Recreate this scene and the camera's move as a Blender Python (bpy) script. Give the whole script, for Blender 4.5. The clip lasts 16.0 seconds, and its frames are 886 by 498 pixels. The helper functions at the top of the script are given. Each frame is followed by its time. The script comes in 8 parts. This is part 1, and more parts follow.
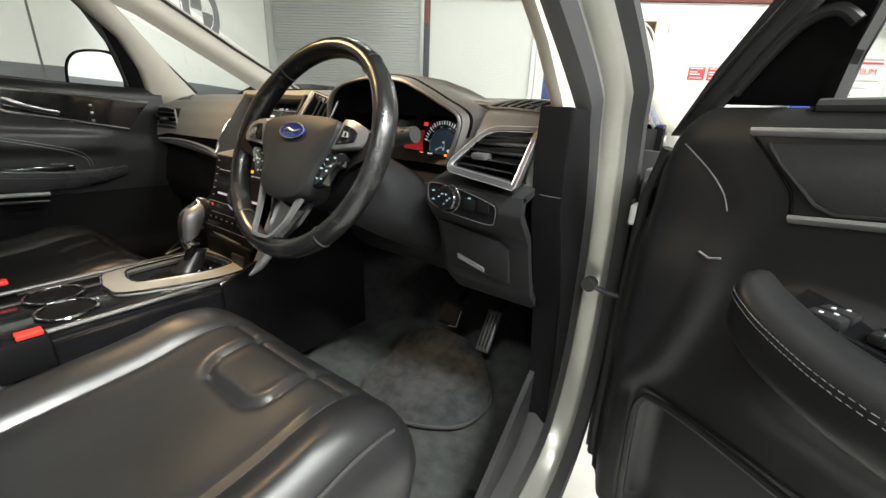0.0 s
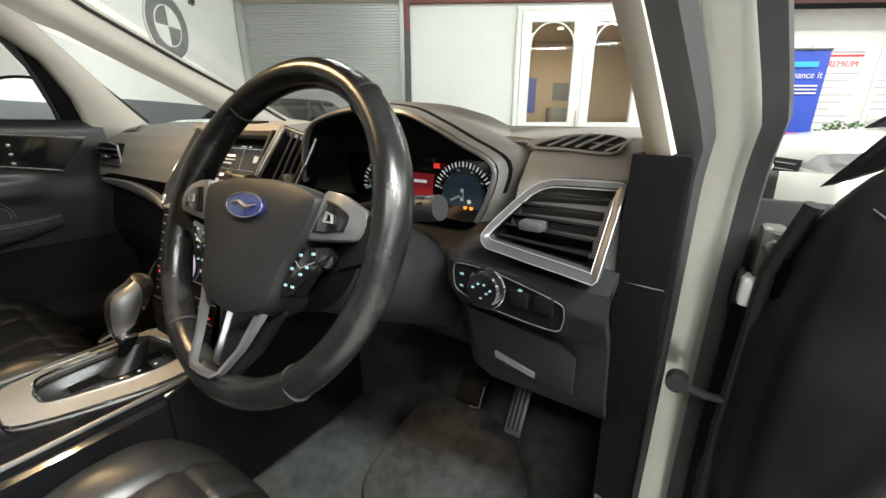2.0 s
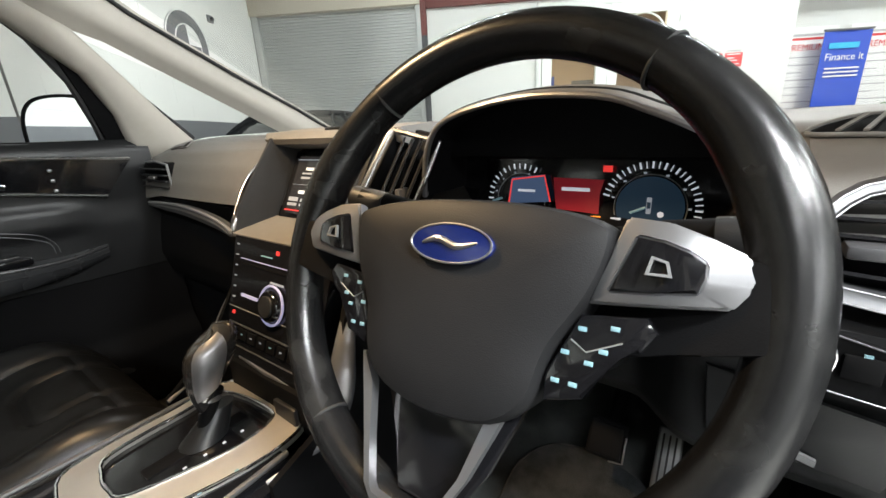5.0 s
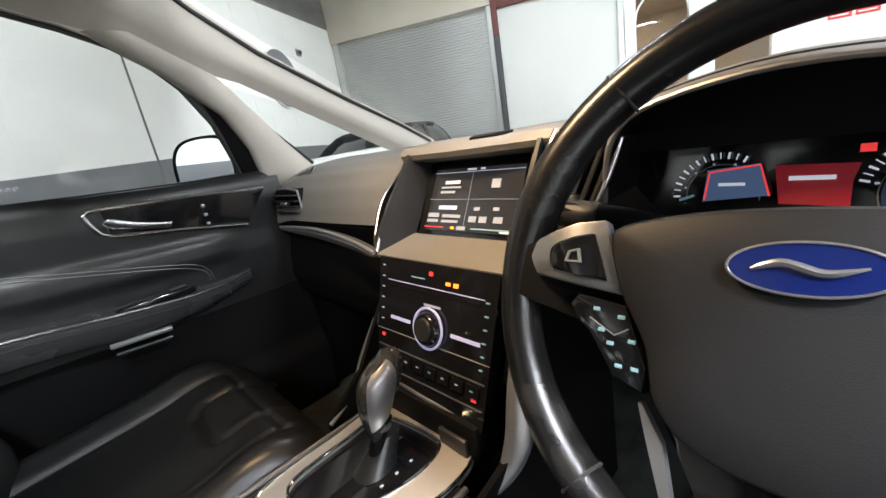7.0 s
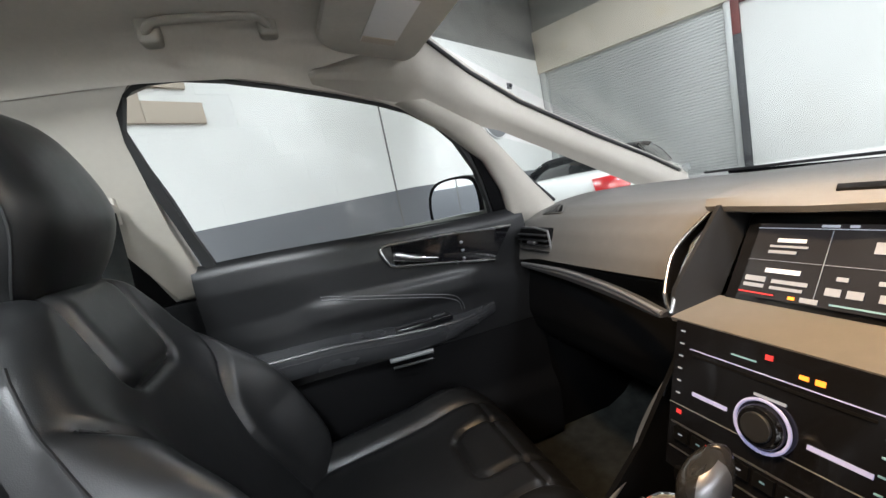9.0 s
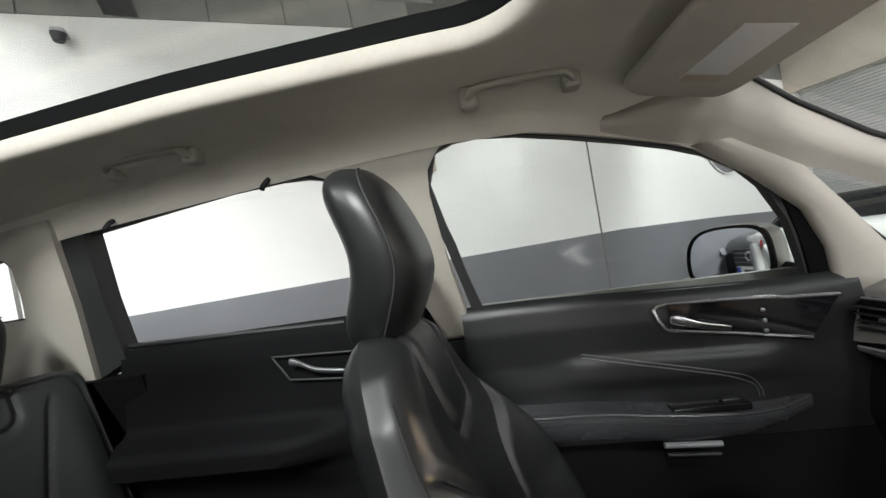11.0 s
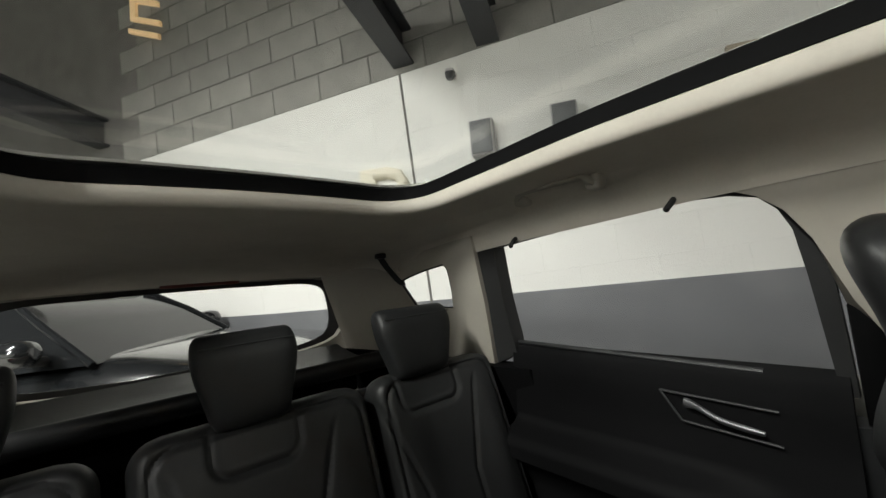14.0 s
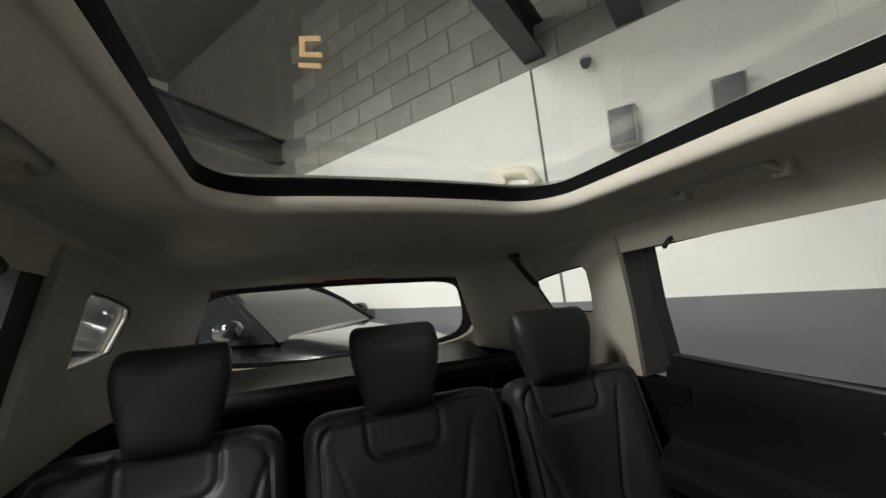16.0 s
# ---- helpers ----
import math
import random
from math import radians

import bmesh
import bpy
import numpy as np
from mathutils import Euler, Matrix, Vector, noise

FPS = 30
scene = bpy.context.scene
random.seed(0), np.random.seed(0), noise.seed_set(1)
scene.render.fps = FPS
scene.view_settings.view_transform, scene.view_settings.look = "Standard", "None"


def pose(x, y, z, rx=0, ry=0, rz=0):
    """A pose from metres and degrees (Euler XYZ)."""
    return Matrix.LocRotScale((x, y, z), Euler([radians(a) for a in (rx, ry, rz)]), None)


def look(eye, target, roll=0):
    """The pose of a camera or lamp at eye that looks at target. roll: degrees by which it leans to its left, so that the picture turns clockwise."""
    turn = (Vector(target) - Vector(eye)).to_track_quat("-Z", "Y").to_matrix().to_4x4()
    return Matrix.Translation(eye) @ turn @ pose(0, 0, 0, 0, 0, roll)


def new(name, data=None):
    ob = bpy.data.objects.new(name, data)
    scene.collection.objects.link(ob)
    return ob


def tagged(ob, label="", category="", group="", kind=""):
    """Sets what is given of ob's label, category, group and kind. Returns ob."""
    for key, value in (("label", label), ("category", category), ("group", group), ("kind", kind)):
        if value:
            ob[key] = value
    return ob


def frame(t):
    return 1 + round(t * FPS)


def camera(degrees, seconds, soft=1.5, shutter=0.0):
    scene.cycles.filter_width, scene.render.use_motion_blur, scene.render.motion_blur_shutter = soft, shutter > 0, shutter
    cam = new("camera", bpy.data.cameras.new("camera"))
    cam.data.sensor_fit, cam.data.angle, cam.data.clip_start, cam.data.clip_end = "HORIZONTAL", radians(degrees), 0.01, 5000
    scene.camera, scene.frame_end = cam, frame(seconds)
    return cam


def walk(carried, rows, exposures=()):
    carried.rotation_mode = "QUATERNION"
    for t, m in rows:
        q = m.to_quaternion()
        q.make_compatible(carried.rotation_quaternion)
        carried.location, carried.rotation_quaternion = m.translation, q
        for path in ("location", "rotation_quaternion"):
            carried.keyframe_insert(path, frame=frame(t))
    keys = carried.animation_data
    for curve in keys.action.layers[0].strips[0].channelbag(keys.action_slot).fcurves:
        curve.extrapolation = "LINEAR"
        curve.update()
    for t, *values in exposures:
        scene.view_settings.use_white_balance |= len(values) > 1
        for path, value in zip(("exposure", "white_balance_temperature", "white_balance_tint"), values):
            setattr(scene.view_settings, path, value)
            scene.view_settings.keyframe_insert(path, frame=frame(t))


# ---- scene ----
cam = camera(96.3, 16.0)
PATH = [
    (0, (0.921, 0.09, 1.036), (-0.186, 1.624, 0.387), 2.4),
    (0.5, (0.88, 0.138, 1.047), (-0.216, 1.682, 0.401), 2.0),
    (1, (0.838, 0.189, 1.06), (-0.247, 1.74, 0.414), 1.2),
    (1.5, (0.786, 0.225, 1.069), (-0.288, 1.792, 0.443), 0.6),
    (2, (0.744, 0.245, 1.08), (-0.319, 1.82, 0.455), 0.1),
    (2.5, (0.706, 0.257, 1.081), (-0.348, 1.837, 0.454), -0.5),
    (3, (0.672, 0.27, 1.077), (-0.369, 1.854, 0.439), -1.2),
    (3.5, (0.63, 0.273, 1.073), (-0.417, 1.851, 0.43), -1.9),
    (4, (0.591, 0.271, 1.07), (-0.469, 1.851, 0.454), -2.2),
    (4.5, (0.552, 0.266, 1.07), (-0.543, 1.828, 0.468), -2.5),
    (6.8, (0.405, 0.231, 1.076), (-0.953, 1.584, 0.506), -8.9),
    (7, (0.396, 0.227, 1.083), (-1.023, 1.528, 0.539), -9.7),
    (7.5, (0.371, 0.212, 1.1), (-1.181, 1.376, 0.615), -10.8),
    (8, (0.339, 0.185, 1.111), (-1.348, 1.173, 0.687), -10.7),
    (8.5, (0.317, 0.157, 1.133), (-1.489, 0.936, 0.771), -11.2),
    (9, (0.296, 0.128, 1.154), (-1.602, 0.694, 0.879), -11.6),
    (11.5, (0.219, -0.121, 1.238), (-1.726, -0.573, 1.344), -7.7),
    (12, (0.224, -0.168, 1.266), (-1.655, -0.845, 1.375), -6.8),
    (12.5, (0.219, -0.176, 1.311), (-1.545, -1.114, 1.388), -6.3),
    (13, (0.244, -0.209, 1.322), (-1.395, -1.351, 1.419), -5.4),
    (13.5, (0.239, -0.242, 1.328), (-1.235, -1.589, 1.456), -5.1),
    (14, (0.252, -0.243, 1.353), (-1.051, -1.754, 1.484), -5.1),
    (14.5, (0.247, -0.258, 1.353), (-0.898, -1.891, 1.504), -4.5),
    (15, (0.255, -0.258, 1.359), (-0.746, -1.982, 1.515), -4.4),
    (15.5, (0.272, -0.258, 1.36), (-0.601, -2.051, 1.522), -4.0),
    (16, (0.267, -0.261, 1.362), (-0.496, -2.101, 1.533), -3.7),
]
EXPOSURES = [(0, 0.34, 6500, 5), (2, 0.32, 6450, 5), (4.5, 0.3, 6250, 7), (7, 0.4, 6000, 10), (9, 0.4, 5900, 11), (11.5, 0.07, 6300, 10), (13, -0.33, 6480, 9), (16, -0.48, 6600, 8)]
walk(cam, [(t, look(eye, target, roll)) for t, eye, target, roll in PATH], EXPOSURES)

# ---- world and lamps ----
world = bpy.data.worlds.new("hall_ambience")
scene.world = world
world.use_nodes = True
world.node_tree.nodes["Background"].inputs[0].default_value = (0.8, 0.82, 0.85, 1)
world.node_tree.nodes["Background"].inputs[1].default_value = 0.02

# the hall stands askew to the car: its own axes, x to the right wall, y to the shutter wall
HALL = pose(0.25, 0, 0, 0, 0, 31)
WALL_L, WALL_F, WALL_B, WALL_R, HALL_H = -2.85, 6.2, -8.0, 7.5, 5.2
LED_POWER, DOME_POWER = 205.0, 3.3


def area_lamp(name, m, sx, sy, power, colour):
    data = bpy.data.lights.new(name, "AREA")
    data.shape, data.size, data.size_y, data.energy, data.color = "RECTANGLE", sx, sy, power, colour
    ob = new(name, data)
    ob.matrix_world = m
    return ob


# unseen battens, spots and shares set to brighten walls, door and dash
LED_SPOTS = [(-0.2, 3.6, 0.45), (3.4, 4.2, 0.34), (6.2, 3.8, 0.5), (2.0, -1.6, 2.2), (0.1, -2.8, 0.5), (4.4, -1.2, 1.3), (6.4, 0.8, 0.6), (3.8, -5.6, 1.1), (6.2, -4.6, 1.1)]
LED_Z = 3.80
for lx, ly, share in LED_SPOTS:
    area_lamp("led_light", HALL @ pose(lx, ly, LED_Z - 0.03), 1.4, 0.2, LED_POWER * share, (1.01, 1.0, 0.975))
# courtesy lamp of the car, over the front seats
courtesy = area_lamp("courtesy_light", pose(0.02, 0.36, 1.455, 30, -6, 0), 0.12, 0.05, DOME_POWER, (1.0, 0.66, 0.34))
courtesy.data.spread = radians(116)


# ---- materials ----
def material(name, colour, rough=0.5, metal=0.0, vary=0.15, scale=6.0, grain=0.0, grain_scale=400.0, rough_vary=0.12,
             coat=0.0, emit=None, emit_power=0.0, spec=0.5, relief=0.0, relief_scale=12.0, wear=None, wear_amount=0.0, wear_scale=3.0, each=0.0):
    """Principled surface: colour varied at two scales, roughness varied, fine grain and broad relief as bump, optional wear patches."""
    m = bpy.data.materials.new(name)
    m.use_nodes = True
    tree = m.node_tree
    nodes, links = tree.nodes, tree.links
    bsdf = nodes["Principled BSDF"]
    co = nodes.new("ShaderNodeTexCoord")
    broad = nodes.new("ShaderNodeTexNoise")
    broad.inputs["Scale"].default_value, broad.inputs["Detail"].default_value = scale, 4
    links.new(co.outputs["Object"], broad.inputs["Vector"])
    fine = nodes.new("ShaderNodeTexNoise")
    fine.inputs["Scale"].default_value, fine.inputs["Detail"].default_value = scale * 14, 3
    links.new(co.outputs["Object"], fine.inputs["Vector"])
    add = nodes.new("ShaderNodeMath")
    add.operation = "MULTIPLY_ADD"
    links.new(fine.outputs["Fac"], add.inputs[0])
    add.inputs[1].default_value = 0.4
    links.new(broad.outputs["Fac"], add.inputs[2])
    span = nodes.new("ShaderNodeMapRange")
    span.inputs["From Min"].default_value, span.inputs["From Max"].default_value = 0.4, 1.0
    span.inputs["To Min"].default_value, span.inputs["To Max"].default_value = 1 - vary, 1 + vary
    links.new(add.outputs[0], span.inputs["Value"])
    mix = nodes.new("ShaderNodeMix")
    mix.data_type, mix.blend_type = "RGBA", "MULTIPLY"
    mix.inputs["Factor"].default_value = 1.0
    mix.inputs["A"].default_value = (*colour, 1)
    links.new(span.outputs[0], mix.inputs["B"])
    base = mix.outputs["Result"]
    if each:
        info = nodes.new("ShaderNodeObjectInfo")
        tone = nodes.new("ShaderNodeMapRange")
        tone.inputs["To Min"].default_value, tone.inputs["To Max"].default_value = 1 - each, 1 + each
        links.new(info.outputs["Random"], tone.inputs["Value"])
        own = nodes.new("ShaderNodeMix")
        own.data_type, own.blend_type = "RGBA", "MULTIPLY"
        own.inputs["Factor"].default_value = 1.0
        links.new(base, own.inputs["A"])
        links.new(tone.outputs[0], own.inputs["B"])
        base = own.outputs["Result"]
    if wear:
        patch = nodes.new("ShaderNodeTexNoise")
        patch.inputs["Scale"].default_value, patch.inputs["Detail"].default_value = wear_scale, 8
        links.new(co.outputs["Object"], patch.inputs["Vector"])
        ramp = nodes.new("ShaderNodeMapRange")
        ramp.inputs["From Min"].default_value, ramp.inputs["From Max"].default_value = 0.55, 0.72
        ramp.inputs["To Max"].default_value = wear_amount
        links.new(patch.outputs["Fac"], ramp.inputs["Value"])
        worn = nodes.new("ShaderNodeMix")
        worn.data_type = "RGBA"
        links.new(ramp.outputs[0], worn.inputs["Factor"])
        links.new(base, worn.inputs["A"])
        worn.inputs["B"].default_value = (*wear, 1)
        base = worn.outputs["Result"]
    links.new(base, bsdf.inputs["Base Color"])
    rr = nodes.new("ShaderNodeMapRange")
    rr.inputs["To Min"].default_value, rr.inputs["To Max"].default_value = max(0.02, rough - rough_vary), min(1, rough + rough_vary)
    links.new(broad.outputs["Fac"], rr.inputs["Value"])
    links.new(rr.outputs[0], bsdf.inputs["Roughness"])
    bsdf.inputs["Metallic"].default_value = metal
    bsdf.inputs["Specular IOR Level"].default_value = spec
    bsdf.inputs["Coat Weight"].default_value = coat
    bsdf.inputs["Coat Roughness"].default_value = 0.05
    normal = None
    for strength, sc, kind, dist in ((grain, grain_scale, "VORONOI", 0.0006), (relief, relief_scale, "NOISE", 0.01)):
        if strength:
            tex = nodes.new("ShaderNodeTexVoronoi" if kind == "VORONOI" else "ShaderNodeTexNoise")
            tex.inputs["Scale"].default_value = sc
            links.new(co.outputs["Object"], tex.inputs["Vector"])
            bump = nodes.new("ShaderNodeBump")
            bump.inputs["Strength"].default_value, bump.inputs["Distance"].default_value = strength, dist
            links.new(tex.outputs[0] if kind == "VORONOI" else tex.outputs["Fac"], bump.inputs["Height"])
            if normal:
                links.new(normal, bump.inputs["Normal"])
            normal = bump.outputs["Normal"]
    if normal:
        links.new(normal, bsdf.inputs["Normal"])
    if emit:
        bsdf.inputs["Emission Color"].default_value = (*emit, 1)
        bsdf.inputs["Emission Strength"].default_value = emit_power
    return m


def pane_material(name, tint, rough=0.0):
    """A thin sheet of glass: tinted light goes straight through, a grazing share is mirrored."""
    m = bpy.data.materials.new(name)
    m.use_nodes = True
    nodes, links = m.node_tree.nodes, m.node_tree.links
    nodes.remove(nodes["Principled BSDF"])
    out = nodes["Material Output"]
    clear = nodes.new("ShaderNodeBsdfTransparent")
    clear.inputs["Color"].default_value = (*tint, 1)
    shine = nodes.new("ShaderNodeBsdfGlossy")
    shine.inputs["Roughness"].default_value = rough
    facing = nodes.new("ShaderNodeLayerWeight")
    facing.inputs["Blend"].default_value = 0.5
    power = nodes.new("ShaderNodeMath")
    power.operation = "POWER"
    power.inputs[1].default_value = 4.0
    links.new(facing.outputs["Facing"], power.inputs[0])
    share = nodes.new("ShaderNodeMath")
    share.operation = "MULTIPLY_ADD"
    share.inputs[1].default_value, share.inputs[2].default_value = 0.5, 0.02
    links.new(power.outputs[0], share.inputs[0])
    mix = nodes.new("ShaderNodeMixShader")
    links.new(share.outputs[0], mix.inputs[0])
    links.new(clear.outputs[0], mix.inputs[1])
    links.new(shine.outputs[0], mix.inputs[2])
    links.new(mix.outputs[0], out.inputs["Surface"])
    return m


leather = material("black_leather", (0.0120, 0.0123, 0.0127), 0.34, grain=0.12, grain_scale=700, relief=0.10, relief_scale=16, vary=0.25, rough_vary=0.1, spec=0.42)
# same leather, made duller so the rear seats look less lit
rear_leather_dim = material("rear_leather_dim", (0.0125, 0.0130, 0.0134), 0.50, grain=0.14, grain_scale=700, relief=0.10, relief_scale=16, vary=0.25, rough_vary=0.1, spec=0.34)
rim_leather = material("wheel_leather", (0.0080, 0.0080, 0.0084), 0.25, grain=0.10, grain_scale=1500, vary=0.3, rough_vary=0.07, spec=0.42, wear=(0.04, 0.04, 0.038), wear_amount=0.4, wear_scale=25)
stitch = material("grey_stitching", (0.10, 0.10, 0.095), 0.7)
plastic = material("black_plastic", (0.0165, 0.0170, 0.0180), 0.42, grain=0.16, grain_scale=1200, vary=0.2, spec=0.34)
# near-black and dull; also carries the shade of rear doors and door foot
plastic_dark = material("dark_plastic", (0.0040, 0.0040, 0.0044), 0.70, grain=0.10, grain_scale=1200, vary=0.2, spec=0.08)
dash_skin = material("soft_dash_skin", (0.146, 0.140, 0.130), 0.50, grain=0.22, grain_scale=1000, vary=0.14, scale=4, rough_vary=0.06)
knob_gloss = material("knob_gloss", (0.035, 0.034, 0.033), 0.16, metal=0.3, coat=0.6, vary=0.12)
piano = material("gloss_black", (0.006, 0.006, 0.007), 0.10, vary=0.1, rough_vary=0.05, coat=0.4)
airbag_skin = material("airbag_skin", (0.0108, 0.0109, 0.0116), 0.52, grain=0.14, grain_scale=1300, vary=0.12, spec=0.22)
armrest_vinyl = material("armrest_vinyl", (0.030, 0.031, 0.033), 0.27, grain=0.1, grain_scale=900, vary=0.12, rough_vary=0.05, spec=0.6)
# dimness put into the colour of the passenger door; the driver's uses plastic
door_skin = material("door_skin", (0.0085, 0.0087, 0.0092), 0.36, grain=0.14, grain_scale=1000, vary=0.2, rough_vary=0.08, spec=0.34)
edge_bright = material("bright_edge", (0.40, 0.40, 0.41), 0.34, metal=0.6, vary=0.04, rough_vary=0.05)
gate_satin = material("gate_satin", (0.50, 0.48, 0.45), 0.40, metal=0.7, vary=0.08, rough_vary=0.08)
vent_satin = material("vent_satin", (0.125, 0.125, 0.13), 0.40, metal=0.8, vary=0.06, rough_vary=0.06)
strip_satin = material("dark_satin_strip", (0.10, 0.10, 0.105), 0.38, metal=0.5, vary=0.08)
silver = material("satin_silver", (0.25, 0.25, 0.26), 0.34, metal=0.8, vary=0.06, rough_vary=0.08)
satin_light = material("light_satin_aluminium", (0.40, 0.40, 0.41), 0.38, metal=0.7, vary=0.05, rough_vary=0.08)
bright_trim = material("bright_satin_trim", (0.62, 0.62, 0.63), 0.22, metal=1.0, vary=0.04, rough_vary=0.06)
chrome = material("chrome", (0.8, 0.8, 0.8), 0.08, metal=1.0, vary=0.03, rough_vary=0.04)
headliner = material("headliner_cloth", (0.56, 0.525, 0.465), 0.95, grain=0.2, grain_scale=1300, vary=0.08, scale=9, spec=0.1)
pillar_trim = material("pillar_trim", (0.37, 0.345, 0.30), 0.6, grain=0.08, grain_scale=1300, vary=0.06)
rubber = material("seal_rubber", (0.017, 0.017, 0.0175), 0.7, vary=0.2)
carpet = material("black_carpet", (0.038, 0.041, 0.040), 0.95, grain=0.9, grain_scale=600, vary=0.4, scale=30, spec=0.1, wear=(0.075, 0.078, 0.074), wear_amount=0.3, wear_scale=8)
mat_cloth = material("mat_carpet", (0.026, 0.028, 0.030), 0.95, grain=1.0, grain_scale=420, vary=0.5, scale=40, spec=0.1, wear=(0.05, 0.052, 0.054), wear_amount=0.5, wear_scale=9)
body_paint = material("champagne_paint", (0.25, 0.246, 0.225), 0.34, metal=0.5, coat=0.5, vary=0.08, wear=(0.25, 0.24, 0.22), wear_amount=0.35, wear_scale=14)
lamp_white = material("lamp_lens", (0.9, 0.85, 0.7), 0.4, emit=(1.0, 0.72, 0.40), emit_power=6.0)
mirror_glass = material("mirror_glass", (0.85, 0.86, 0.87), 0.02, metal=1.0, vary=0.0, rough_vary=0.0)
red_plastic = material("red_plastic", (0.62, 0.03, 0.02), 0.4)
cable_white = material("grey_metal", (0.45, 0.45, 0.44), 0.4, metal=0.8)
blue_enamel = material("blue_enamel", (0.006, 0.012, 0.085), 0.15, coat=0.6, vary=0.05)
glow_blue = material("blue_legend", (0.16, 0.28, 0.33), 0.5, emit=(0.40, 0.66, 0.74), emit_power=0.10)
glow_white = material("white_legend", (0.45, 0.45, 0.46), 0.5, emit=(0.9, 0.92, 1.0), emit_power=0.32)
glow_violet = material("violet_legend", (0.35, 0.35, 0.5), 0.4, emit=(0.62, 0.58, 0.95), emit_power=0.24)
cluster_blue = material("cluster_blue_disc", (0.01, 0.02, 0.035), 0.2, emit=(0.05, 0.10, 0.16), emit_power=0.12, vary=0.05)
glow_red = material("red_legend", (0.5, 0.02, 0.02), 0.5, emit=(1.0, 0.06, 0.05), emit_power=0.5)
glow_amber = material("amber_legend", (0.6, 0.2, 0.02), 0.5, emit=(1.0, 0.25, 0.02), emit_power=1.4)
glow_green = material("green_legend", (0.05, 0.5, 0.1), 0.5, emit=(0.1, 0.9, 0.35), emit_power=0.8)
screen_dark = material("screen_panel", (0.012, 0.012, 0.013), 0.12, emit=(0.5, 0.42, 0.40), emit_power=0.035, vary=0.02)
screen_grey = material("screen_button", (0.2, 0.2, 0.2), 0.2, emit=(0.72, 0.78, 0.88), emit_power=0.20)
screen_red = material("cluster_red_field", (0.3, 0.02, 0.03), 0.2, emit=(0.5, 0.03, 0.05), emit_power=0.09)
screen_navy = material("cluster_navy_field", (0.02, 0.03, 0.06), 0.2, emit=(0.06, 0.09, 0.16), emit_power=0.6)
clear_glass = pane_material("clear_glass", (0.94, 0.96, 0.95))
roof_glass = pane_material("tinted_roof_glass", (0.895, 0.905, 0.89))
rear_glass = pane_material("rear_tinted_glass", (0.93, 0.935, 0.925))


# ---- shape helpers ----
def V(*a):
    return Vector(a)


def finish(bm, sharp=38):
    me = bpy.data.meshes.new("mesh")
    bmesh.ops.recalc_face_normals(bm, faces=bm.faces)
    bm.to_mesh(me)
    bm.free()
    me.shade_smooth()
    me.set_sharp_from_angle(angle=radians(sharp))
    return me


def part(name, bm, mat, parent=None, label="", sharp=38, m=None):
    """Links a bmesh as one mesh object, under a thing or a part."""
    ob = new(name, finish(bm, sharp))
    ob.data.materials.append(mat)
    if parent:
        ob.parent = parent
    if m is not None:
        ob.matrix_basis = m
    if label:
        ob["label"] = label
    return ob


def thing(name, m=None, label="", category="", group="", kind=""):
    ob = new(name)
    ob.empty_display_size = 0.05
    if m is not None:
        ob.matrix_basis = m
    return tagged(ob, label, category, group, kind)


def box(lo, hi, bev=0.0, seg=2, bm=None, m=None):
    bm = bm or bmesh.new()
    c = [(lo[i] + hi[i]) / 2 for i in range(3)]
    s = [max(1e-4, abs(hi[i] - lo[i])) for i in range(3)]
    got = bmesh.ops.create_cube(bm, size=1.0, matrix=Matrix.LocRotScale(c, None, s))
    if bev:
        edges = list({e for v in got["verts"] for e in v.link_edges})
        got = bmesh.ops.bevel(bm, geom=edges, offset=min(bev, 0.49 * min(s)), segments=seg, affect="EDGES", profile=0.5)
    if m is not None:
        bmesh.ops.transform(bm, matrix=m, verts=list({v for f in got.get("faces", []) for v in f.verts}) or got["verts"])
    return bm


def loft(rings, bm=None, closed=True, caps=True):
    bm = bm or bmesh.new()
    rows = [[bm.verts.new(p) for p in ring] for ring in rings]
    n = len(rows[0])
    for a, b in zip(rows, rows[1:]):
        for i in range(n if closed else n - 1):
            j = (i + 1) % n
            bm.faces.new((a[i], a[j], b[j], b[i]))
    if caps and closed:
        bm.faces.new(rows[0][::-1])
        bm.faces.new(rows[-1])
    return bm


def tube(pts, r, n=10, bm=None, caps=True, flat=1.0):
    """A round (or flattened) bar along points; r is a number or one per point."""
    pts = [Vector(p) for p in pts]
    rs = r if isinstance(r, (list, tuple)) else [r] * len(pts)
    rings, side = [], None
    for i, p in enumerate(pts):
        d = (pts[min(i + 1, len(pts) - 1)] - pts[max(i - 1, 0)]).normalized()
        if side is None:
            side = d.orthogonal().normalized()
        side = (side - d * side.dot(d)).normalized()
        up = d.cross(side)
        rings.append([p + (side * math.cos(a) + up * math.sin(a) * flat) * rs[i] for a in (2 * math.pi * k / n for k in range(n))])
    return loft(rings, bm, True, caps)


def curve_pts(pts, n=8, closed=False):
    """Catmull-Rom through the points."""
    pts = [Vector(p) for p in pts]
    out, k = [], len(pts)
    for i in range(k if closed else k - 1):
        if closed:
            a, b, c, d = (pts[(i + j) % k] for j in (-1, 0, 1, 2))
        else:
            a, b, c, d = pts[max(i - 1, 0)], pts[i], pts[i + 1], pts[min(i + 2, k - 1)]
        for s in range(n):
            t = s / n
            out.append(0.5 * ((2 * b) + (c - a) * t + (2 * a - 5 * b + 4 * c - d) * t * t + (3 * b - a - 3 * c + d) * t ** 3))
    if not closed:
        out.append(pts[-1])
    return out


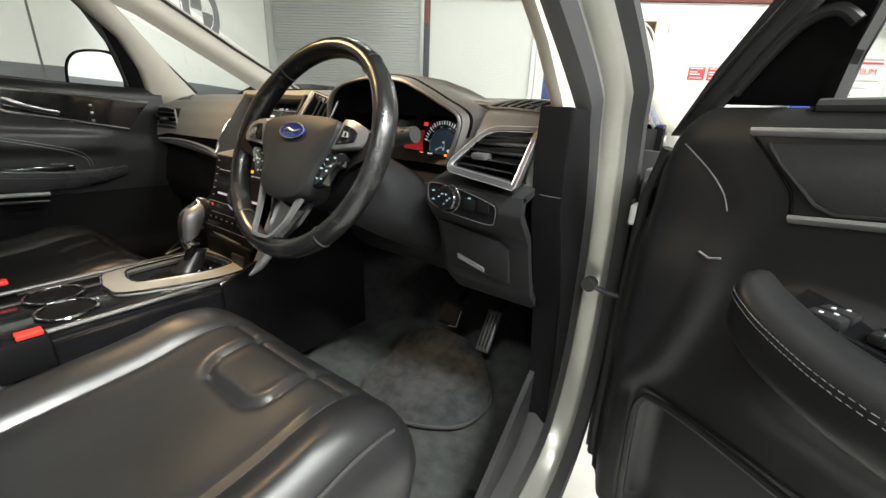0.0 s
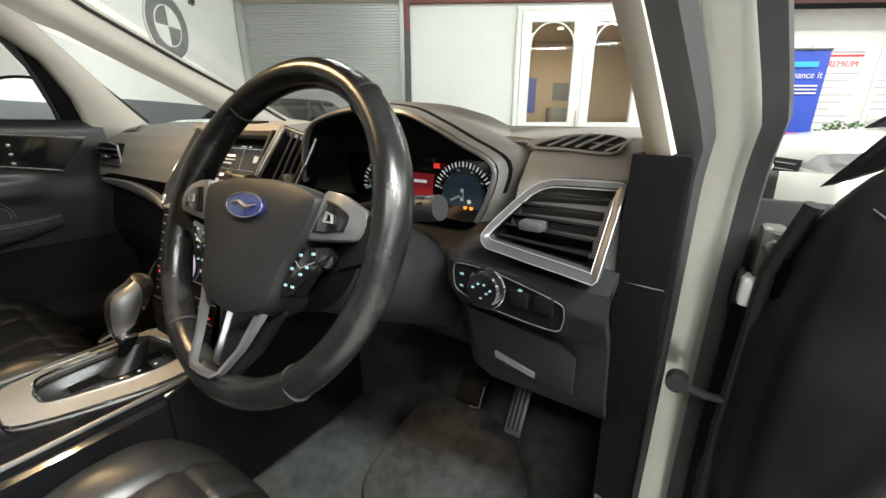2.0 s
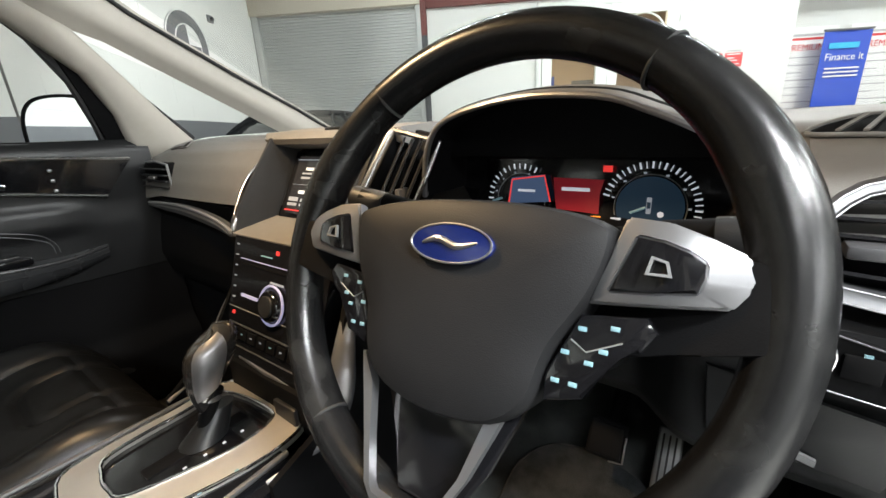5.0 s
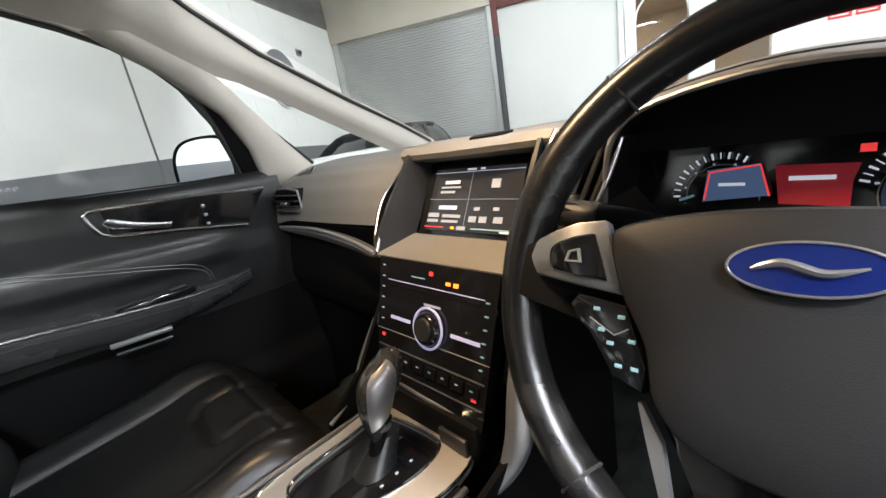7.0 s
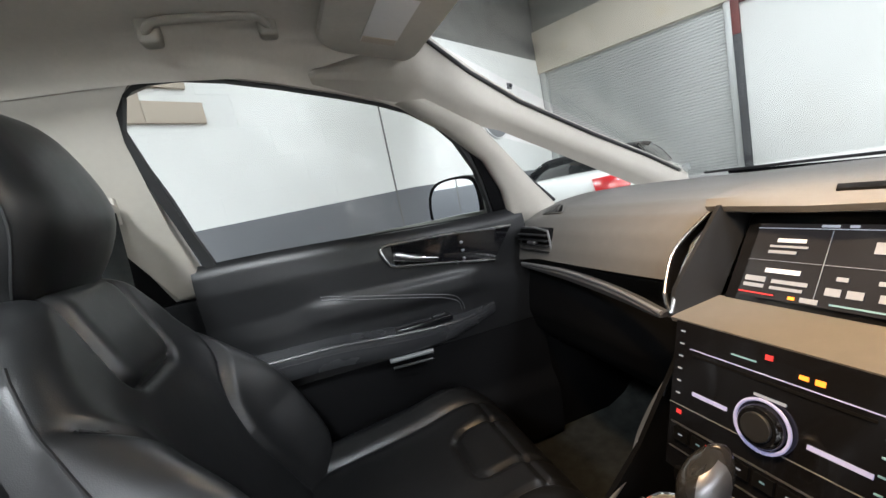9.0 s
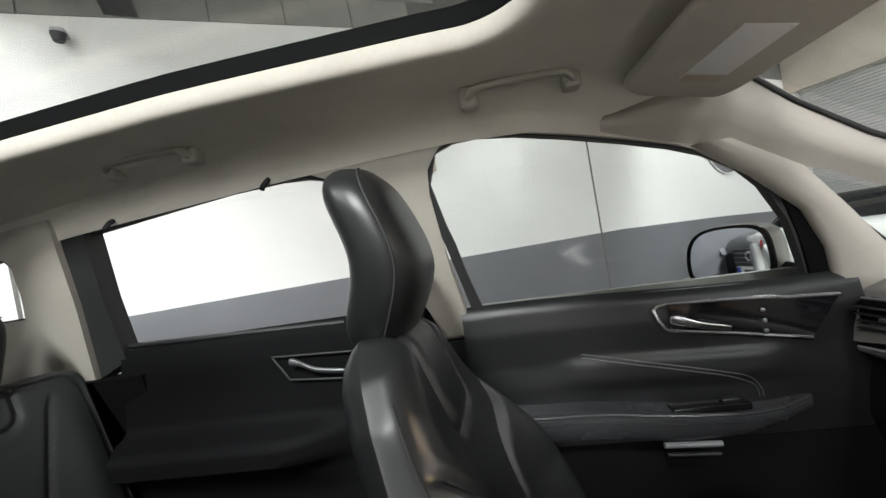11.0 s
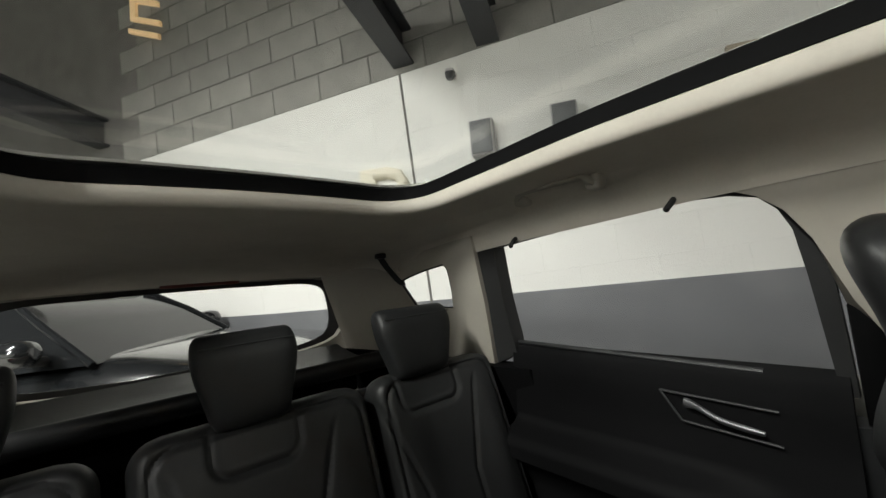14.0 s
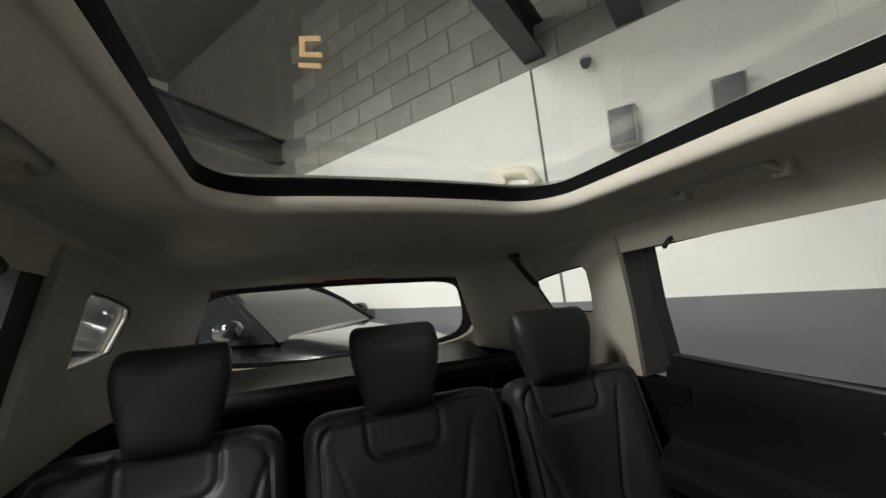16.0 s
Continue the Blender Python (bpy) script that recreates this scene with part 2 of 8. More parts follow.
def prism(poly, push, bev=0.0, seg=2, bm=None):
    """A flat outline pushed along a vector, edges rounded."""
    bm = bm or bmesh.new()
    push = Vector(push)
    a = [bm.verts.new(Vector(p)) for p in poly]
    b = [bm.verts.new(Vector(p) + push) for p in poly]
    n = len(a)
    faces = [bm.faces.new(a[::-1]), bm.faces.new(b)]
    for i in range(n):
        faces.append(bm.faces.new((a[i], a[(i + 1) % n], b[(i + 1) % n], b[i])))
    if bev:
        rim = [e for e in faces[1].edges]
        bmesh.ops.bevel(bm, geom=rim, offset=bev, segments=seg, affect="EDGES", profile=0.5)
    return bm


def frame_bar(outer, inner, push, bm=None):
    """A flat ring between two outlines of the same count, pushed to a thickness."""
    bm = bm or bmesh.new()
    push = Vector(push)
    rows = [[bm.verts.new(Vector(p) + o) for p in poly] for poly, o in ((outer, push * 0), (inner, push * 0), (inner, push), (outer, push))]
    n = len(outer)
    for k in range(4):
        a, b = rows[k], rows[(k + 1) % 4]
        for i in range(n):
            j = (i + 1) % n
            bm.faces.new((a[i], a[j], b[j], b[i]))
    return bm


def shell(front, back, nu=24, nv=24, bm=None):
    """A closed body between two surfaces of (u, v), u and v from 0 to 1."""
    bm = bm or bmesh.new()
    rows = [[[bm.verts.new(f(i / nu, j / nv)) for j in range(nv + 1)] for i in range(nu + 1)] for f in (front, back)]
    for k, g in enumerate(rows):
        for i in range(nu):
            for j in range(nv):
                q = (g[i][j], g[i + 1][j], g[i + 1][j + 1], g[i][j + 1])
                bm.faces.new(q if k == 0 else q[::-1])
    ring = [(i, 0) for i in range(nu)] + [(nu, j) for j in range(nv)] + [(i, nv) for i in range(nu, 0, -1)] + [(0, j) for j in range(nv, 0, -1)]
    for a, b in zip(ring, ring[1:] + ring[:1]):
        bm.faces.new((rows[0][a[0]][a[1]], rows[1][a[0]][a[1]], rows[1][b[0]][b[1]], rows[0][b[0]][b[1]]))
    return bm


def sheet(f, nu, nv, thick, bm=None):
    """A surface of (u, v) given a thickness along its normals."""
    e = 1e-3

    def back(u, v):
        p = Vector(f(u, v))
        du = Vector(f(min(1, u + e), v)) - Vector(f(max(0, u - e), v))
        dv = Vector(f(u, min(1, v + e))) - Vector(f(u, max(0, v - e)))
        return p - du.cross(dv).normalized() * thick
    return shell(lambda u, v: Vector(f(u, v)), back, nu, nv, bm)


def bump(x, c, w):
    return math.exp(-((x - c) / w) ** 2)


def smooth(a, b, x):
    t = min(1.0, max(0.0, (x - a) / (b - a)))
    return t * t * (3 - 2 * t)


def piecewise(pts, x):
    """Linear through (x, value) pairs; values may be tuples."""
    if x <= pts[0][0]:
        return pts[0][1]
    for (x0, a), (x1, b) in zip(pts, pts[1:]):
        if x <= x1:
            t = (x - x0) / (x1 - x0)
            return tuple(p + (q - p) * t for p, q in zip(a, b)) if isinstance(a, tuple) else a + (b - a) * t
    return pts[-1][1]


def disc(c, r, normal, depth, n=24, bm=None, taper=1.0):
    """A short round drum: base centre, radius, axis, height."""
    c, nrm = Vector(c), Vector(normal).normalized()
    s = nrm.orthogonal().normalized()
    t = nrm.cross(s)
    ring = lambda rr, h: [c + nrm * h + (s * math.cos(a) + t * math.sin(a)) * rr for a in (2 * math.pi * k / n for k in range(n))]
    b = min(abs(depth) * 0.3, r * 0.1)
    return loft([ring(r, 0), ring(r * taper, depth - b), ring(r * taper - b, depth)], bm)


def ring_bar(c, r, normal, tube_r, n=32, k=8, bm=None, oval=1.0):
    c, nrm = Vector(c), Vector(normal).normalized()
    s = Vector((1, 0, 0)) if abs(nrm.x) < 0.9 else Vector((0, 1, 0))
    s = (s - nrm * s.dot(nrm)).normalized()
    t = nrm.cross(s)
    bm = bm or bmesh.new()
    rows = []
    for i in range(n):
        a = 2 * math.pi * i / n
        d = s * math.cos(a) + t * math.sin(a) * oval
        dn = d.normalized()
        rows.append([bm.verts.new(c + d * r + (dn * math.cos(b) + nrm * math.sin(b)) * tube_r) for b in (2 * math.pi * j / k for j in range(k))])
    for i in range(n):
        a, b = rows[i], rows[(i + 1) % n]
        for j in range(k):
            bm.faces.new((a[j], a[(j + 1) % k], b[(j + 1) % k], b[j]))
    return bm


def text_part(name, words, m, size, mat, parent=None):
    """Lettering with the built-in font, turned into a mesh."""
    cu = bpy.data.curves.new(name, "FONT")
    cu.body, cu.size, cu.extrude, cu.align_x, cu.align_y = words, size, 0.001, "CENTER", "CENTER"
    tmp = bpy.data.objects.new(name, cu)
    scene.collection.objects.link(tmp)
    bpy.context.view_layer.update()
    me = bpy.data.meshes.new_from_object(tmp.evaluated_get(bpy.context.evaluated_depsgraph_get()))
    bpy.data.objects.remove(tmp)
    ob = new(name, me)
    me.materials.clear()
    me.materials.append(mat)
    ob.matrix_basis = m
    if parent:
        ob.parent = parent
    return ob


# ---- the hall ----
WALL_L = -2.75
PAINT_TOP, DADO = 2.84, 1.19
# behind the movement joint the courses of the long wall rise with the ground
COURSE, BREAK = 0.0589, 2.72
white_paint = material("white_wall_paint", (0.70, 0.70, 0.675), 0.75, vary=0.04, scale=1.2, relief=0.25, relief_scale=30, wear=(0.62, 0.61, 0.57), wear_amount=0.35, wear_scale=1.5)
grey_paint = material("grey_dado_paint", (0.165, 0.17, 0.18), 0.55, vary=0.08, scale=1.5, relief=0.15, relief_scale=25, wear=(0.26, 0.26, 0.27), wear_amount=0.4, wear_scale=2.2)
wall_foot_mat = material("beige_wall_foot", (0.60, 0.54, 0.45), 0.8, vary=0.08, scale=2, wear=(0.48, 0.43, 0.36), wear_amount=0.4, wear_scale=3)
bare_block = material("bare_block", (0.25, 0.24, 0.215), 0.9, vary=0.18, scale=5, relief=0.5, relief_scale=60)
bare_unit = material("bare_block_unit", (0.27, 0.265, 0.245), 0.9, vary=0.2, scale=7, relief=0.5, relief_scale=60, each=0.16)
white_unit = material("painted_block_unit", (0.82, 0.82, 0.79), 0.7, vary=0.04, scale=3, relief=0.3, relief_scale=40, each=0.02)
mortar = material("mortar", (0.16, 0.155, 0.145), 0.95, vary=0.2)
floor_paint = material("hall_floor_paint", (0.46, 0.45, 0.42), 0.35, vary=0.12, scale=1.0, wear=(0.30, 0.29, 0.27), wear_amount=0.5, wear_scale=0.9)
ceiling_mat = material("ceiling_sheet", (0.10, 0.10, 0.105), 0.7, vary=0.1, scale=1)
steel_dark = material("dark_steel", (0.035, 0.036, 0.04), 0.55, vary=0.2, scale=5)
steel_red = material("red_oxide_steel", (0.16, 0.045, 0.04), 0.6, vary=0.25, scale=4)
shutter_steel = material("galvanised_shutter", (0.47, 0.475, 0.46), 0.46, metal=0.4, vary=0.1, scale=2)
lintel_mat = material("cream_lintel", (0.52, 0.47, 0.39), 0.8, vary=0.12, scale=2, wear=(0.42, 0.33, 0.2), wear_amount=0.4, wear_scale=3)
upvc = material("white_upvc", (0.82, 0.83, 0.80), 0.35, vary=0.03)
warm_wall = material("office_wall", (0.50, 0.40, 0.30), 0.8, vary=0.08, scale=2)
letter_tan = material("tan_letter", (0.47, 0.40, 0.32), 0.6, vary=0.06)
letter_cream = material("cream_letter", (0.85, 0.80, 0.66), 0.5, vary=0.05)
card_white = material("poster_white", (0.82, 0.80, 0.78), 0.5, vary=0.03)
card_red = material("poster_red", (0.70, 0.05, 0.05), 0.5, vary=0.05)
card_blue = material("banner_blue", (0.03, 0.08, 0.50), 0.45, vary=0.06)
card_cyan = material("banner_cyan", (0.05, 0.45, 0.75), 0.45)
card_orange = material("orange_board", (0.75, 0.30, 0.05), 0.5)
card_grey = material("print_grey", (0.45, 0.44, 0.44), 0.6)
badge_grey = material("badge_grey", (0.16, 0.165, 0.17), 0.45)
badge_white = material("badge_white", (0.82, 0.82, 0.80), 0.5)
batten_white = material("led_tube", (0.9, 0.9, 0.9), 0.5, emit=(1.0, 0.97, 0.92), emit_power=9.0)

hall_floor = part("floor", box((WALL_L - 0.3, WALL_B - 0.3, -0.2), (WALL_R + 0.3, WALL_F + 3.2, 0.0)), floor_paint, m=HALL)
tagged(hall_floor, "pale painted concrete floor of the car hall, worn", "floor", kind="structure")
ceiling = part("ceiling", box((WALL_L - 0.3, WALL_B - 0.3, HALL_H), (WALL_R + 0.3, WALL_F + 0.3, HALL_H + 0.15)), ceiling_mat, m=HALL)
tagged(ceiling, "dark sheet ceiling high over the hall", "ceiling", kind="structure")

wall_left = thing("wall_left", HALL, "block wall, painted white over a grey dado, bare above", "wall", kind="structure")
part("core", box((WALL_L - 0.25, WALL_B, 0), (WALL_L - 0.008, WALL_F + 0.25, HALL_H)), mortar, wall_left)
dado_top = [(WALL_F, 1.195), (4.6, 1.245), (3.0, 1.268), (1.0, 1.228), (-1.0, 1.186), (-2.5, 1.165), (WALL_B, 1.15)]
part("dado_render", prism([(WALL_L - 0.008, WALL_B, 0), (WALL_L - 0.008, WALL_F, 0)] + [(WALL_L - 0.008, y, z) for y, z in dado_top], (0.012, 0, 0)), grey_paint, wall_left, "grey painted dado")
paint_edge = lambda y: 2.925 + COURSE * y
part("white_render", prism([(WALL_L - 0.008, WALL_B, 1.0), (WALL_L - 0.008, WALL_F, 1.0), (WALL_L - 0.008, WALL_F, PAINT_TOP), (WALL_L - 0.008, BREAK, PAINT_TOP), (WALL_L - 0.008, BREAK, paint_edge(BREAK)), (WALL_L - 0.008, WALL_B, paint_edge(WALL_B))], (0.0066, 0, 0)), white_unit, wall_left, "white painted joints")
# bare beige foot of the wall, its painted edge rising along the hall
foot_top = [(0.6 + 0.25 * k, 0.505 + 0.0145 * k + 0.006 * math.sin(k * 2.3)) for k in range(20)]
part("wall_foot", prism([(WALL_L + 0.005, 0.6, 0.0)] + [(WALL_L + 0.005, y, z) for y, z in foot_top] + [(WALL_L + 0.005, 5.35, 0.0)], (0.004, 0, 0)), wall_foot_mat, wall_left, "bare beige wall foot below the grey paint")
# a straight movement joint in the blockwork, dark mastic
part("movement_joint", box((WALL_L - 0.004, 2.72, 0.55), (WALL_L + 0.0055, 2.737, PAINT_TOP), 0.002), mortar, wall_left)
part("movement_joint", prism([(WALL_L - 0.004, -1.130 - COURSE * z + w, z) for z, w in ((0.55, 0), (0.55, 0.017), (2.85, 0.017), (2.85, 0))], (0.0095, 0, 0)), mortar, wall_left)

wall_front = thing("wall_front", HALL, "smooth white partition wall beside the roller shutter", "wall", kind="structure")
SH_L, SH_R, SH_T = -2.72, -0.33, 2.64
DR_L, DR_R, DR_T = 1.24, 3.14, 2.54
for name, lo, hi, mt in (("panel", (SH_R + 0.08, WALL_F, 0), (DR_L, WALL_F + 0.2, 2.58), white_paint), ("panel", (DR_L, WALL_F, DR_T), (DR_R, WALL_F + 0.2, 2.58), white_paint),
                         ("panel", (DR_R, WALL_F, 0), (4.55, WALL_F + 0.2, 2.58), white_paint), ("panel", (4.55, WALL_F + 0.5, 0), (WALL_R, WALL_F + 0.7, 2.58), white_paint),
                         ("panel", (4.5, WALL_F + 0.2, 0), (4.55, WALL_F + 0.5, 2.58), white_paint),
                         ("upper_panel", (SH_R + 0.08, WALL_F + 0.05, 2.83), (WALL_R, WALL_F + 0.7, HALL_H), bare_block), ("lintel", (WALL_L, WALL_F - 0.05, SH_T), (SH_R, WALL_F + 0.3, 3.25), lintel_mat),
                         ("upper_panel", (WALL_L, WALL_F + 0.02, 3.25), (SH_R + 0.08, WALL_F + 0.3, HALL_H), bare_block)):
    part(name, box(lo, hi, 0.006), mt, wall_front)
part("steel_post", box((SH_R, WALL_F - 0.06, 0), (SH_R + 0.08, WALL_F + 0.2, 2.25), 0.004), steel_dark, wall_front, "dark grey steel post")
part("steel_post", box((SH_R, WALL_F - 0.06, 2.252), (SH_R + 0.08, WALL_F + 0.2, HALL_H), 0.004), steel_red, wall_front, "red oxide steel post")
part("steel_beam", box((SH_R + 0.08, WALL_F - 0.06, 2.58), (WALL_R, WALL_F + 0.2, 2.83), 0.004), steel_red, wall_front, "red oxide steel beam")
for nm, lo, hi in (("dado_back", (WALL_L + 0.01, WALL_B, 0), (WALL_R, WALL_B + 0.006, DADO)), ("dado_right", (WALL_R - 0.006, WALL_B + 0.01, 0), (WALL_R, WALL_F + 0.4, DADO))):
    tagged(part(nm, box(lo, hi), grey_paint, m=HALL), "grey painted dado along the wall foot", "wall", kind="structure")
wall_back = tagged(part("wall_back", box((WALL_L, WALL_B - 0.2, 0), (WALL_R, WALL_B, HALL_H)), white_paint, m=HALL), "white painted back wall of the hall", "wall", kind="structure")
wall_right = tagged(part("wall_right", box((WALL_R, WALL_B, 0), (WALL_R + 0.2, WALL_F + 0.7, HALL_H)), white_paint, m=HALL), "white painted side wall of the hall", "wall", kind="structure")

# roller shutter of corrugated slats between two guide rails
shutter = thing("roller_shutter", HALL, "closed grey galvanised roller shutter with narrow slats", "shutter", kind="structure")
prof = [(-0.003, 0.0), (-0.010, 0.005), (-0.014, 0.019), (-0.010, 0.033), (-0.003, 0.0375)]
bm = loft([[(x, WALL_F + 0.06 + y, z) for y, z in prof] + [(x, WALL_F + 0.075, 0.0375), (x, WALL_F + 0.075, 0.0)] for x in (SH_L, SH_R)])
slat0 = part("slat", bm, shutter_steel, shutter)
for i in range(1, 70):
    ob = new("slat", slat0.data)
    ob.parent, ob.matrix_basis = shutter, pose(0, 0, 0.038 * i)
for x in (SH_L - 0.02, SH_R - 0.07):
    part("guide_rail", box((x, WALL_F - 0.02, 0), (x + 0.09, WALL_F + 0.07, SH_T), 0.008), shutter_steel, shutter)
part("drum_box", box((SH_L, WALL_F + 0.08, SH_T - 0.04), (SH_R, WALL_F + 0.28, SH_T - 0.005), 0.012), shutter_steel, shutter)

# double office doors with arched glazing, and the lit room behind
office = thing("wall_office", HALL, "warm beige office room behind the glazed doors", "room", kind="structure")
part("back_panel", box((0.2, WALL_F + 3.0, 0), (4.4, WALL_F + 3.1, 2.7)), warm_wall, office)
part("side_panel", box((0.1, WALL_F + 0.2, 0), (0.2, WALL_F + 3.1, 2.7)), warm_wall, office)
part("side_panel", box((4.4, WALL_F + 0.21, 0), (4.49, WALL_F + 3.1, 2.7)), warm_wall, office)
part("top_panel", box((0.1, WALL_F + 0.2, 2.6), (4.49, WALL_F + 3.1, 2.7)), warm_wall, office)
area_lamp("office_light", HALL @ pose(2.2, WALL_F + 1.5, 2.55), 1.2, 1.0, 38, (1.0, 0.74, 0.48))
for sx, sy in ((1.75, 2.2), (2.2, 1.7)):
    spot = part("office_downlight", disc((sx, WALL_F + sy, 2.595), 0.05, (0, 0, -1), 0.02), lamp_white, m=HALL)
    tagged(spot, "small round lit downlight in the office ceiling", "lamp", "office downlights")
cab = thing("office_cabinet", HALL, "dark grey office cabinet against the beige wall", "cabinet")
part("carcass", box((2.3, WALL_F + 2.5, 0), (2.95, WALL_F + 2.98, 1.3), 0.01), badge_grey, cab)
for k in range(2):
    part("door_leaf", box((2.31 + 0.32 * k, WALL_F + 2.485, 0.03), (2.62 + 0.32 * k, WALL_F + 2.5, 1.27), 0.004), badge_grey, cab)
picture = part("wall_poster", box((1.75, WALL_F + 2.985, 1.2), (2.05, WALL_F + 2.998, 1.9), 0.003), card_blue, m=HALL)
tagged(picture, "tall blue poster on the office wall", "poster")
sheet_ob = part("wall_poster", box((2.4, WALL_F + 2.985, 1.45), (2.9, WALL_F + 2.998, 1.8), 0.003), badge_grey, m=HALL)
tagged(sheet_ob, "grey notice board on the office wall", "poster")

doors = thing("door_office", HALL, "white plastic double doors with arched clear glazing, closed", "door", kind="structure")
part("lintel_frame", box((DR_L, WALL_F - 0.04, DR_T - 0.07), (DR_R, WALL_F + 0.1, DR_T), 0.008), upvc, doors)
for x in (DR_L, DR_R - 0.07):
    part("jamb", box((x, WALL_F - 0.04, 0), (x + 0.07, WALL_F + 0.1, DR_T - 0.07), 0.008), upvc, doors)
mid = (DR_L + DR_R) / 2
for x0, x1 in ((DR_L + 0.075, mid - 0.003), (mid + 0.003, DR_R - 0.075)):
    outer = [(x0, 0.02), (x1, 0.02), (x1, DR_T - 0.075), (x0, DR_T - 0.075)]
    gx0, gx1, gz0, gz1 = x0 + 0.13, x1 - 0.15, 0.25, DR_T - 0.20
    inner = [(gx0, gz0), (gx1, gz0), (gx1, gz1), (gx0, gz1)]
    leaf = part("door_leaf", frame_bar([(x, WALL_F - 0.055, z) for x, z in outer], [(x, WALL_F - 0.055, z) for x, z in inner], (0, 0.07, 0)), upvc, doors)
    pane = part("pane", box((gx0, WALL_F - 0.025, gz0), (gx1, WALL_F - 0.018, gz1)), clear_glass, leaf)
    pane.visible_shadow = False
    cx, rr = (gx0 + gx1) / 2, (gx1 - gx0) / 2
    arc = [(cx + rr * math.cos(a), WALL_F - 0.03, gz1 - rr * 0.95 + rr * 0.95 * math.sin(a)) for a in (math.pi * k / 20 for k in range(21))]
    part("arch_bar", tube(arc, 0.013, 8), upvc, leaf)
    part("mid_rail", box((gx0, WALL_F - 0.05, 0.95), (gx1, WALL_F + 0.01, 1.03), 0.006), upvc, leaf)
for x in (DR_L + 0.06, DR_R - 0.06):
    for z in (0.3, 1.2, 2.25):
        part("hinge", tube([(x, WALL_F - 0.075, z - 0.05), (x, WALL_F - 0.075, z + 0.05)], 0.014, 8), upvc, doors)
part("pull_handle", tube([(mid - 0.05, WALL_F - 0.1, 0.95), (mid - 0.05, WALL_F - 0.1, 1.2)], 0.012, 8), letter_tan, doors, "brass door handle")

# notices on the white wall
for k in range(2):
    n0 = thing("notice", HALL, "small red notice card stuck on the white wall", "sign", "red notices")
    x0 = 3.47 + 0.26 * k
    part("card", box((x0, WALL_F - 0.008, 1.62), (x0 + 0.225, WALL_F - 0.001, 1.79), 0.002), card_red, n0)
    for j, (w, z) in enumerate(((0.17, 1.765), (0.10, 1.72), (0.14, 1.69), (0.17, 1.645))):
        part("print_line", box((x0 + 0.02, WALL_F - 0.0105, z), (x0 + 0.02 + w, WALL_F - 0.0085, z + 0.012)), card_white, n0)
    part("header_line", box((x0 + 0.01, WALL_F - 0.006, 1.81), (x0 + 0.21, WALL_F - 0.001, 1.825)), card_grey, n0)

# price boards, banner and clutter at the far right of the shutter wall
YP = WALL_F + 0.5
for k, x0 in enumerate((4.62, 5.62, 6.6)):
    board = thing("price_board", HALL, "white printed board with red heading and grey lines", "poster", "white boards")
    part("board", box((x0, YP - 0.02, 0.55), (x0 + 0.85, YP - 0.002, 2.12), 0.003), card_white, board)
    part("badge", disc((x0 + 0.13, YP - 0.02, 2.0), 0.06, (0, -1, 0), 0.004), card_red, board)
    part("heading_bar", box((x0 + 0.24, YP - 0.024, 2.0), (x0 + 0.75, YP - 0.021, 2.03)), card_grey, board)
    part("heading_bar", box((x0 + 0.24, YP - 0.024, 1.95), (x0 + 0.75, YP - 0.021, 1.98)), card_red, board)
    text_part("lettering", "PREMIUM", pose(x0 + 0.45, YP - 0.024, 1.85, 90, 0, 0), 0.12, card_red, board)
    for j in range(11):
        part("print_line", box((x0 + 0.06, YP - 0.024, 1.72 - 0.1 * j), (x0 + 0.06 + 0.7 - 0.15 * (j % 3), YP - 0.021, 1.735 - 0.1 * j)), card_grey, board)
banner = thing("pull_up_banner", HALL @ pose(5.42, YP - 0.25, 0, 0, 0, 0), "blue pull-up banner with white lettering on a foot", "banner")
part("cloth", sheet(lambda u, v: (-0.30 + 0.60 * u, 0.02 * math.sin(3.1 * u), 0.06 + 1.95 * v), 10, 4, 0.004), card_blue, banner)
part("top_rail", tube([(-0.31, 0, 2.02), (0.31, 0, 2.02)], 0.016, 8), silver, banner)
part("foot", box((-0.34, -0.09, 0), (0.34, 0.09, 0.07), 0.02), badge_grey, banner)
part("pole", tube([(0, 0.03, 0.05), (0, 0.03, 2.02)], 0.008, 8), silver, banner)
text_part("lettering", "Finance it", pose(0.0, -0.012, 1.68, 90, 0, 0), 0.13, card_white, banner)
part("cyan_bar", box((-0.22, -0.012, 1.79), (0.16, -0.008, 1.86)), card_cyan, banner)
for j in range(3):
    part("print_line", box((-0.22, -0.012, 1.53 - 0.05 * j), (0.22, -0.008, 1.55 - 0.05 * j)), card_white, banner)
orange = part("orange_board", box((4.56, YP - 0.10, 0.3), (4.72, YP - 0.08, 1.35), 0.004), card_orange, m=HALL)
tagged(orange, "narrow orange board leaning in the corner", "board")
bin_bm = loft([[(4.95 + s * x, YP - 0.9 + s * y, z) for x, y in ((-0.32, -0.25), (0.32, -0.25), (0.32, 0.25), (-0.32, 0.25))] for z, s in ((0.0, 0.75), (0.85, 1.0), (0.9, 1.03), (0.9, 0.95), (0.4, 0.8))])
red_bin = part("red_tub", bin_bm, red_plastic, m=HALL)
tagged(red_bin, "red plastic tub standing on the hall floor", "tub")

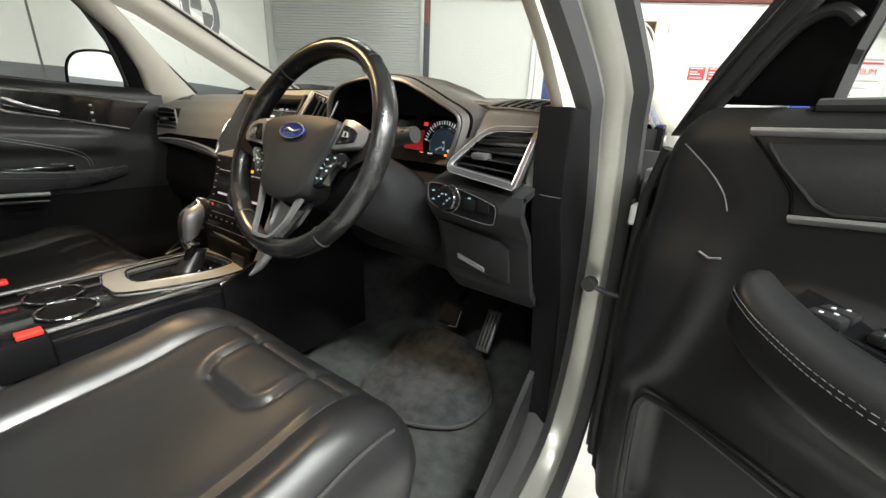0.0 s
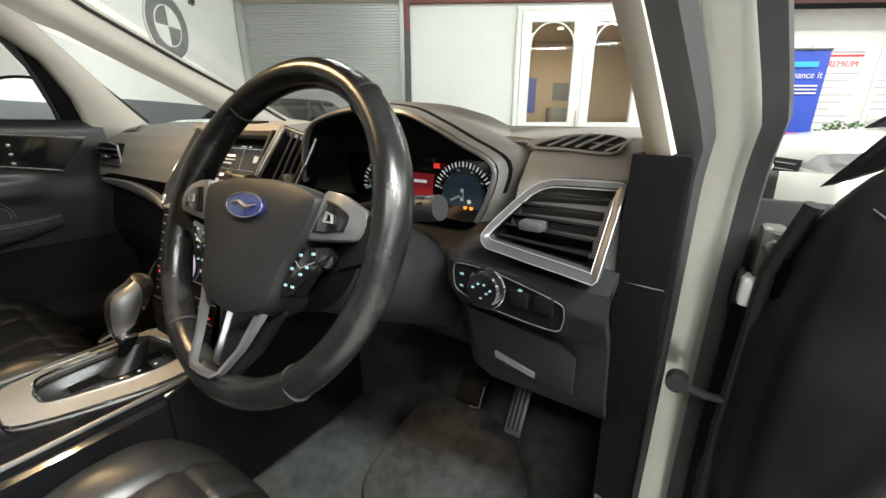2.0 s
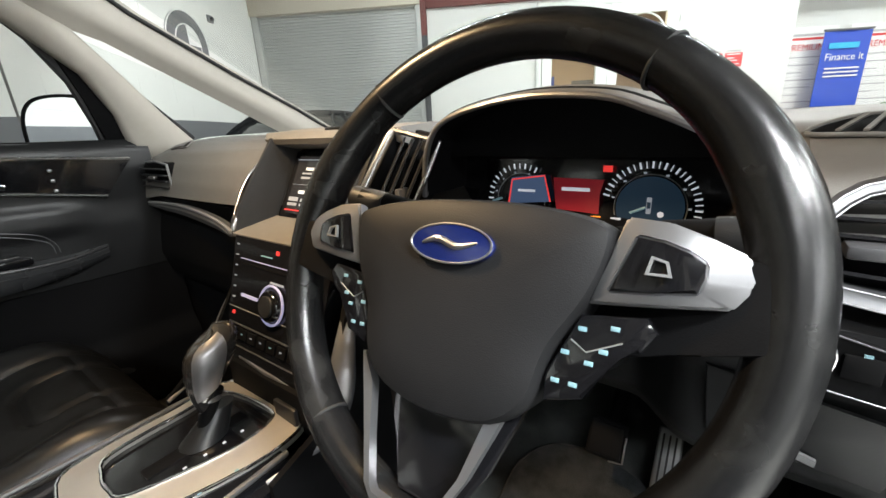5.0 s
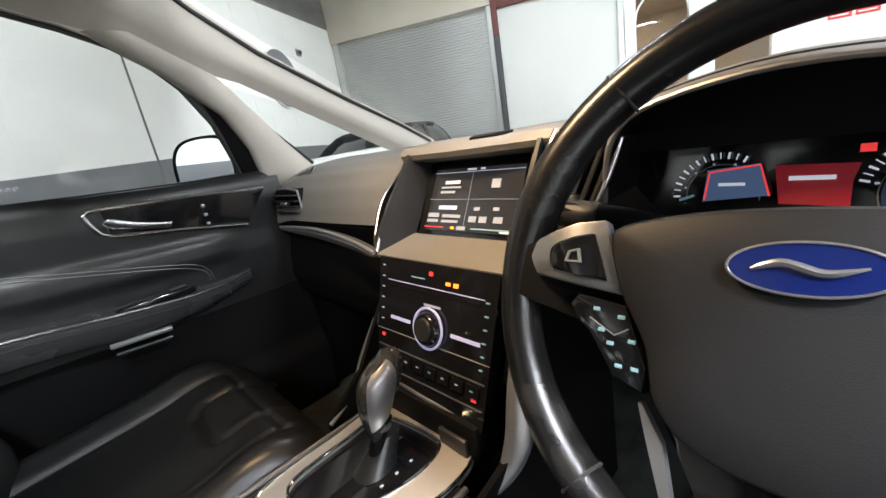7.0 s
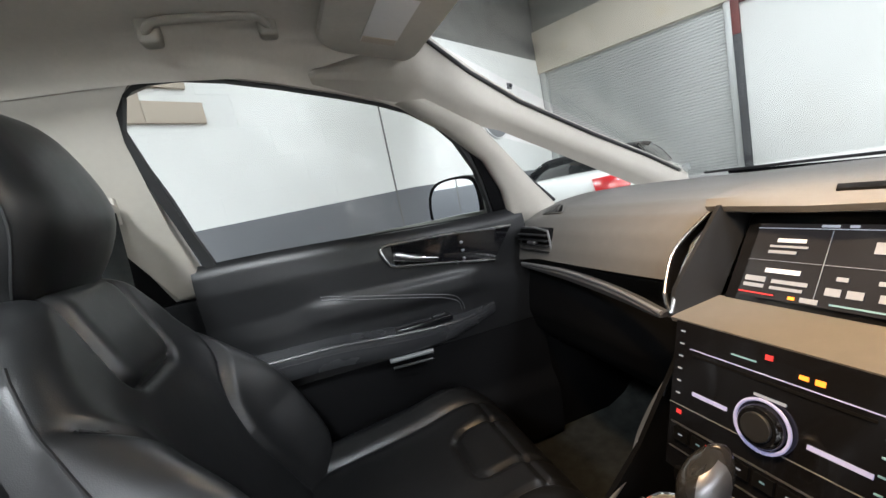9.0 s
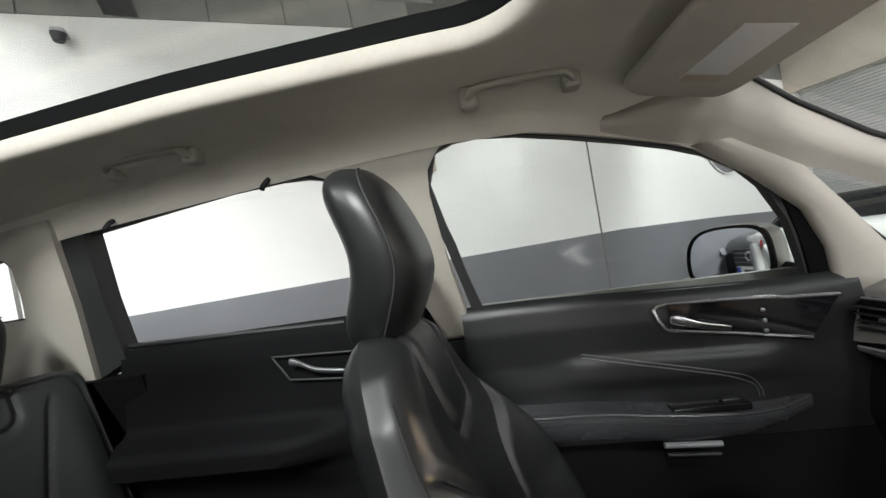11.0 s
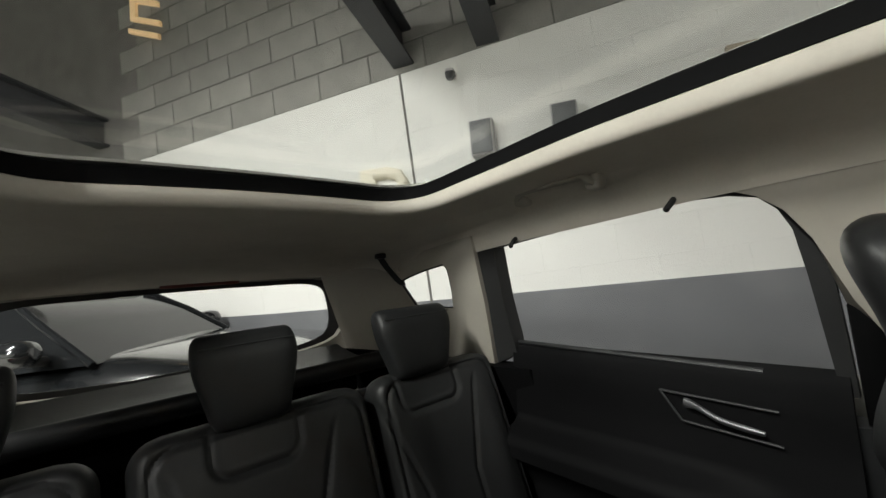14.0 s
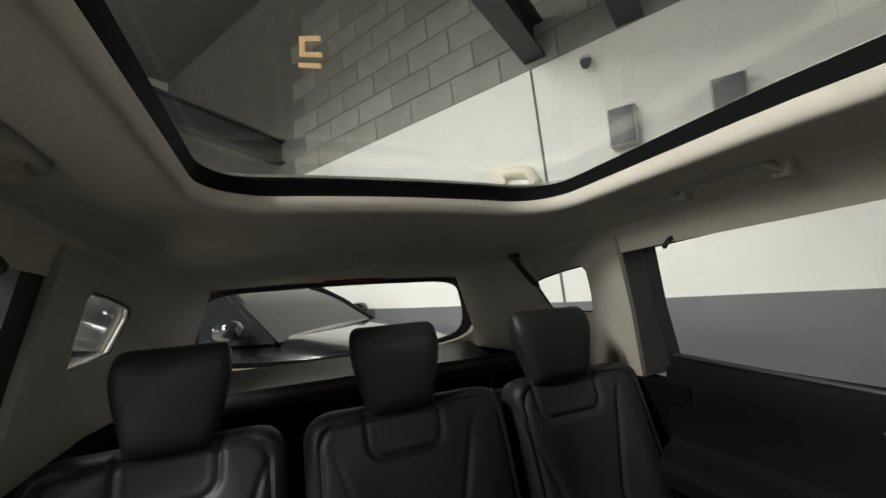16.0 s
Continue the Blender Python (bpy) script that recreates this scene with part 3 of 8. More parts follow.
# pot plant behind the parked car
random.seed(5)
leaf_green = material("leaf_green", (0.045, 0.12, 0.025), 0.5, vary=0.4, scale=20)
plant = thing("pot_plant", HALL @ pose(5.75, YP - 0.75, 0), "small bushy green plant in a dark pot", "plant")
part("pot", loft([[(r * math.cos(a), r * math.sin(a), z) for a in (2 * math.pi * k / 16 for k in range(16))] for r, z in ((0.13, 0), (0.18, 0.62), (0.19, 0.64), (0.16, 0.64), (0.15, 0.55))]), badge_grey, plant)
bm = bmesh.new()
for k in range(260):
    a, e, r = random.uniform(0, 6.28), random.uniform(-0.1, 1.4), random.uniform(0.10, 0.27)
    c = V(r * math.cos(a) * math.cos(e), r * math.sin(a) * math.cos(e), 0.85 + 0.8 * r * math.sin(e))
    d = V(math.cos(a), math.sin(a), random.uniform(-0.3, 0.8)).normalized() * random.uniform(0.04, 0.08)
    s = d.orthogonal().normalized() * 0.014
    q = [bm.verts.new(c + p) for p in (V(0, 0, 0), d * 0.5 + s, d, d * 0.5 - s)]
    bm.faces.new(q)
part("foliage", bm, leaf_green, plant)
part("stem", tube([(0, 0, 0.5), (0.02, 0, 0.7), (0, 0.02, 0.95)], [0.02, 0.015, 0.008]), steel_dark, plant)

# round badge and big sign letters on the white block wall
roundel = thing("wall_roundel", HALL @ pose(WALL_L + 0.006, 4.70, 2.04, 0, 90, 0), "large round badge of grey and white quarters", "sign")
part("outer_disc", disc((0, 0, 0), 0.34, (0, 0, 1), 0.012, 48), badge_grey, roundel)
part("inner_ring", ring_bar((0, 0, 0.012), 0.335, (0, 0, 1), 0.008, 48, 6), badge_white, roundel)
part("inner_ring", ring_bar((0, 0, 0.012), 0.20, (0, 0, 1), 0.008, 48, 6), badge_white, roundel)
for k in range(4):
    pts = [(0, 0, 0.0125)] + [(0.195 * math.cos(a), 0.195 * math.sin(a), 0.0125) for a in (math.pi / 2 * (k + j / 8) for j in range(9))]
    part("quarter", prism(pts, (0, 0, 0.004)), badge_white if k % 2 else badge_grey, roundel)


def wall_letter(name, strokes, y, z, size, mat, label):
    """A raised block letter; strokes are (y0, z0, y1, z1) boxes in units of its size, read from inside the hall."""
    t = thing(name, HALL, label, "sign", "sign letters")
    for y0, z0, y1, z1 in strokes:
        part("stroke", box((WALL_L + 0.004, y + y0 * size, z + z0 * size), (WALL_L + 0.04, y + y1 * size, z + z1 * size), 0.004), mat, t)
    return t


wall_letter("sign_letter", ((0, 0, 0.22, 1), (0.22, 0, 0.78, 0.22), (0.22, 0.36, 0.66, 0.58), (0.22, 0.78, 0.75, 1)), 0.72, 1.90, 0.60, letter_tan, "raised tan letter E on the white wall")
pl = thing("sign_letter", HALL, "raised cream letter P on the white wall", "sign", "sign letters")
part("stroke", box((WALL_L + 0.004, -1.66, 1.69), (WALL_L + 0.04, -1.54, 2.18), 0.004), letter_cream, pl)
part("bowl", tube([(WALL_L + 0.02, y, z) for y, z in ((-1.55, 2.135), (-1.44, 2.132), (-1.36, 2.105), (-1.32, 2.04), (-1.36, 1.97), (-1.44, 1.945), (-1.55, 1.94))], 0.045, 10), letter_cream, pl)
for y in (-0.79, -0.26):
    wb = thing("wall_box", HALL, "grey electrical box fixed to the white wall", "box", "wall boxes")
    part("case", box((WALL_L + 0.004, y, 2.12), (WALL_L + 0.09, y + 0.16, 2.36), 0.008), card_grey, wb)
    part("lid", box((WALL_L + 0.09, y + 0.01, 2.13), (WALL_L + 0.10, y + 0.15, 2.35), 0.004), badge_grey, wb)
cctv = thing("cctv_camera", HALL @ pose(WALL_L, -0.89, 2.74), "small dark dome surveillance camera on the wall", "camera")
part("bracket", box((0.004, -0.03, -0.01), (0.09, 0.03, 0.02), 0.008), card_grey, cctv)
part("dome", disc((0.07, 0, -0.01), 0.036, (0, 0, -1), 0.045, 20, taper=0.7), steel_dark, cctv)

# warm gleam high on the bare blockwork, added as glowing bracket over a bar
warm_gleam = material("warm_gleam_face", (0.8, 0.6, 0.35), 0.5, emit=(1.0, 0.66, 0.34), emit_power=0.45)
gleam_mark = thing("gleam_mark", HALL, "small warm gleam added as a glowing bracket and bar", "sign")
for y0, z0, y1, z1 in ((-4.02, 4.25, -3.66, 4.30), (-4.02, 4.11, -3.95, 4.25), (-4.02, 4.06, -3.64, 4.11), (-4.05, 3.93, -3.66, 3.98)):
    part("lit_bar", prism([(WALL_L + 0.004, y, z - 0.42 * (y + 4.02)) for y, z in ((y0, z0), (y1, z0), (y1, z1), (y0, z1))], (0.03, 0, 0)), warm_gleam, gleam_mark)

# rafters, and unseen LED battens added under the ceiling
for y0 in (-1.25, -0.62, 3.4, -4.5):
    rafter = thing("rafter", HALL, "dark steel rafter resting on the block wall", "beam", "rafters", "structure")
    for dz in (0.0, 0.26):
        part("flange", prism([(WALL_L, y0 - 0.08, 2.90 + dz), (WALL_L, y0 + 0.08, 2.90 + dz), (WALL_R, y0 + 0.08, 4.3 + dz), (WALL_R, y0 - 0.08, 4.3 + dz)], (0, 0, 0.02)), steel_dark, rafter)
    part("web", prism([(WALL_L, y0 - 0.008, 2.92), (WALL_R, y0 - 0.008, 4.32), (WALL_R, y0 - 0.008, 4.56), (WALL_L, y0 - 0.008, 3.16)], (0, 0.016, 0)), steel_dark, rafter)
for lx, ly, share in LED_SPOTS:
    led = thing("unseen_led_batten", HALL @ pose(lx, ly, LED_Z), "unseen white LED batten added under the ceiling to light the hall", "lamp", "ceiling battens")
    part("housing", box((-0.75, -0.12, 0.0), (0.75, 0.12, 0.08), 0.01), upvc, led)
    part("diffuser", box((-0.72, -0.04, -0.012), (0.72, 0.04, 0.0), 0.004), batten_white, led)
    for dx in (-0.6, 0.6):
        part("hanger", tube([(dx, 0, 0.08), (dx, 0, HALL_H - LED_Z)], 0.004, 6), steel_dark, led)


# ---- body shell of the car ----
def glass_x(z):
    return 0.72 - 0.30 * (z - 1.08)


EDGE_Z = [(-2.02, 1.375), (-1.5, 1.375), (-1.02, 1.420), (-0.48, 1.453), (-0.14, 1.465), (0.0, 1.459), (0.15, 1.452), (0.30, 1.472), (0.45, 1.503)]
EDGE_X = [(-2.02, 0.56), (-1.5, 0.61), (-1.0, 0.612), (-0.14, 0.602), (0.15, 0.607), (0.30, 0.602), (0.45, 0.592)]
MID_Z = [(-2.02, 1.405), (-1.6, 1.50), (-1.25, 1.572), (-0.6, 1.602), (0.0, 1.595), (0.2, 1.575), (0.45, 1.525)]
HOLE = (0.400, -1.135, 0.06, 0.13)


def roof_z(x, y):
    e, m, w = piecewise(EDGE_Z, y), piecewise(MID_Z, y), piecewise(EDGE_X, y)
    r = min(1, abs(x) / w)
    if r < 0.71:
        return e + (m - e) * (0.666 + 0.07 * (1 - (r / 0.71) ** 2))
    q = (r - 0.71) / 0.29
    return e + (m - e) * (0.666 - 0.17 * q) * (1 - q ** 8)


def rounded_rect(hx, y0, y1, r, n=10):
    out = []
    for cx, cy, a0 in ((hx - r, y1 - r, 0), (-hx + r, y1 - r, 90), (-hx + r, y0 + r, 180), (hx - r, y0 + r, 270)):
        out += [(cx + r * math.cos(radians(a0 + 90 * k / n)), cy + r * math.sin(radians(a0 + 90 * k / n))) for k in range(n + 1)]
    dense = []
    for a, b in zip(out, out[1:] + out[:1]):
        k = max(1, int(math.hypot(b[0] - a[0], b[1] - a[1]) / 0.06))
        dense += [(a[0] + (b[0] - a[0]) * j / k, a[1] + (b[1] - a[1]) * j / k) for j in range(k)]
    return dense


hole = rounded_rect(*HOLE)
CY = (HOLE[1] + HOLE[2]) / 2


def to_edge(p):
    dx, dy = p[0], p[1] - CY
    t = 9.0
    if dy > 0:
        t = (0.45 - CY) / dy
    elif dy < 0:
        t = (-2.02 - CY) / dy
    far = t
    for _ in range(12):
        t = min(far, piecewise(EDGE_X, CY + dy * t) / max(1e-6, abs(dx)))
    return dx * t, CY + dy * t




def wall_ring(grow, lift):
    """The opening's outline, grown by a share and raised over the lining."""
    return [(x * grow, CY + (y - CY) * grow, roof_z(x, y) + lift) for x, y in hole]


rings = [wall_ring(1.004, 0.034), wall_ring(1.0, 0.033), wall_ring(1.001, 0.024), wall_ring(1.004, 0.015), wall_ring(1.010, 0.007), wall_ring(1.020, 0.001), wall_ring(1.036, -0.002)]
for k in range(1, 19):
    s = 1 - (1 - k / 18) ** 1.7
    ring = []
    for p in hole:
        e = to_edge(p)
        x, y = p[0] * 1.036 + (e[0] - p[0] * 1.036) * s, CY + (p[1] - CY) * 1.036 + (e[1] - CY - (p[1] - CY) * 1.036) * s
        ring.append((x, y, roof_z(x, y)))
    rings.append(ring)
rings += [[(x * 1.01, y, z + 0.05) for x, y, z in rings[-1]], [(x * 1.02, CY + (y - CY) * 1.01, z + 0.008) for x, y, z in rings[0]]]
roof_liner = part("roof_lining", loft(rings + [rings[0]], caps=False), headliner)
tagged(roof_liner, "beige cloth roof lining with a large sunroof opening", "roof lining", kind="structure")

sunroof = thing("sunroof", None, "large tinted fixed glass sunroof with black border", "sunroof", kind="structure")


o3, i3 = wall_ring(1.10, 0.036), wall_ring(1.001, 0.036)
part("border", loft([o3, i3, wall_ring(0.998, 0.050), wall_ring(0.990, 0.066), wall_ring(1.10, 0.068), o3], caps=False), plastic_dark, sunroof, "black ceramic border")
pane = part("pane", sheet(lambda u, v: (-0.5 + u, -1.32 + 1.48 * v, roof_z((u - 0.5) * 0.8, -1.3 + 1.4 * v) + 0.074), 10, 16, 0.004), roof_glass, sunroof)


def both(build):
    """Builds a piece of trim for the two sides of the car."""
    for s in (-1, 1):
        build(s)


def trim_prism(name, pts, thick, s, mat, label, category, bev=0.004):
    """Side trim: an outline of (y, z) laid on the tumblehome plane and given a thickness outwards."""
    poly = [(s * glass_x(z), y, z) for y, z in pts]
    if s > 0:
        poly = poly[::-1]
    ob = part(name, prism([(p[0] + s * thick, p[1], p[2]) for p in poly], (-s * thick, 0, 0), bev), mat)
    return tagged(ob, label, category, kind="structure")


def a_pillar(s):
    # main pillar along the windscreen
    sections = []
    for (wx, wy, wz), (tx, ty, tz) in (((0.606, 0.20, 1.462), (0.622, 0.19, 1.424)), ((0.598, 0.33, 1.488), (0.630, 0.30, 1.380)), ((0.594, 0.431, 1.504), (0.640, 0.41, 1.347)), ((0.615, 0.55, 1.415), (0.650, 0.50, 1.305)), ((0.640, 0.684, 1.336), (0.664, 0.62, 1.275)),
                                       ((0.673, 0.92, 1.226), (0.687, 0.797, 1.19)), ((0.703, 1.13, 1.137), (0.714, 0.983, 1.10)), ((0.725, 1.288, 1.063), (0.735, 1.13, 1.03)), ((0.735, 1.33, 1.035), (0.742, 1.18, 0.99))):
        a, b = V(wx, wy, wz), V(tx, ty, tz)
        b = b.lerp(a, 0.12)
        mid = (a + b) / 2 + V(-0.022, -0.012, 0.0)
        out = V(0.03, 0.035, 0.015)
        ring = [a, a * 0.7 + b * 0.3 + V(-0.014, -0.009, 0), mid, a * 0.3 + b * 0.7 + V(-0.012, -0.008, 0), b, b + out, a + out]
        sections.append([V(s * p.x, p.y, p.z) for p in ring])
    ob = part("a_pillar_trim", loft(sections), pillar_trim, sharp=75)
    tagged(ob, "beige plastic trim on the sloping windscreen pillar", "pillar", kind="structure")
    # slim second pillar between the small fixed window and the door
    sections = []
    for y0, y1, z in ((0.36, 0.44, 1.375), (0.475, 0.575, 1.30), (0.575, 0.655, 1.215), (0.625, 0.73, 1.13), (0.645, 0.80, 1.06), (0.65, 0.83, 1.02)):
        x = glass_x(z) - 0.012 - (0.028 if s > 0 else 0.0)
        ring = [V(x + 0.012, y0, z), V(x, y0 + 0.012, z), V(x - 0.004, (y0 + y1) / 2, z), V(x, y1 - 0.01, z), V(x + 0.012, y1, z), V(x + 0.022, y1, z), V(x + 0.022, y0, z)]
        sections.append([V(s * p.x, p.y, p.z) for p in ring])
    ob = part("quarter_pillar_trim", loft(sections), pillar_trim, sharp=75)
    tagged(ob, "beige slim pillar beside the small fixed window", "pillar", kind="structure")
    # the small fixed pane
    pane = part("quarter_pane", prism([(s * glass_x(z) + s * 0.02, y, z) for y, z in ((0.45, 1.34), (0.82, 1.04), (1.20, 1.02), (0.9, 1.17))], (s * 0.004, 0, 0)), clear_glass)
    tagged(pane, "small clear triangular fixed side window", "window", kind="structure")
    pane.visible_shadow = False
    seal = [(s * (glass_x(z) + 0.006), y, z) for y, z in ((0.545, 1.312), (0.60, 1.255), (0.70, 1.16), (0.80, 1.068))]
    ob = part("window_seal", tube(seal, 0.006, 8), rubber)
    tagged(ob, "black rubber window seal", "seal", kind="structure")
    ob = part("windscreen_seal", tube([(s * 0.50, 0.448, 1.519), (s * 0.57, 0.444, 1.512), (s * 0.592, 0.437, 1.507), (s * 0.613, 0.552, 1.421), (s * 0.638, 0.686, 1.343), (s * 0.671, 0.922, 1.233), (s * 0.701, 1.132, 1.143), (s * 0.72, 1.28, 1.072)], 0.005, 8), rubber)
    tagged(ob, "black rubber seal along the windscreen edge", "seal", kind="structure")


both(a_pillar)


def roof_side_trim(s):
    """Edge of the roof lining, over the front door window."""
    low = [(0.470, 1.316), (0.400, 1.358), (0.330, 1.385), (0.24, 1.411), (0.123, 1.441), (0.02, 1.464), (-0.06, 1.475), (-0.13, 1.473)]
    high = [(-0.13, 1.515), (-0.06, 1.520), (0.02, 1.515), (0.123, 1.500), (0.24, 1.478), (0.330, 1.455), (0.400, 1.425), (0.470, 1.385)]
    trim_prism("roof_side_trim", low + high, 0.045, s, headliner, "beige cloth edge of the roof lining over the window", "roof lining", 0.006)


both(roof_side_trim)


def b_pillar(s):
    pts = [(-0.07, 1.50), (-0.52, 1.482), (-0.46, 1.468), (-0.398, 1.452), (-0.360, 1.418), (-0.342, 1.36), (-0.318, 1.25), (-0.262, 1.19), (-0.222, 1.11), (-0.212, 1.03), (-0.135, 1.03), (-0.165, 1.20), (-0.192, 1.37), (-0.186, 1.425), (-0.160, 1.460), (-0.115, 1.474)]
    trim_prism("b_pillar_trim", pts, 0.05, s, pillar_trim, "beige upper trim of the middle door pillar", "pillar", 0.012)
    trim_prism("b_pillar_lower", [(-0.13, 1.028), (-0.35, 1.028), (-0.36, 0.45), (-0.10, 0.45)], 0.06, s, plastic, "black lower trim of the middle door pillar", "pillar", 0.012)
    # black fill stands in for the shadow behind the belt
    trim_prism("b_pillar_shade", [(-0.318, 1.245), (-0.318, 1.03), (-0.19, 1.03), (-0.21, 1.245)], 0.04, s, plastic_dark, "black fill for the shadow on the middle pillar behind the belt", "pillar", 0.004).location.x = s * 0.006
    anchor = thing("belt_anchor", None, "beige seat belt height adjuster on the pillar", "belt anchor")
    part("knob", disc((s * 0.63, -0.235, 1.245), 0.015, (-s, 0, 0.2), 0.028, 16), pillar_trim, anchor)
    part("plate", box((s * 0.632 - 0.006, -0.258, 1.215), (s * 0.632 + 0.010, -0.222, 1.272), 0.006), pillar_trim, anchor)
    belt = thing("seat_belt", None, "black woven front seat belt hanging by the pillar", "seat belt")
    pts = [V(s * 0.615, -0.245, 1.24), V(s * 0.63, -0.26, 1.05), V(s * 0.635, -0.27, 0.85), V(s * 0.63, -0.28, 0.6)]
    part("webbing", loft([[p + V(0, -0.024, 0), p + V(0, 0.024, 0), p + V(-s * 0.002, 0.024, 0), p + V(-s * 0.002, -0.024, 0)] for p in pts]), carpet, belt)


both(b_pillar)


def rear_side(s):
    # trim with the rear quarter window in it
    win = [(-1.236, 1.372), (-1.252, 1.390), (-1.36, 1.377), (-1.45, 1.362), (-1.515, 1.348), (-1.522, 1.322), (-1.478, 1.245), (-1.37, 1.238), (-1.266, 1.238), (-1.246, 1.30)]
    out = [(-1.086, 1.462), (-1.16, 1.458), (-1.36, 1.440), (-1.60, 1.42), (-2.0, 1.415), (-2.0, 1.20), (-2.0, 1.05), (-1.50, 1.05), (-1.150, 1.05), (-1.112, 1.25)]

    def at(y, z, off=0.0):
        return (s * (glass_x(z) - 0.02 - 0.10 * smooth(-1.5, -2.05, y) + off), y, z)
    bm = frame_bar([at(*p) for p in out], [at(*p) for p in win], (s * 0.016, 0, 0))
    ob = part("c_pillar_trim", bm, pillar_trim)
    tagged(ob, "beige rear pillar trim round the quarter window", "pillar", kind="structure")
    pane = part("quarter_pane", prism([at(y, z, 0.018) for y, z in win], (s * 0.004, 0, 0)), rear_glass)
    tagged(pane, "tinted rear quarter window pane", "window", kind="structure")
    ring = [at(y, z, 0.006) for y, z in win]
    ob = part("quarter_seal", tube(ring + ring[:1], 0.005, 8), rubber)
    tagged(ob, "black rubber seal round the quarter window", "seal", kind="structure")
    low = [(-1.0, 1.052), (-2.0, 1.052), (-2.0, 0.38), (-1.0, 0.38)]
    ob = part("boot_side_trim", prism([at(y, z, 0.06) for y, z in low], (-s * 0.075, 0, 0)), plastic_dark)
    tagged(ob, "black plastic boot side trim", "trim", kind="structure")
    if s > 0:
        return
    belt = thing("rear_seat_belt", None, "black rear seat belt hanging from the roof side", "seat belt", "rear belts")
    pts = [V(s * 0.50, -1.46, 1.435), V(s * 0.53, -1.47, 1.40), V(s * 0.56, -1.45, 1.35), V(s * 0.575, -1.44, 1.33)]
    part("webbing", loft([[p + V(0, -0.02, 0), p + V(0, 0.02, 0), p + V(-s * 0.003, 0.02, 0), p + V(-s * 0.003, -0.02, 0)] for p in pts]), rubber, belt)
    part("guide", box((s * 0.50 - 0.014, -1.48, 1.43), (s * 0.50 + 0.014, -1.44, 1.45), 0.006), plastic, belt)


both(rear_side)

# tailgate: trim frame with the rear window
tailgate = thing("tailgate", None, "beige trimmed tailgate with a wide tinted rear window", "tailgate", kind="structure")
wo = [(-0.62, 1.40), (-0.3, 1.42), (0, 1.425), (0.3, 1.42), (0.62, 1.40), (0.66, 1.2), (0.66, 0.75), (0.3, 0.75), (0, 0.75), (-0.3, 0.75), (-0.66, 0.75), (-0.66, 1.2)]
wi = [(-0.50, 1.372), (-0.25, 1.385), (0, 1.388), (0.25, 1.385), (0.50, 1.372), (0.57, 1.30), (0.555, 1.12), (0.25, 1.07), (0, 1.068), (-0.25, 1.07), (-0.555, 1.12), (-0.57, 1.30)]


def fine(poly, n=5):
    return [(p.x, p.y) for p in curve_pts([(x, z, 0) for x, z in poly], n, True)]


wo2 = [p for a, b in zip(wo, wo[1:] + wo[:1]) for p in [(a[0] + (b[0] - a[0]) * k / 5, a[1] + (b[1] - a[1]) * k / 5) for k in range(5)]]
wi2 = fine(wi)
part("inner_trim", frame_bar([(x, -2.0 - 0.12 * (1.4 - z), z) for x, z in wo2], [(x * 1.055, -2.0 - 0.12 * (1.4 - z), 1.22 + (z - 1.22) * 1.06) for x, z in wi2], (0, -0.04, 0)), pillar_trim, tailgate)
part("glass_seal", frame_bar([(x * 1.16, -2.045 - 0.12 * (1.4 - z), 1.22 + (z - 1.22) * 1.16) for x, z in wi2], [(x * 0.965, -2.045 - 0.12 * (1.4 - z), 1.22 + (z - 1.22) * 0.94) for x, z in wi2], (0, -0.008, 0)), rubber, tailgate)
pane = part("pane", prism([(x * 1.03, -2.065 - 0.12 * (1.4 - z), 1.22 + (z - 1.22) * 1.05) for x, z in wi2], (0, -0.004, 0)), rear_glass, tailgate)
pane.visible_shadow = False
part("brake_light", box((-0.16, -1.99, 1.392), (0.10, -1.975, 1.404), 0.003), steel_red, tailgate, "dark red high brake light")

# windscreen, floor pan, bulkhead
wind = part("windscreen", sheet(lambda u, v: ((2 * u - 1) * (0.60 + 0.125 * v), 0.445 + 0.87 * v, 1.512 - 0.46 * v + 0.015 * (1 - (2 * u - 1) ** 2)), 12, 10, 0.004), clear_glass)
tagged(wind, "clear raked windscreen", "window", kind="structure")
wind.visible_shadow = False
floor_pan = part("car_floor", sheet(lambda u, v: ((2 * u - 1) * 0.74, -2.05 + 3.25 * v, 0.33 + 0.20 * smooth(0.90, 1.0, v) + 0.22 * bump(2 * u - 1, 0, 0.16) * smooth(1.0, 0.7, v) * 0.6 + 0.02 * smooth(0.9, 1.0, abs(2 * u - 1))), 40, 40, -0.03), carpet)
tagged(floor_pan, "black carpeted car floor", "car floor", kind="structure")
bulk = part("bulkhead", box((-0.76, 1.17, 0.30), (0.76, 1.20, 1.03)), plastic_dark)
tagged(bulk, "dark insulated bulkhead behind the dashboard", "bulkhead", kind="structure")

# outer body round the driver's door opening: painted post, sill and roof rail with a black door seal
APERTURE = [(-0.30, 1.49), (0.0, 1.485), (0.20, 1.445), (0.40, 1.375), (0.56, 1.27), (0.67, 1.14), (0.735, 1.02), (0.772, 0.90), (0.785, 0.78), (0.785, 0.65), (0.765, 0.54), (0.72, 0.455), (0.64, 0.41), (0.50, 0.395), (0.0, 0.39), (-0.5, 0.39)]


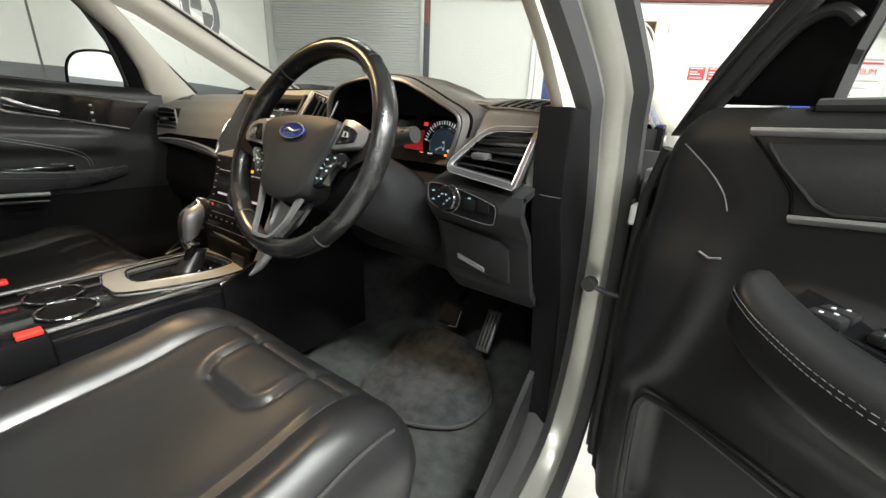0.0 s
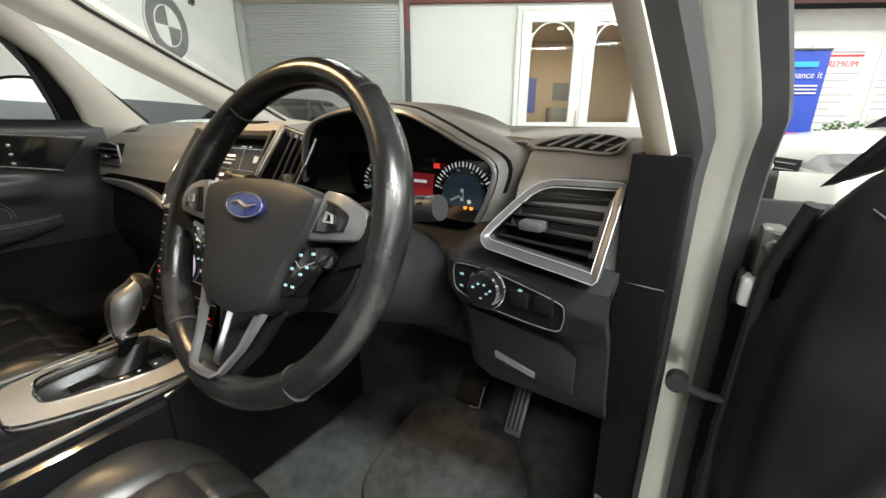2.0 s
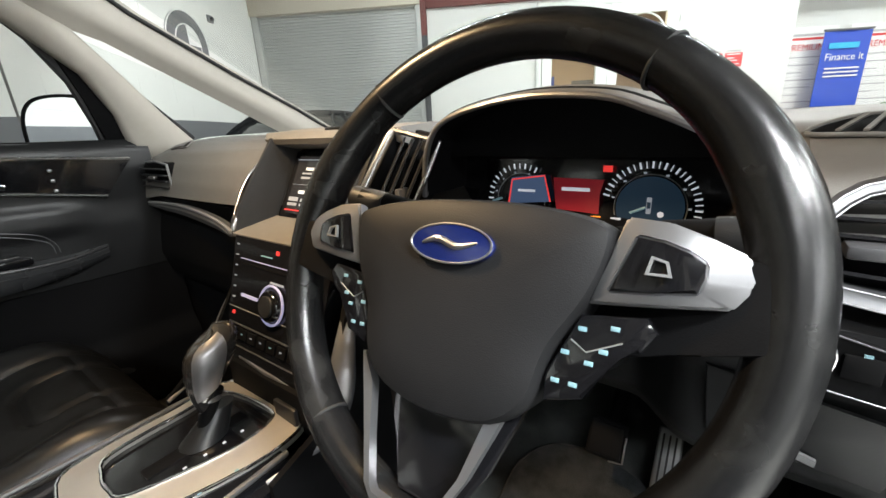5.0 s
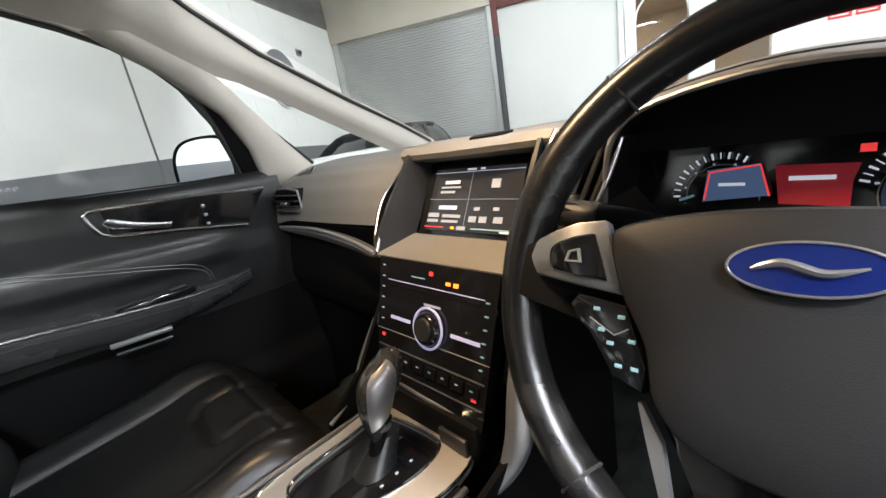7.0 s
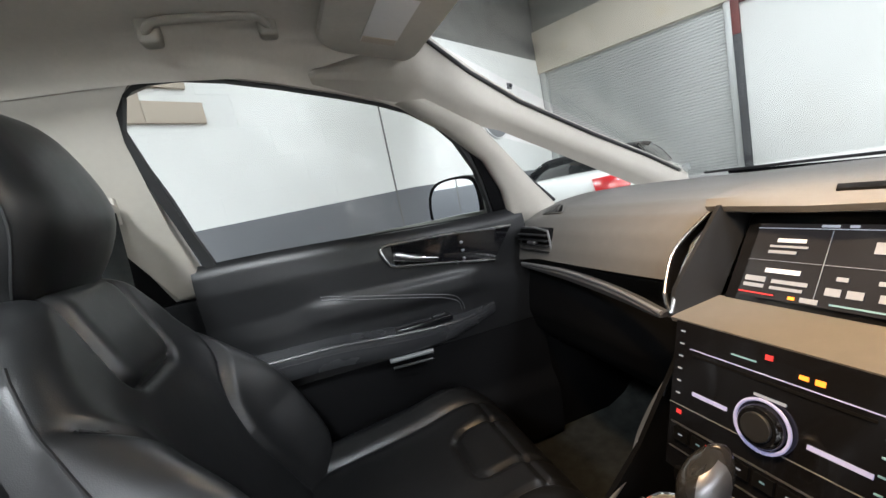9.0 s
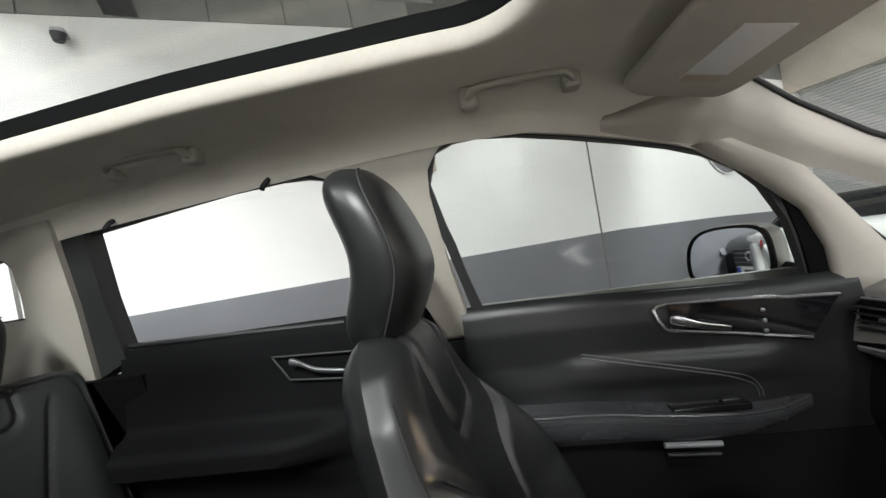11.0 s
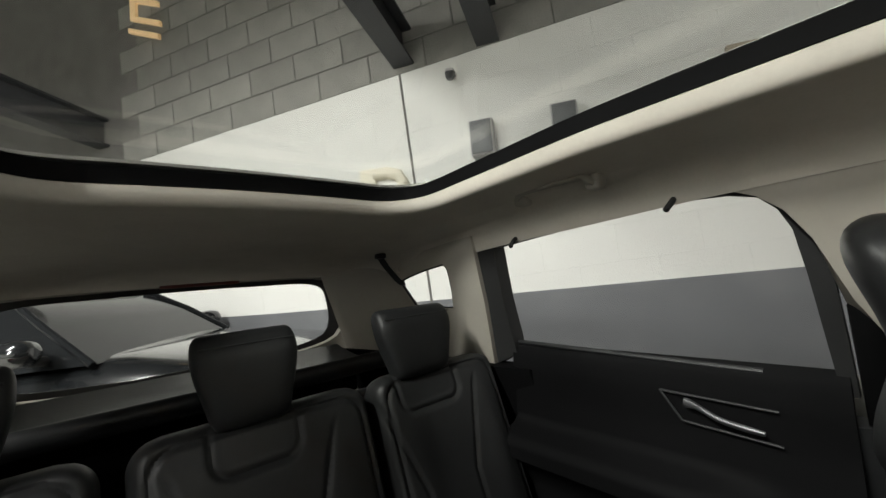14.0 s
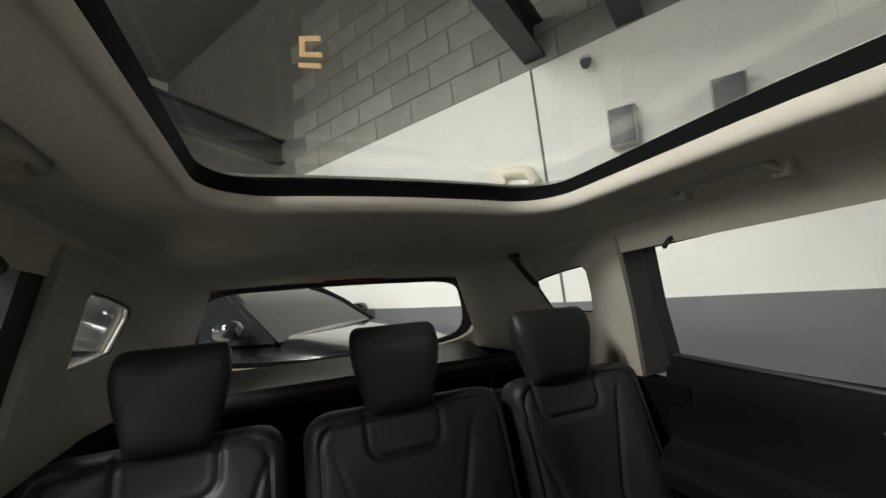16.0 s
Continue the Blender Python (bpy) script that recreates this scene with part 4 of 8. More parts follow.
def aperture_ring(s):
    path = [(p.x, p.y) for p in curve_pts([(y, z, 0) for y, z in APERTURE], 6)]

    def section(dx, dn):
        out = []
        for i, (y, z) in enumerate(path):
            a, b = path[max(0, i - 1)], path[min(len(path) - 1, i + 1)]
            d = V(b[0] - a[0], b[1] - a[1], 0).normalized()
            ny, nz = -d.y, d.x
            lean = max(0.0, z - 1.06) * 0.31
            out.append(V(s * (dx - lean + 0.006 * smooth(1.0, 1.10, z)), y + ny * dn, z + nz * dn))
        return out
    rows = [section(*q) for q in ((0.705, 0.0), (0.725, 0.002), (0.735, 0.022), (0.760, 0.025), (0.769, 0.031), (0.774, 0.040), (0.776, 0.049), (0.70, 0.049))]
    rings = [[r[i] for r in rows] for i in range(len(path))]
    ob = part("body_side", loft(rings), body_paint)
    tagged(ob, "champagne painted door post and sill of the car", "car body", kind="structure")
    inner_rows = [section(*q) for q in ((0.688, -0.004), (0.690, -0.020), (0.708, -0.024), (0.728, -0.016), (0.736, 0.010), (0.730, 0.026), (0.70, 0.006))]
    seal = part("door_seal", loft([[r[i] for r in inner_rows] for i in range(len(path))]), rubber)
    gap_rows = [section(*q) for q in ((0.769, 0.033), (0.790, 0.042), (0.793, 0.054), (0.777, 0.056))]
    gap = part("post_outer_edge", loft([[r[i] for r in gap_rows] for i in range(len(path))]), rubber)
    tagged(gap, "black outer edge of the door post", "car body", kind="structure")
    tagged(seal, "thick black rubber seal round the door opening", "seal", kind="structure")
    return ob


post_body = aperture_ring(1)
# added panel darkens the gap behind the hinges, covering the pale wing
hinge_gap_fill = part("hinge_gap_dark", box((0.785, 0.842, 0.36), (0.875, 0.852, 0.99), 0.003), rubber)
tagged(hinge_gap_fill, "black panel added for the dark gap behind the door hinges", "trim", kind="structure")
wing = part("front_wing", prism([(0.81, y, z) for y, z in ((0.88, 1.02), (0.84, 0.90), (0.87, 0.66), (0.90, 0.35), (1.30, 0.35), (1.30, 0.98))], (0.07, 0, 0), 0.02), body_paint)
tagged(wing, "champagne painted front wing beyond the door post", "car body", kind="structure")
# outer skin of the other side and of the tail, to close the shell
for nm, lo, hi in (("outer_skin_left", (-0.93, -2.3, 0.30), (-0.87, 1.0, 0.98)), ("outer_skin_rear_right", (0.87, -2.3, 0.30), (0.93, -0.55, 0.98))):
    ob = part(nm, box(lo, hi, 0.03, 3), body_paint)
    tagged(ob, "champagne painted body side of the car", "car body", kind="structure")
top_rings = []
for k in range(8):
    f = k / 7
    ring = []
    for p in hole:
        e = to_edge(p)
        x, y = p[0] * 1.12 + (e[0] * 1.05 - p[0] * 1.12) * f, CY + (p[1] - CY) * 1.04 + (CY + (e[1] - CY) * 1.02 - CY - (p[1] - CY) * 1.04) * f
        ring.append((x, y, roof_z(min(abs(p[0]), 0.43) * (1 - f) + min(abs(e[0]), 0.55) * f, min(0.45, max(-2.02, y))) + 0.088 - 0.03 * f * f))
    top_rings.append(ring)
under = [[(x, y, z - 0.006) for x, y, z in ring] for ring in top_rings[::-1]]
roof_skin = part("roof_skin", loft(top_rings + under + [top_rings[0]], caps=False), body_paint)
tagged(roof_skin, "champagne painted roof round the sunroof", "car body", kind="structure")
bonnet = part("bonnet", sheet(lambda u, v: ((2 * u - 1) * (0.86 - 0.1 * v ** 3), 1.30 + 0.95 * v, 1.02 - 0.02 * v - 0.22 * v ** 3 - 0.06 * (2 * u - 1) ** 4), 16, 14, 0.01), body_paint)
tagged(bonnet, "champagne painted bonnet beyond the windscreen", "bonnet", kind="structure")
for s in (-1, 1):
    wiper = thing("wiper", None, "black windscreen wiper resting at the glass foot", "wiper", "wipers")
    part("arm", tube([(s * 0.35 + 0.1, 1.36, 1.030), (s * 0.35 - 0.25, 1.335, 1.042)], 0.005, 8), plastic_dark, wiper)
    part("blade", tube([(s * 0.35 + 0.28, 1.335, 1.046), (s * 0.35 - 0.32, 1.325, 1.050)], 0.004, 8), rubber, wiper)

for s in (-1, 1):
    y0 = 0.62 if s < 0 else 0.84
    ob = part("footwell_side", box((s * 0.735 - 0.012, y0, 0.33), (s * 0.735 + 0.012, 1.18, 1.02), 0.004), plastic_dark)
    tagged(ob, "dark trim closing the footwell side", "trim", kind="structure")
# dark panel added to hide the pale tailgate foot between the seats
boot = part("boot_back_panel", box((-0.62, -1.96, 0.34), (0.62, -1.93, 1.04), 0.01), plastic_dark)
tagged(boot, "dark panel added before the pale foot of the tailgate", "trim", kind="structure")
cowl = part("scuttle", box((-0.74, 1.19, 0.98), (0.74, 1.34, 1.012), 0.006), plastic_dark)
tagged(cowl, "black plastic scuttle under the windscreen", "trim", kind="structure")


# ---- doors of the car ----
FRONT_WIN = [(-0.112, 1.084), (0.25, 1.076), (0.598, 1.061), (0.588, 1.105), (0.556, 1.198), (0.505, 1.277), (0.458, 1.322), (0.400, 1.356), (0.330, 1.382), (0.24, 1.408), (0.123, 1.438), (0.02, 1.461), (-0.06, 1.472), (-0.115, 1.472), (-0.145, 1.464), (-0.168, 1.447), (-0.180, 1.422), (-0.182, 1.395), (-0.166, 1.330), (-0.145, 1.255)]
REAR_WIN = [(-1.064, 1.118), (-0.60, 1.107), (-0.346, 1.099), (-0.352, 1.199), (-0.358, 1.298), (-0.366, 1.379), (-0.380, 1.415), (-0.405, 1.441), (-0.45, 1.453), (-0.513, 1.457), (-0.639, 1.453), (-0.797, 1.440), (-1.030, 1.419), (-1.050, 1.267)]


def door_hole(poly, grow):
    cy = sum(p[0] for p in poly) / len(poly)
    cz = sum(p[1] for p in poly) / len(poly)
    out = []
    for y, z in poly:
        d = V(y - cy, z - cz, 0)
        d = d + d.normalized() * grow
        out.append((cy + d.x, cz + d.y))
    return out


def door_window(door, poly, s, glass, grow):
    big = door_hole(poly, grow)
    part("window_frame", frame_bar([(s * glass_x(z) + s * 0.012, y, z) for y, z in big], [(s * glass_x(z) + s * 0.012, y, z) for y, z in poly], (s * 0.024, 0, 0)), rubber, door, "black window frame and seal")
    pane = part("pane", prism([(s * glass_x(z) + s * 0.04, y, z) for y, z in door_hole(poly, 0.01)], (s * 0.004, 0, 0)), glass, door)
    pane.visible_shadow = False


def door_panel_x(y, z, y_front, arm_from):
    x = piecewise([(0.36, 0.715), (0.50, 0.70), (0.62, 0.695), (0.72, 0.70), (0.90, 0.703), (0.95, 0.708), (1.03, 0.706), (1.075, 0.712), (1.095, 0.722), (1.11, 0.745)], z)
    k = smooth(arm_from, arm_from - 0.22, y)
    x -= 0.085 * k * (smooth(0.775, 0.80, z) * smooth(0.885, 0.845, z)) + 0.03 * k * smooth(0.70, 0.78, z) * smooth(0.80, 0.775, z)
    x -= 0.03 * smooth(0.62, 0.55, z) * smooth(0.36, 0.42, z)
    x -= 0.010 * smooth(0.88, 0.915, z) * smooth(0.965, 0.945, z) * smooth(y_front - 0.12, y_front - 0.2, y) * smooth(0.02, 0.14, y)
    return x


def front_door(s, m=None, label=""):
    door = thing("front_door", m, label, "car door")
    top = lambda y: 1.092 - 0.028 * smooth(-0.12, 0.62, y)

    def f(u, v):
        y = -0.16 + 0.84 * (1 - u if s > 0 else u)
        z = 0.38 + (top(y) + 0.01 - 0.38) * v
        return V(s * door_panel_x(y, z / (top(y) + 0.01) * 1.10, 0.66, -5.0), y, z)
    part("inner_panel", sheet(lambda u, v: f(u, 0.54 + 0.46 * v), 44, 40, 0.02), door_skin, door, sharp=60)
    # near-black foot carries the shade low on this door
    part("lower_panel", sheet(lambda u, v: f(u, 0.538 * v), 44, 34, 0.02), plastic_dark, door, "foot of the door panel, near-black in place of shade", sharp=60)
    out = [(-0.20, 0.36), (0.80, 0.36), (0.84, 0.60), (0.80, 0.98), (0.66, 1.075), (-0.18, 1.09)]
    part("outer_skin", prism([(s * 0.85, y, z) for y, z in out], (s * 0.05, 0, 0), 0.02), body_paint, door)
    part("front_edge", prism([(s * 0.715, 0.655, 0.40), (s * 0.715, 0.655, 1.06), (s * 0.80, 0.75, 1.03), (s * 0.85, 0.78, 0.99), (s * 0.85, 0.80, 0.40)], (0, -0.02, 0)), rubber, door)
    door_window(door, FRONT_WIN, s, clear_glass, 0.022)
    rear_edge = [(-0.126, 1.086), (-0.166, 1.249), (-0.194, 1.398), (-0.170, 1.452), (-0.155, 1.450), (-0.176, 1.395), (-0.147, 1.249), (-0.104, 1.086)]
    part("rear_edge_seal", prism([(s * (glass_x(z) + 0.006), y, z) for y, z in rear_edge], (s * 0.02, 0, 0)), rubber, door)
    # black triangle panel ahead of the window, and the window sill
    sail = [(0.605, 1.058), (0.70, 1.05), (0.66, 1.16), (0.575, 1.28), (0.52, 1.315), (0.53, 1.27), (0.575, 1.165)]
    part("sail_panel", prism([(s * (glass_x(z) + 0.03), y, z) for y, z in sail], (-s * 0.022, 0, 0), 0.004), plastic_dark, door, "black mirror triangle trim")
    part("sill_strip", tube([(s * 0.728, -0.125, 1.094), (s * 0.728, 0.25, 1.08), (s * 0.728, 0.61, 1.062)], 0.005, 8), badge_grey if s < 0 else rubber, door)
    # bright strips round the handle recess
    lines = {"upper_strip": [(0.292, 1.053), (0.445, 1.044), (0.632, 1.028)], "lower_strip": [(0.293, 0.994), (0.429, 0.971), (0.567, 0.945)], "corner_strip": [(0.292, 1.053), (0.272, 1.051), (0.262, 1.043), (0.268, 1.020), (0.280, 1.000), (0.293, 0.994)]}
    if s > 0:
        lines["upper_strip"] = [(-0.10, 1.058), (0.25, 1.05), (0.56, 1.036)]
        lines["lower_strip"] = [(-0.10, 0.955), (0.25, 0.945), (0.46, 0.938)]
        lines["corner_strip"] = [(0.556, 1.03), (0.50, 0.97), (0.43, 0.945)]
    for nm, pts in lines.items():
        part(nm, tube([(s * (door_panel_x(y, z, 0.66, 0.56) - 0.003), y, z) for y, z in pts], 0.0032, 8, flat=1.5), bright_trim, door)
    part("insert", prism([(s * (door_panel_x(y, z, 0.66, 0.56) - 0.001), y, z) for y, z in (lines["upper_strip"] + lines["lower_strip"][::-1])], (s * -0.002, 0, 0)), piano if s < 0 else plastic, door, "glossy black handle insert")
    # pull handle in its cup
    hy, hz = (0.285, 1.02) if s < 0 else (-0.02, 1.0)
    cup = [V(s * 0.695, hy + 0.004, hz + 0.002), V(s * 0.688, hy + 0.03, hz - 0.006), V(s * 0.684, hy + 0.065, hz - 0.018), V(s * 0.686, hy + 0.116, hz - 0.030)]
    handle = part("handle", tube(curve_pts(cup, 5), [0.006, 0.011, 0.0135, 0.014, 0.0135, 0.0125, 0.0115, 0.011, 0.0105, 0.010, 0.010, 0.0095, 0.009, 0.009, 0.0085, 0.008], 12, flat=0.6), bright_trim, door, "satin silver pull handle")
    # lock buttons
    for k in range(3):
        part("button", box((s * 0.70 - 0.004, 0.475 if s < 0 else 0.2, 1.012 - 0.022 * k), (s * 0.70 + 0.003, 0.483 if s < 0 else 0.215, 1.019 - 0.022 * k), 0.002), silver, door)
    # armrest with stitched edge and switch block
    arm = [V(s * 0.625, -0.15, 0.868), V(s * 0.627, 0.0, 0.861), V(s * 0.63, 0.113, 0.855), V(s * 0.632, 0.249, 0.838), V(s * 0.645, 0.38, 0.824), V(s * 0.665, 0.46, 0.820), V(s * 0.688, 0.535, 0.828)]
    line = curve_pts(arm, 6)
    deep = [0.052 - 0.022 * smooth(0.25, 0.54, p.y) for p in line]
    part("armrest", loft([[V(s * 0.722, p.y, p.z + 0.006), p + V(s * 0.020, 0, 0.005), p + V(s * 0.006, 0, 0.003), p + V(0, 0, -0.003), p + V(0, 0, -0.012), p + V(s * 0.004, 0, -d * 0.7), p + V(s * 0.014, 0, -d), V(s * 0.722, p.y, p.z - d - 0.012)] for p, d in zip(line, deep)]), armrest_vinyl, door, "satin black armrest ledge")
    part("seam", tube([p + V(-s * 0.0004, 0, -0.013) for p in line], 0.0009, 6), plastic, door)
    part("edge_bead", tube([p + V(s * 0.004, 0, 0.002) for p in line], 0.0045, 8), armrest_vinyl, door)
    # double stitched line of the padded insert
    for off in (0.0, 0.008):
        pad = curve_pts([(s * 0.69, y, z) for y, z in ((0.096, 0.966 - off), (0.241, 0.932 - off), (0.37, 0.900 - off), (0.425 - off, 0.882 - off), (0.448 - off, 0.858), (0.452 - off, 0.835))], 5)
        part("pad_seam", tube([(s * (door_panel_x(p.y, p.z / (top(p.y) + 0.01) * 1.10, 0.66, -5.0) - 0.0012), p.y, p.z) for p in pad], 0.0012, 6), strip_satin, door)
    block = part("switch_block", box((s * 0.668 - 0.020, 0.25, 0.832), (s * 0.668 + 0.020, 0.40, 0.848), 0.004), piano, door)
    part("window_switch", box((s * 0.668 - 0.010, 0.35, 0.847), (s * 0.668 + 0.008, 0.385, 0.854), 0.003), plastic, block)
    if s > 0:
        for k in range(8):
            part("legend", box((0.64 + 0.012 * (k % 3), 0.17 + 0.02 * k, 0.8755), (0.645 + 0.012 * (k % 3), 0.176 + 0.02 * k, 0.8822)), glow_white, block)
    # pull pocket under the armrest, reflector and lower bin
    part("pull_lip", tube([(s * 0.648, 0.22, 0.778), (s * 0.648, 0.33, 0.772)], 0.006, 8), badge_grey, door)
    part("pull_lip", tube([(s * 0.648, 0.225, 0.758), (s * 0.648, 0.325, 0.752)], 0.004, 8), plastic, door)
    bin_pts = [V(s * 0.655, -0.10, 0.555), V(s * 0.650, 0.20, 0.55), V(s * 0.655, 0.40, 0.535), V(s * 0.685, 0.52, 0.50)]
    part("bin_lip", tube(curve_pts(bin_pts, 5), 0.012, 10), plastic, door)
    return door


def rear_door(s, label):
    door = thing("rear_door", None, label, "car door")

    def f(u, v):
        t = 1 - u if s > 0 else u
        y = -1.07 + 0.74 * t
        z = 0.40 + 0.725 * v
        return V(s * door_panel_x(y, z / 1.125 * 1.10, -0.33, -0.40), y, z)
    # the rear's dimness is put into this near-black panel
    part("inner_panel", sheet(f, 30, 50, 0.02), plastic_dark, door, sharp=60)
    part("outer_skin", box((s * 0.85 - 0.02, -1.15, 0.36), (s * 0.85 + 0.03, -0.25, 1.09), 0.02), body_paint, door)
    door_window(door, REAR_WIN, s, rear_glass, 0.032)
    part("rear_frame", prism([(s * (glass_x(z) - 0.004), y, z) for y, z in ((-1.20, 1.03), (-1.056, 1.09), (-1.046, 1.267), (-1.024, 1.425), (-1.13, 1.430), (-1.165, 1.26))], (s * 0.05, 0, 0)), rubber, door)
    part("sill_strip", tube([(s * 0.722, -1.05, 1.127), (s * 0.722, -0.45, 1.11)], 0.007, 8), plastic, door)
    for nm, pts in {"upper_strip": [(-0.64, 1.052), (-0.43, 1.042)], "lower_strip": [(-0.60, 0.992), (-0.43, 0.978)], "corner_strip": [(-0.64, 1.052), (-0.60, 0.992)]}.items():
        part(nm, tube([(s * 0.699, y, z) for y, z in pts], 0.003, 8), plastic, door)
    cup = [V(s * 0.692, -0.588, 1.035), V(s * 0.69, -0.565, 1.03), V(s * 0.684, -0.52, 1.012), V(s * 0.684, -0.452, 1.002)]
    part("handle", tube(curve_pts(cup, 5), [0.013, 0.0135, 0.0135, 0.012, 0.010, 0.009, 0.008, 0.008, 0.008, 0.008, 0.008, 0.008, 0.008, 0.008, 0.007, 0.006], 10, flat=0.7), silver, door, "satin silver pull handle")
    for y, z in ((-0.93, 1.435), (-0.53, 1.462)):
        hook = part("blind_hook", tube([(s * 0.605, y, z), (s * 0.595, y, z - 0.006), (s * 0.592, y - 0.008, z - 0.016), (s * 0.598, y - 0.014, z - 0.02)], 0.006, 8), rubber, door, "small black blind hook")
    return door


DOOR_OPEN = pose(0.796, 0.846, 0, 0, 0, 60) @ pose(-0.796, -0.846, 0)
mesh_cloth = material("speaker_mesh", (0.022, 0.022, 0.023), 0.6, grain=1.0, grain_scale=1500, vary=0.25)


def driver_door():
    """The open door: panel reaching forward to the hinges, mesh insert, padded armrest, deep pocket."""
    door = thing("front_door", DOOR_OPEN, "driver door standing wide open, black trim panel", "car door")
    top = lambda y: 1.056 - 0.12 * smooth(0.70, 0.83, y)

    def px(y, z):
        x = piecewise([(0.36, 0.715), (0.50, 0.70), (0.62, 0.695), (0.72, 0.70), (0.95, 0.704), (1.02, 0.706), (1.05, 0.716), (1.06, 0.728)], z + 0.12 * smooth(0.70, 0.83, y))
        k = smooth(0.60, 0.50, y)
        x -= 0.055 * k * smooth(0.70, 0.80, z) * smooth(0.885, 0.845, z)
        # raised fold from the armrest down to the front edge, hollow below it
        fold = piecewise([(0.58, 0.765), (0.634, 0.728), (0.709, 0.679), (0.795, 0.653), (0.872, 0.64), (0.95, 0.63)], z)
        x -= (0.010 * bump(y, fold, 0.016) + 0.012 * smooth(fold - 0.02, fold + 0.04, y)) * smooth(0.60, 0.68, z) * smooth(0.93, 0.84, z)
        pocket = smooth(0.705, 0.685, y) * smooth(0.40, 0.43, z) * smooth(0.66, 0.63, z)
        x += 0.035 * pocket
        x -= 0.02 * smooth(0.38, 0.30, y) * smooth(0.40, 0.43, z) * smooth(0.62, 0.57, z)
        x += 0.05 * smooth(0.735, 0.80, y)
        x += 0.004 * bump(math.hypot((y - 0.80) / 0.16, (z - 0.90) / 0.125), 1.0, 0.03) * smooth(0.92, 0.94, z)
        return x

    def f(u, v):
        y = 0.80 - 0.96 * u
        z = 0.37 + (top(y) - 0.37) * v
        return V(px(y, z), y, z)
    part("inner_panel", sheet(f, 90, 90, 0.02), plastic, door, sharp=70)
    part("outer_skin", prism([(0.86, y, z) for y, z in ((-0.20, 0.36), (0.80, 0.36), (0.83, 0.60), (0.81, 0.94), (0.70, 1.04), (-0.18, 1.06))], (0.05, 0, 0), 0.02), body_paint, door)
    part("front_edge", prism([(x, y, 0.38) for x, y in ((0.755, 0.802), (0.765, 0.815), (0.86, 0.83), (0.86, 0.80), (0.74, 0.78))], (0, 0.0, 0.56)), plastic_dark, door, "black door front edge")
    part("edge_seal", tube([(0.752, 0.805, 0.40), (0.75, 0.807, 0.70), (0.75, 0.80, 0.92), (0.745, 0.775, 1.0)], 0.009, 8), rubber, door)
    door_window(door, FRONT_WIN, 1, clear_glass, 0.022)
    part("sail_panel", prism([(glass_x(z) + 0.012, y, z) for y, z in ((0.600, 1.058), (0.705, 1.060), (0.652, 1.118), (0.585, 1.185), (0.53, 1.245), (0.572, 1.165))], (0.02, 0, 0), 0.004), plastic_dark, door, "black mirror triangle trim")
    part("sail_ridge", tube(curve_pts([(glass_x(z) + 0.006, y, z) for y, z in ((0.690, 1.072), (0.655, 1.112), (0.628, 1.136), (0.602, 1.142), (0.586, 1.13))], 5), 0.006, 8), plastic, door)
    part("window_frame_front", prism([(glass_x(z) + 0.004, y, z) for y, z in ((0.735, 1.04), (0.775, 1.018), (0.712, 1.100), (0.653, 1.165), (0.585, 1.235), (0.52, 1.29), (0.45, 1.335), (0.45, 1.318), (0.515, 1.262), (0.58, 1.20), (0.645, 1.135))], (0.03, 0, 0), 0.004), rubber, door, "black front window frame")
    part("frame_lip", tube([(glass_x(z) + 0.002, y, z) for y, z in ((0.75, 1.042), (0.712, 1.088), (0.648, 1.152), (0.58, 1.22))], 0.0025, 6), plastic, door)
    part("sill_strip", tube([(0.722, -0.125, 1.062), (0.722, 0.25, 1.060), (0.722, 0.60, 1.058)], 0.007, 8), rubber, door)
    strips = {"upper_strip": [(0.647, 1.030), (0.535, 1.033), (0.40, 1.040), (0.252, 1.048)], "lower_strip": [(0.585, 0.945), (0.512, 0.955), (0.40, 0.972), (0.30, 0.985)], "corner_strip": [(0.252, 1.048), (0.27, 1.02), (0.30, 0.985)]}
    for nm, pts in strips.items():
        part(nm, tube([(px(y, z) - 0.003, y, z) for y, z in pts], 0.0034, 8, flat=1.7), satin_light, door)
    part("insert_seam", tube(curve_pts([(px(y, z) - 0.001, y, z) for y, z in ((0.642, 1.024), (0.601, 0.983), (0.590, 0.967), (0.586, 0.950))], 4), 0.0016, 6), plastic_dark, door)
    mesh = [(0.624, 1.018), (0.608, 0.999), (0.568, 0.963), (0.550, 0.957), (0.514, 0.962), (0.42, 0.974), (0.40, 1.030), (0.535, 1.024)]
    part("speaker_mesh", prism([(px(y, z) + 0.002, y, z) for y, z in mesh], (-0.004, 0, 0), 0.001), mesh_cloth, door, "fine black mesh insert")
    part("mesh_rim", tube([(px(y, z) - 0.003, y, z) for y, z in mesh[:6]], 0.0022, 6), plastic, door)
    part("front_seam", tube(curve_pts([(px(y, z) - 0.003, y, z) for y, z in ((0.723, 1.010), (0.684, 0.983), (0.660, 0.959), (0.649, 0.938))], 4), 0.0009, 6), badge_grey, door)
    part("tweeter_nick", tube([(px(y, z) - 0.001, y, z) for y, z in ((0.664, 0.883), (0.650, 0.879), (0.636, 0.883))], 0.0016, 6), badge_grey, door)
    hd = [V(0.693, 0.273, 1.008), V(0.69, 0.305, 1.022), V(0.682, 0.345, 1.012), V(0.682, 0.40, 0.998)]
    part("handle", tube(curve_pts(hd, 5), 0.011, 10, flat=0.7), silver, door, "satin silver pull handle")
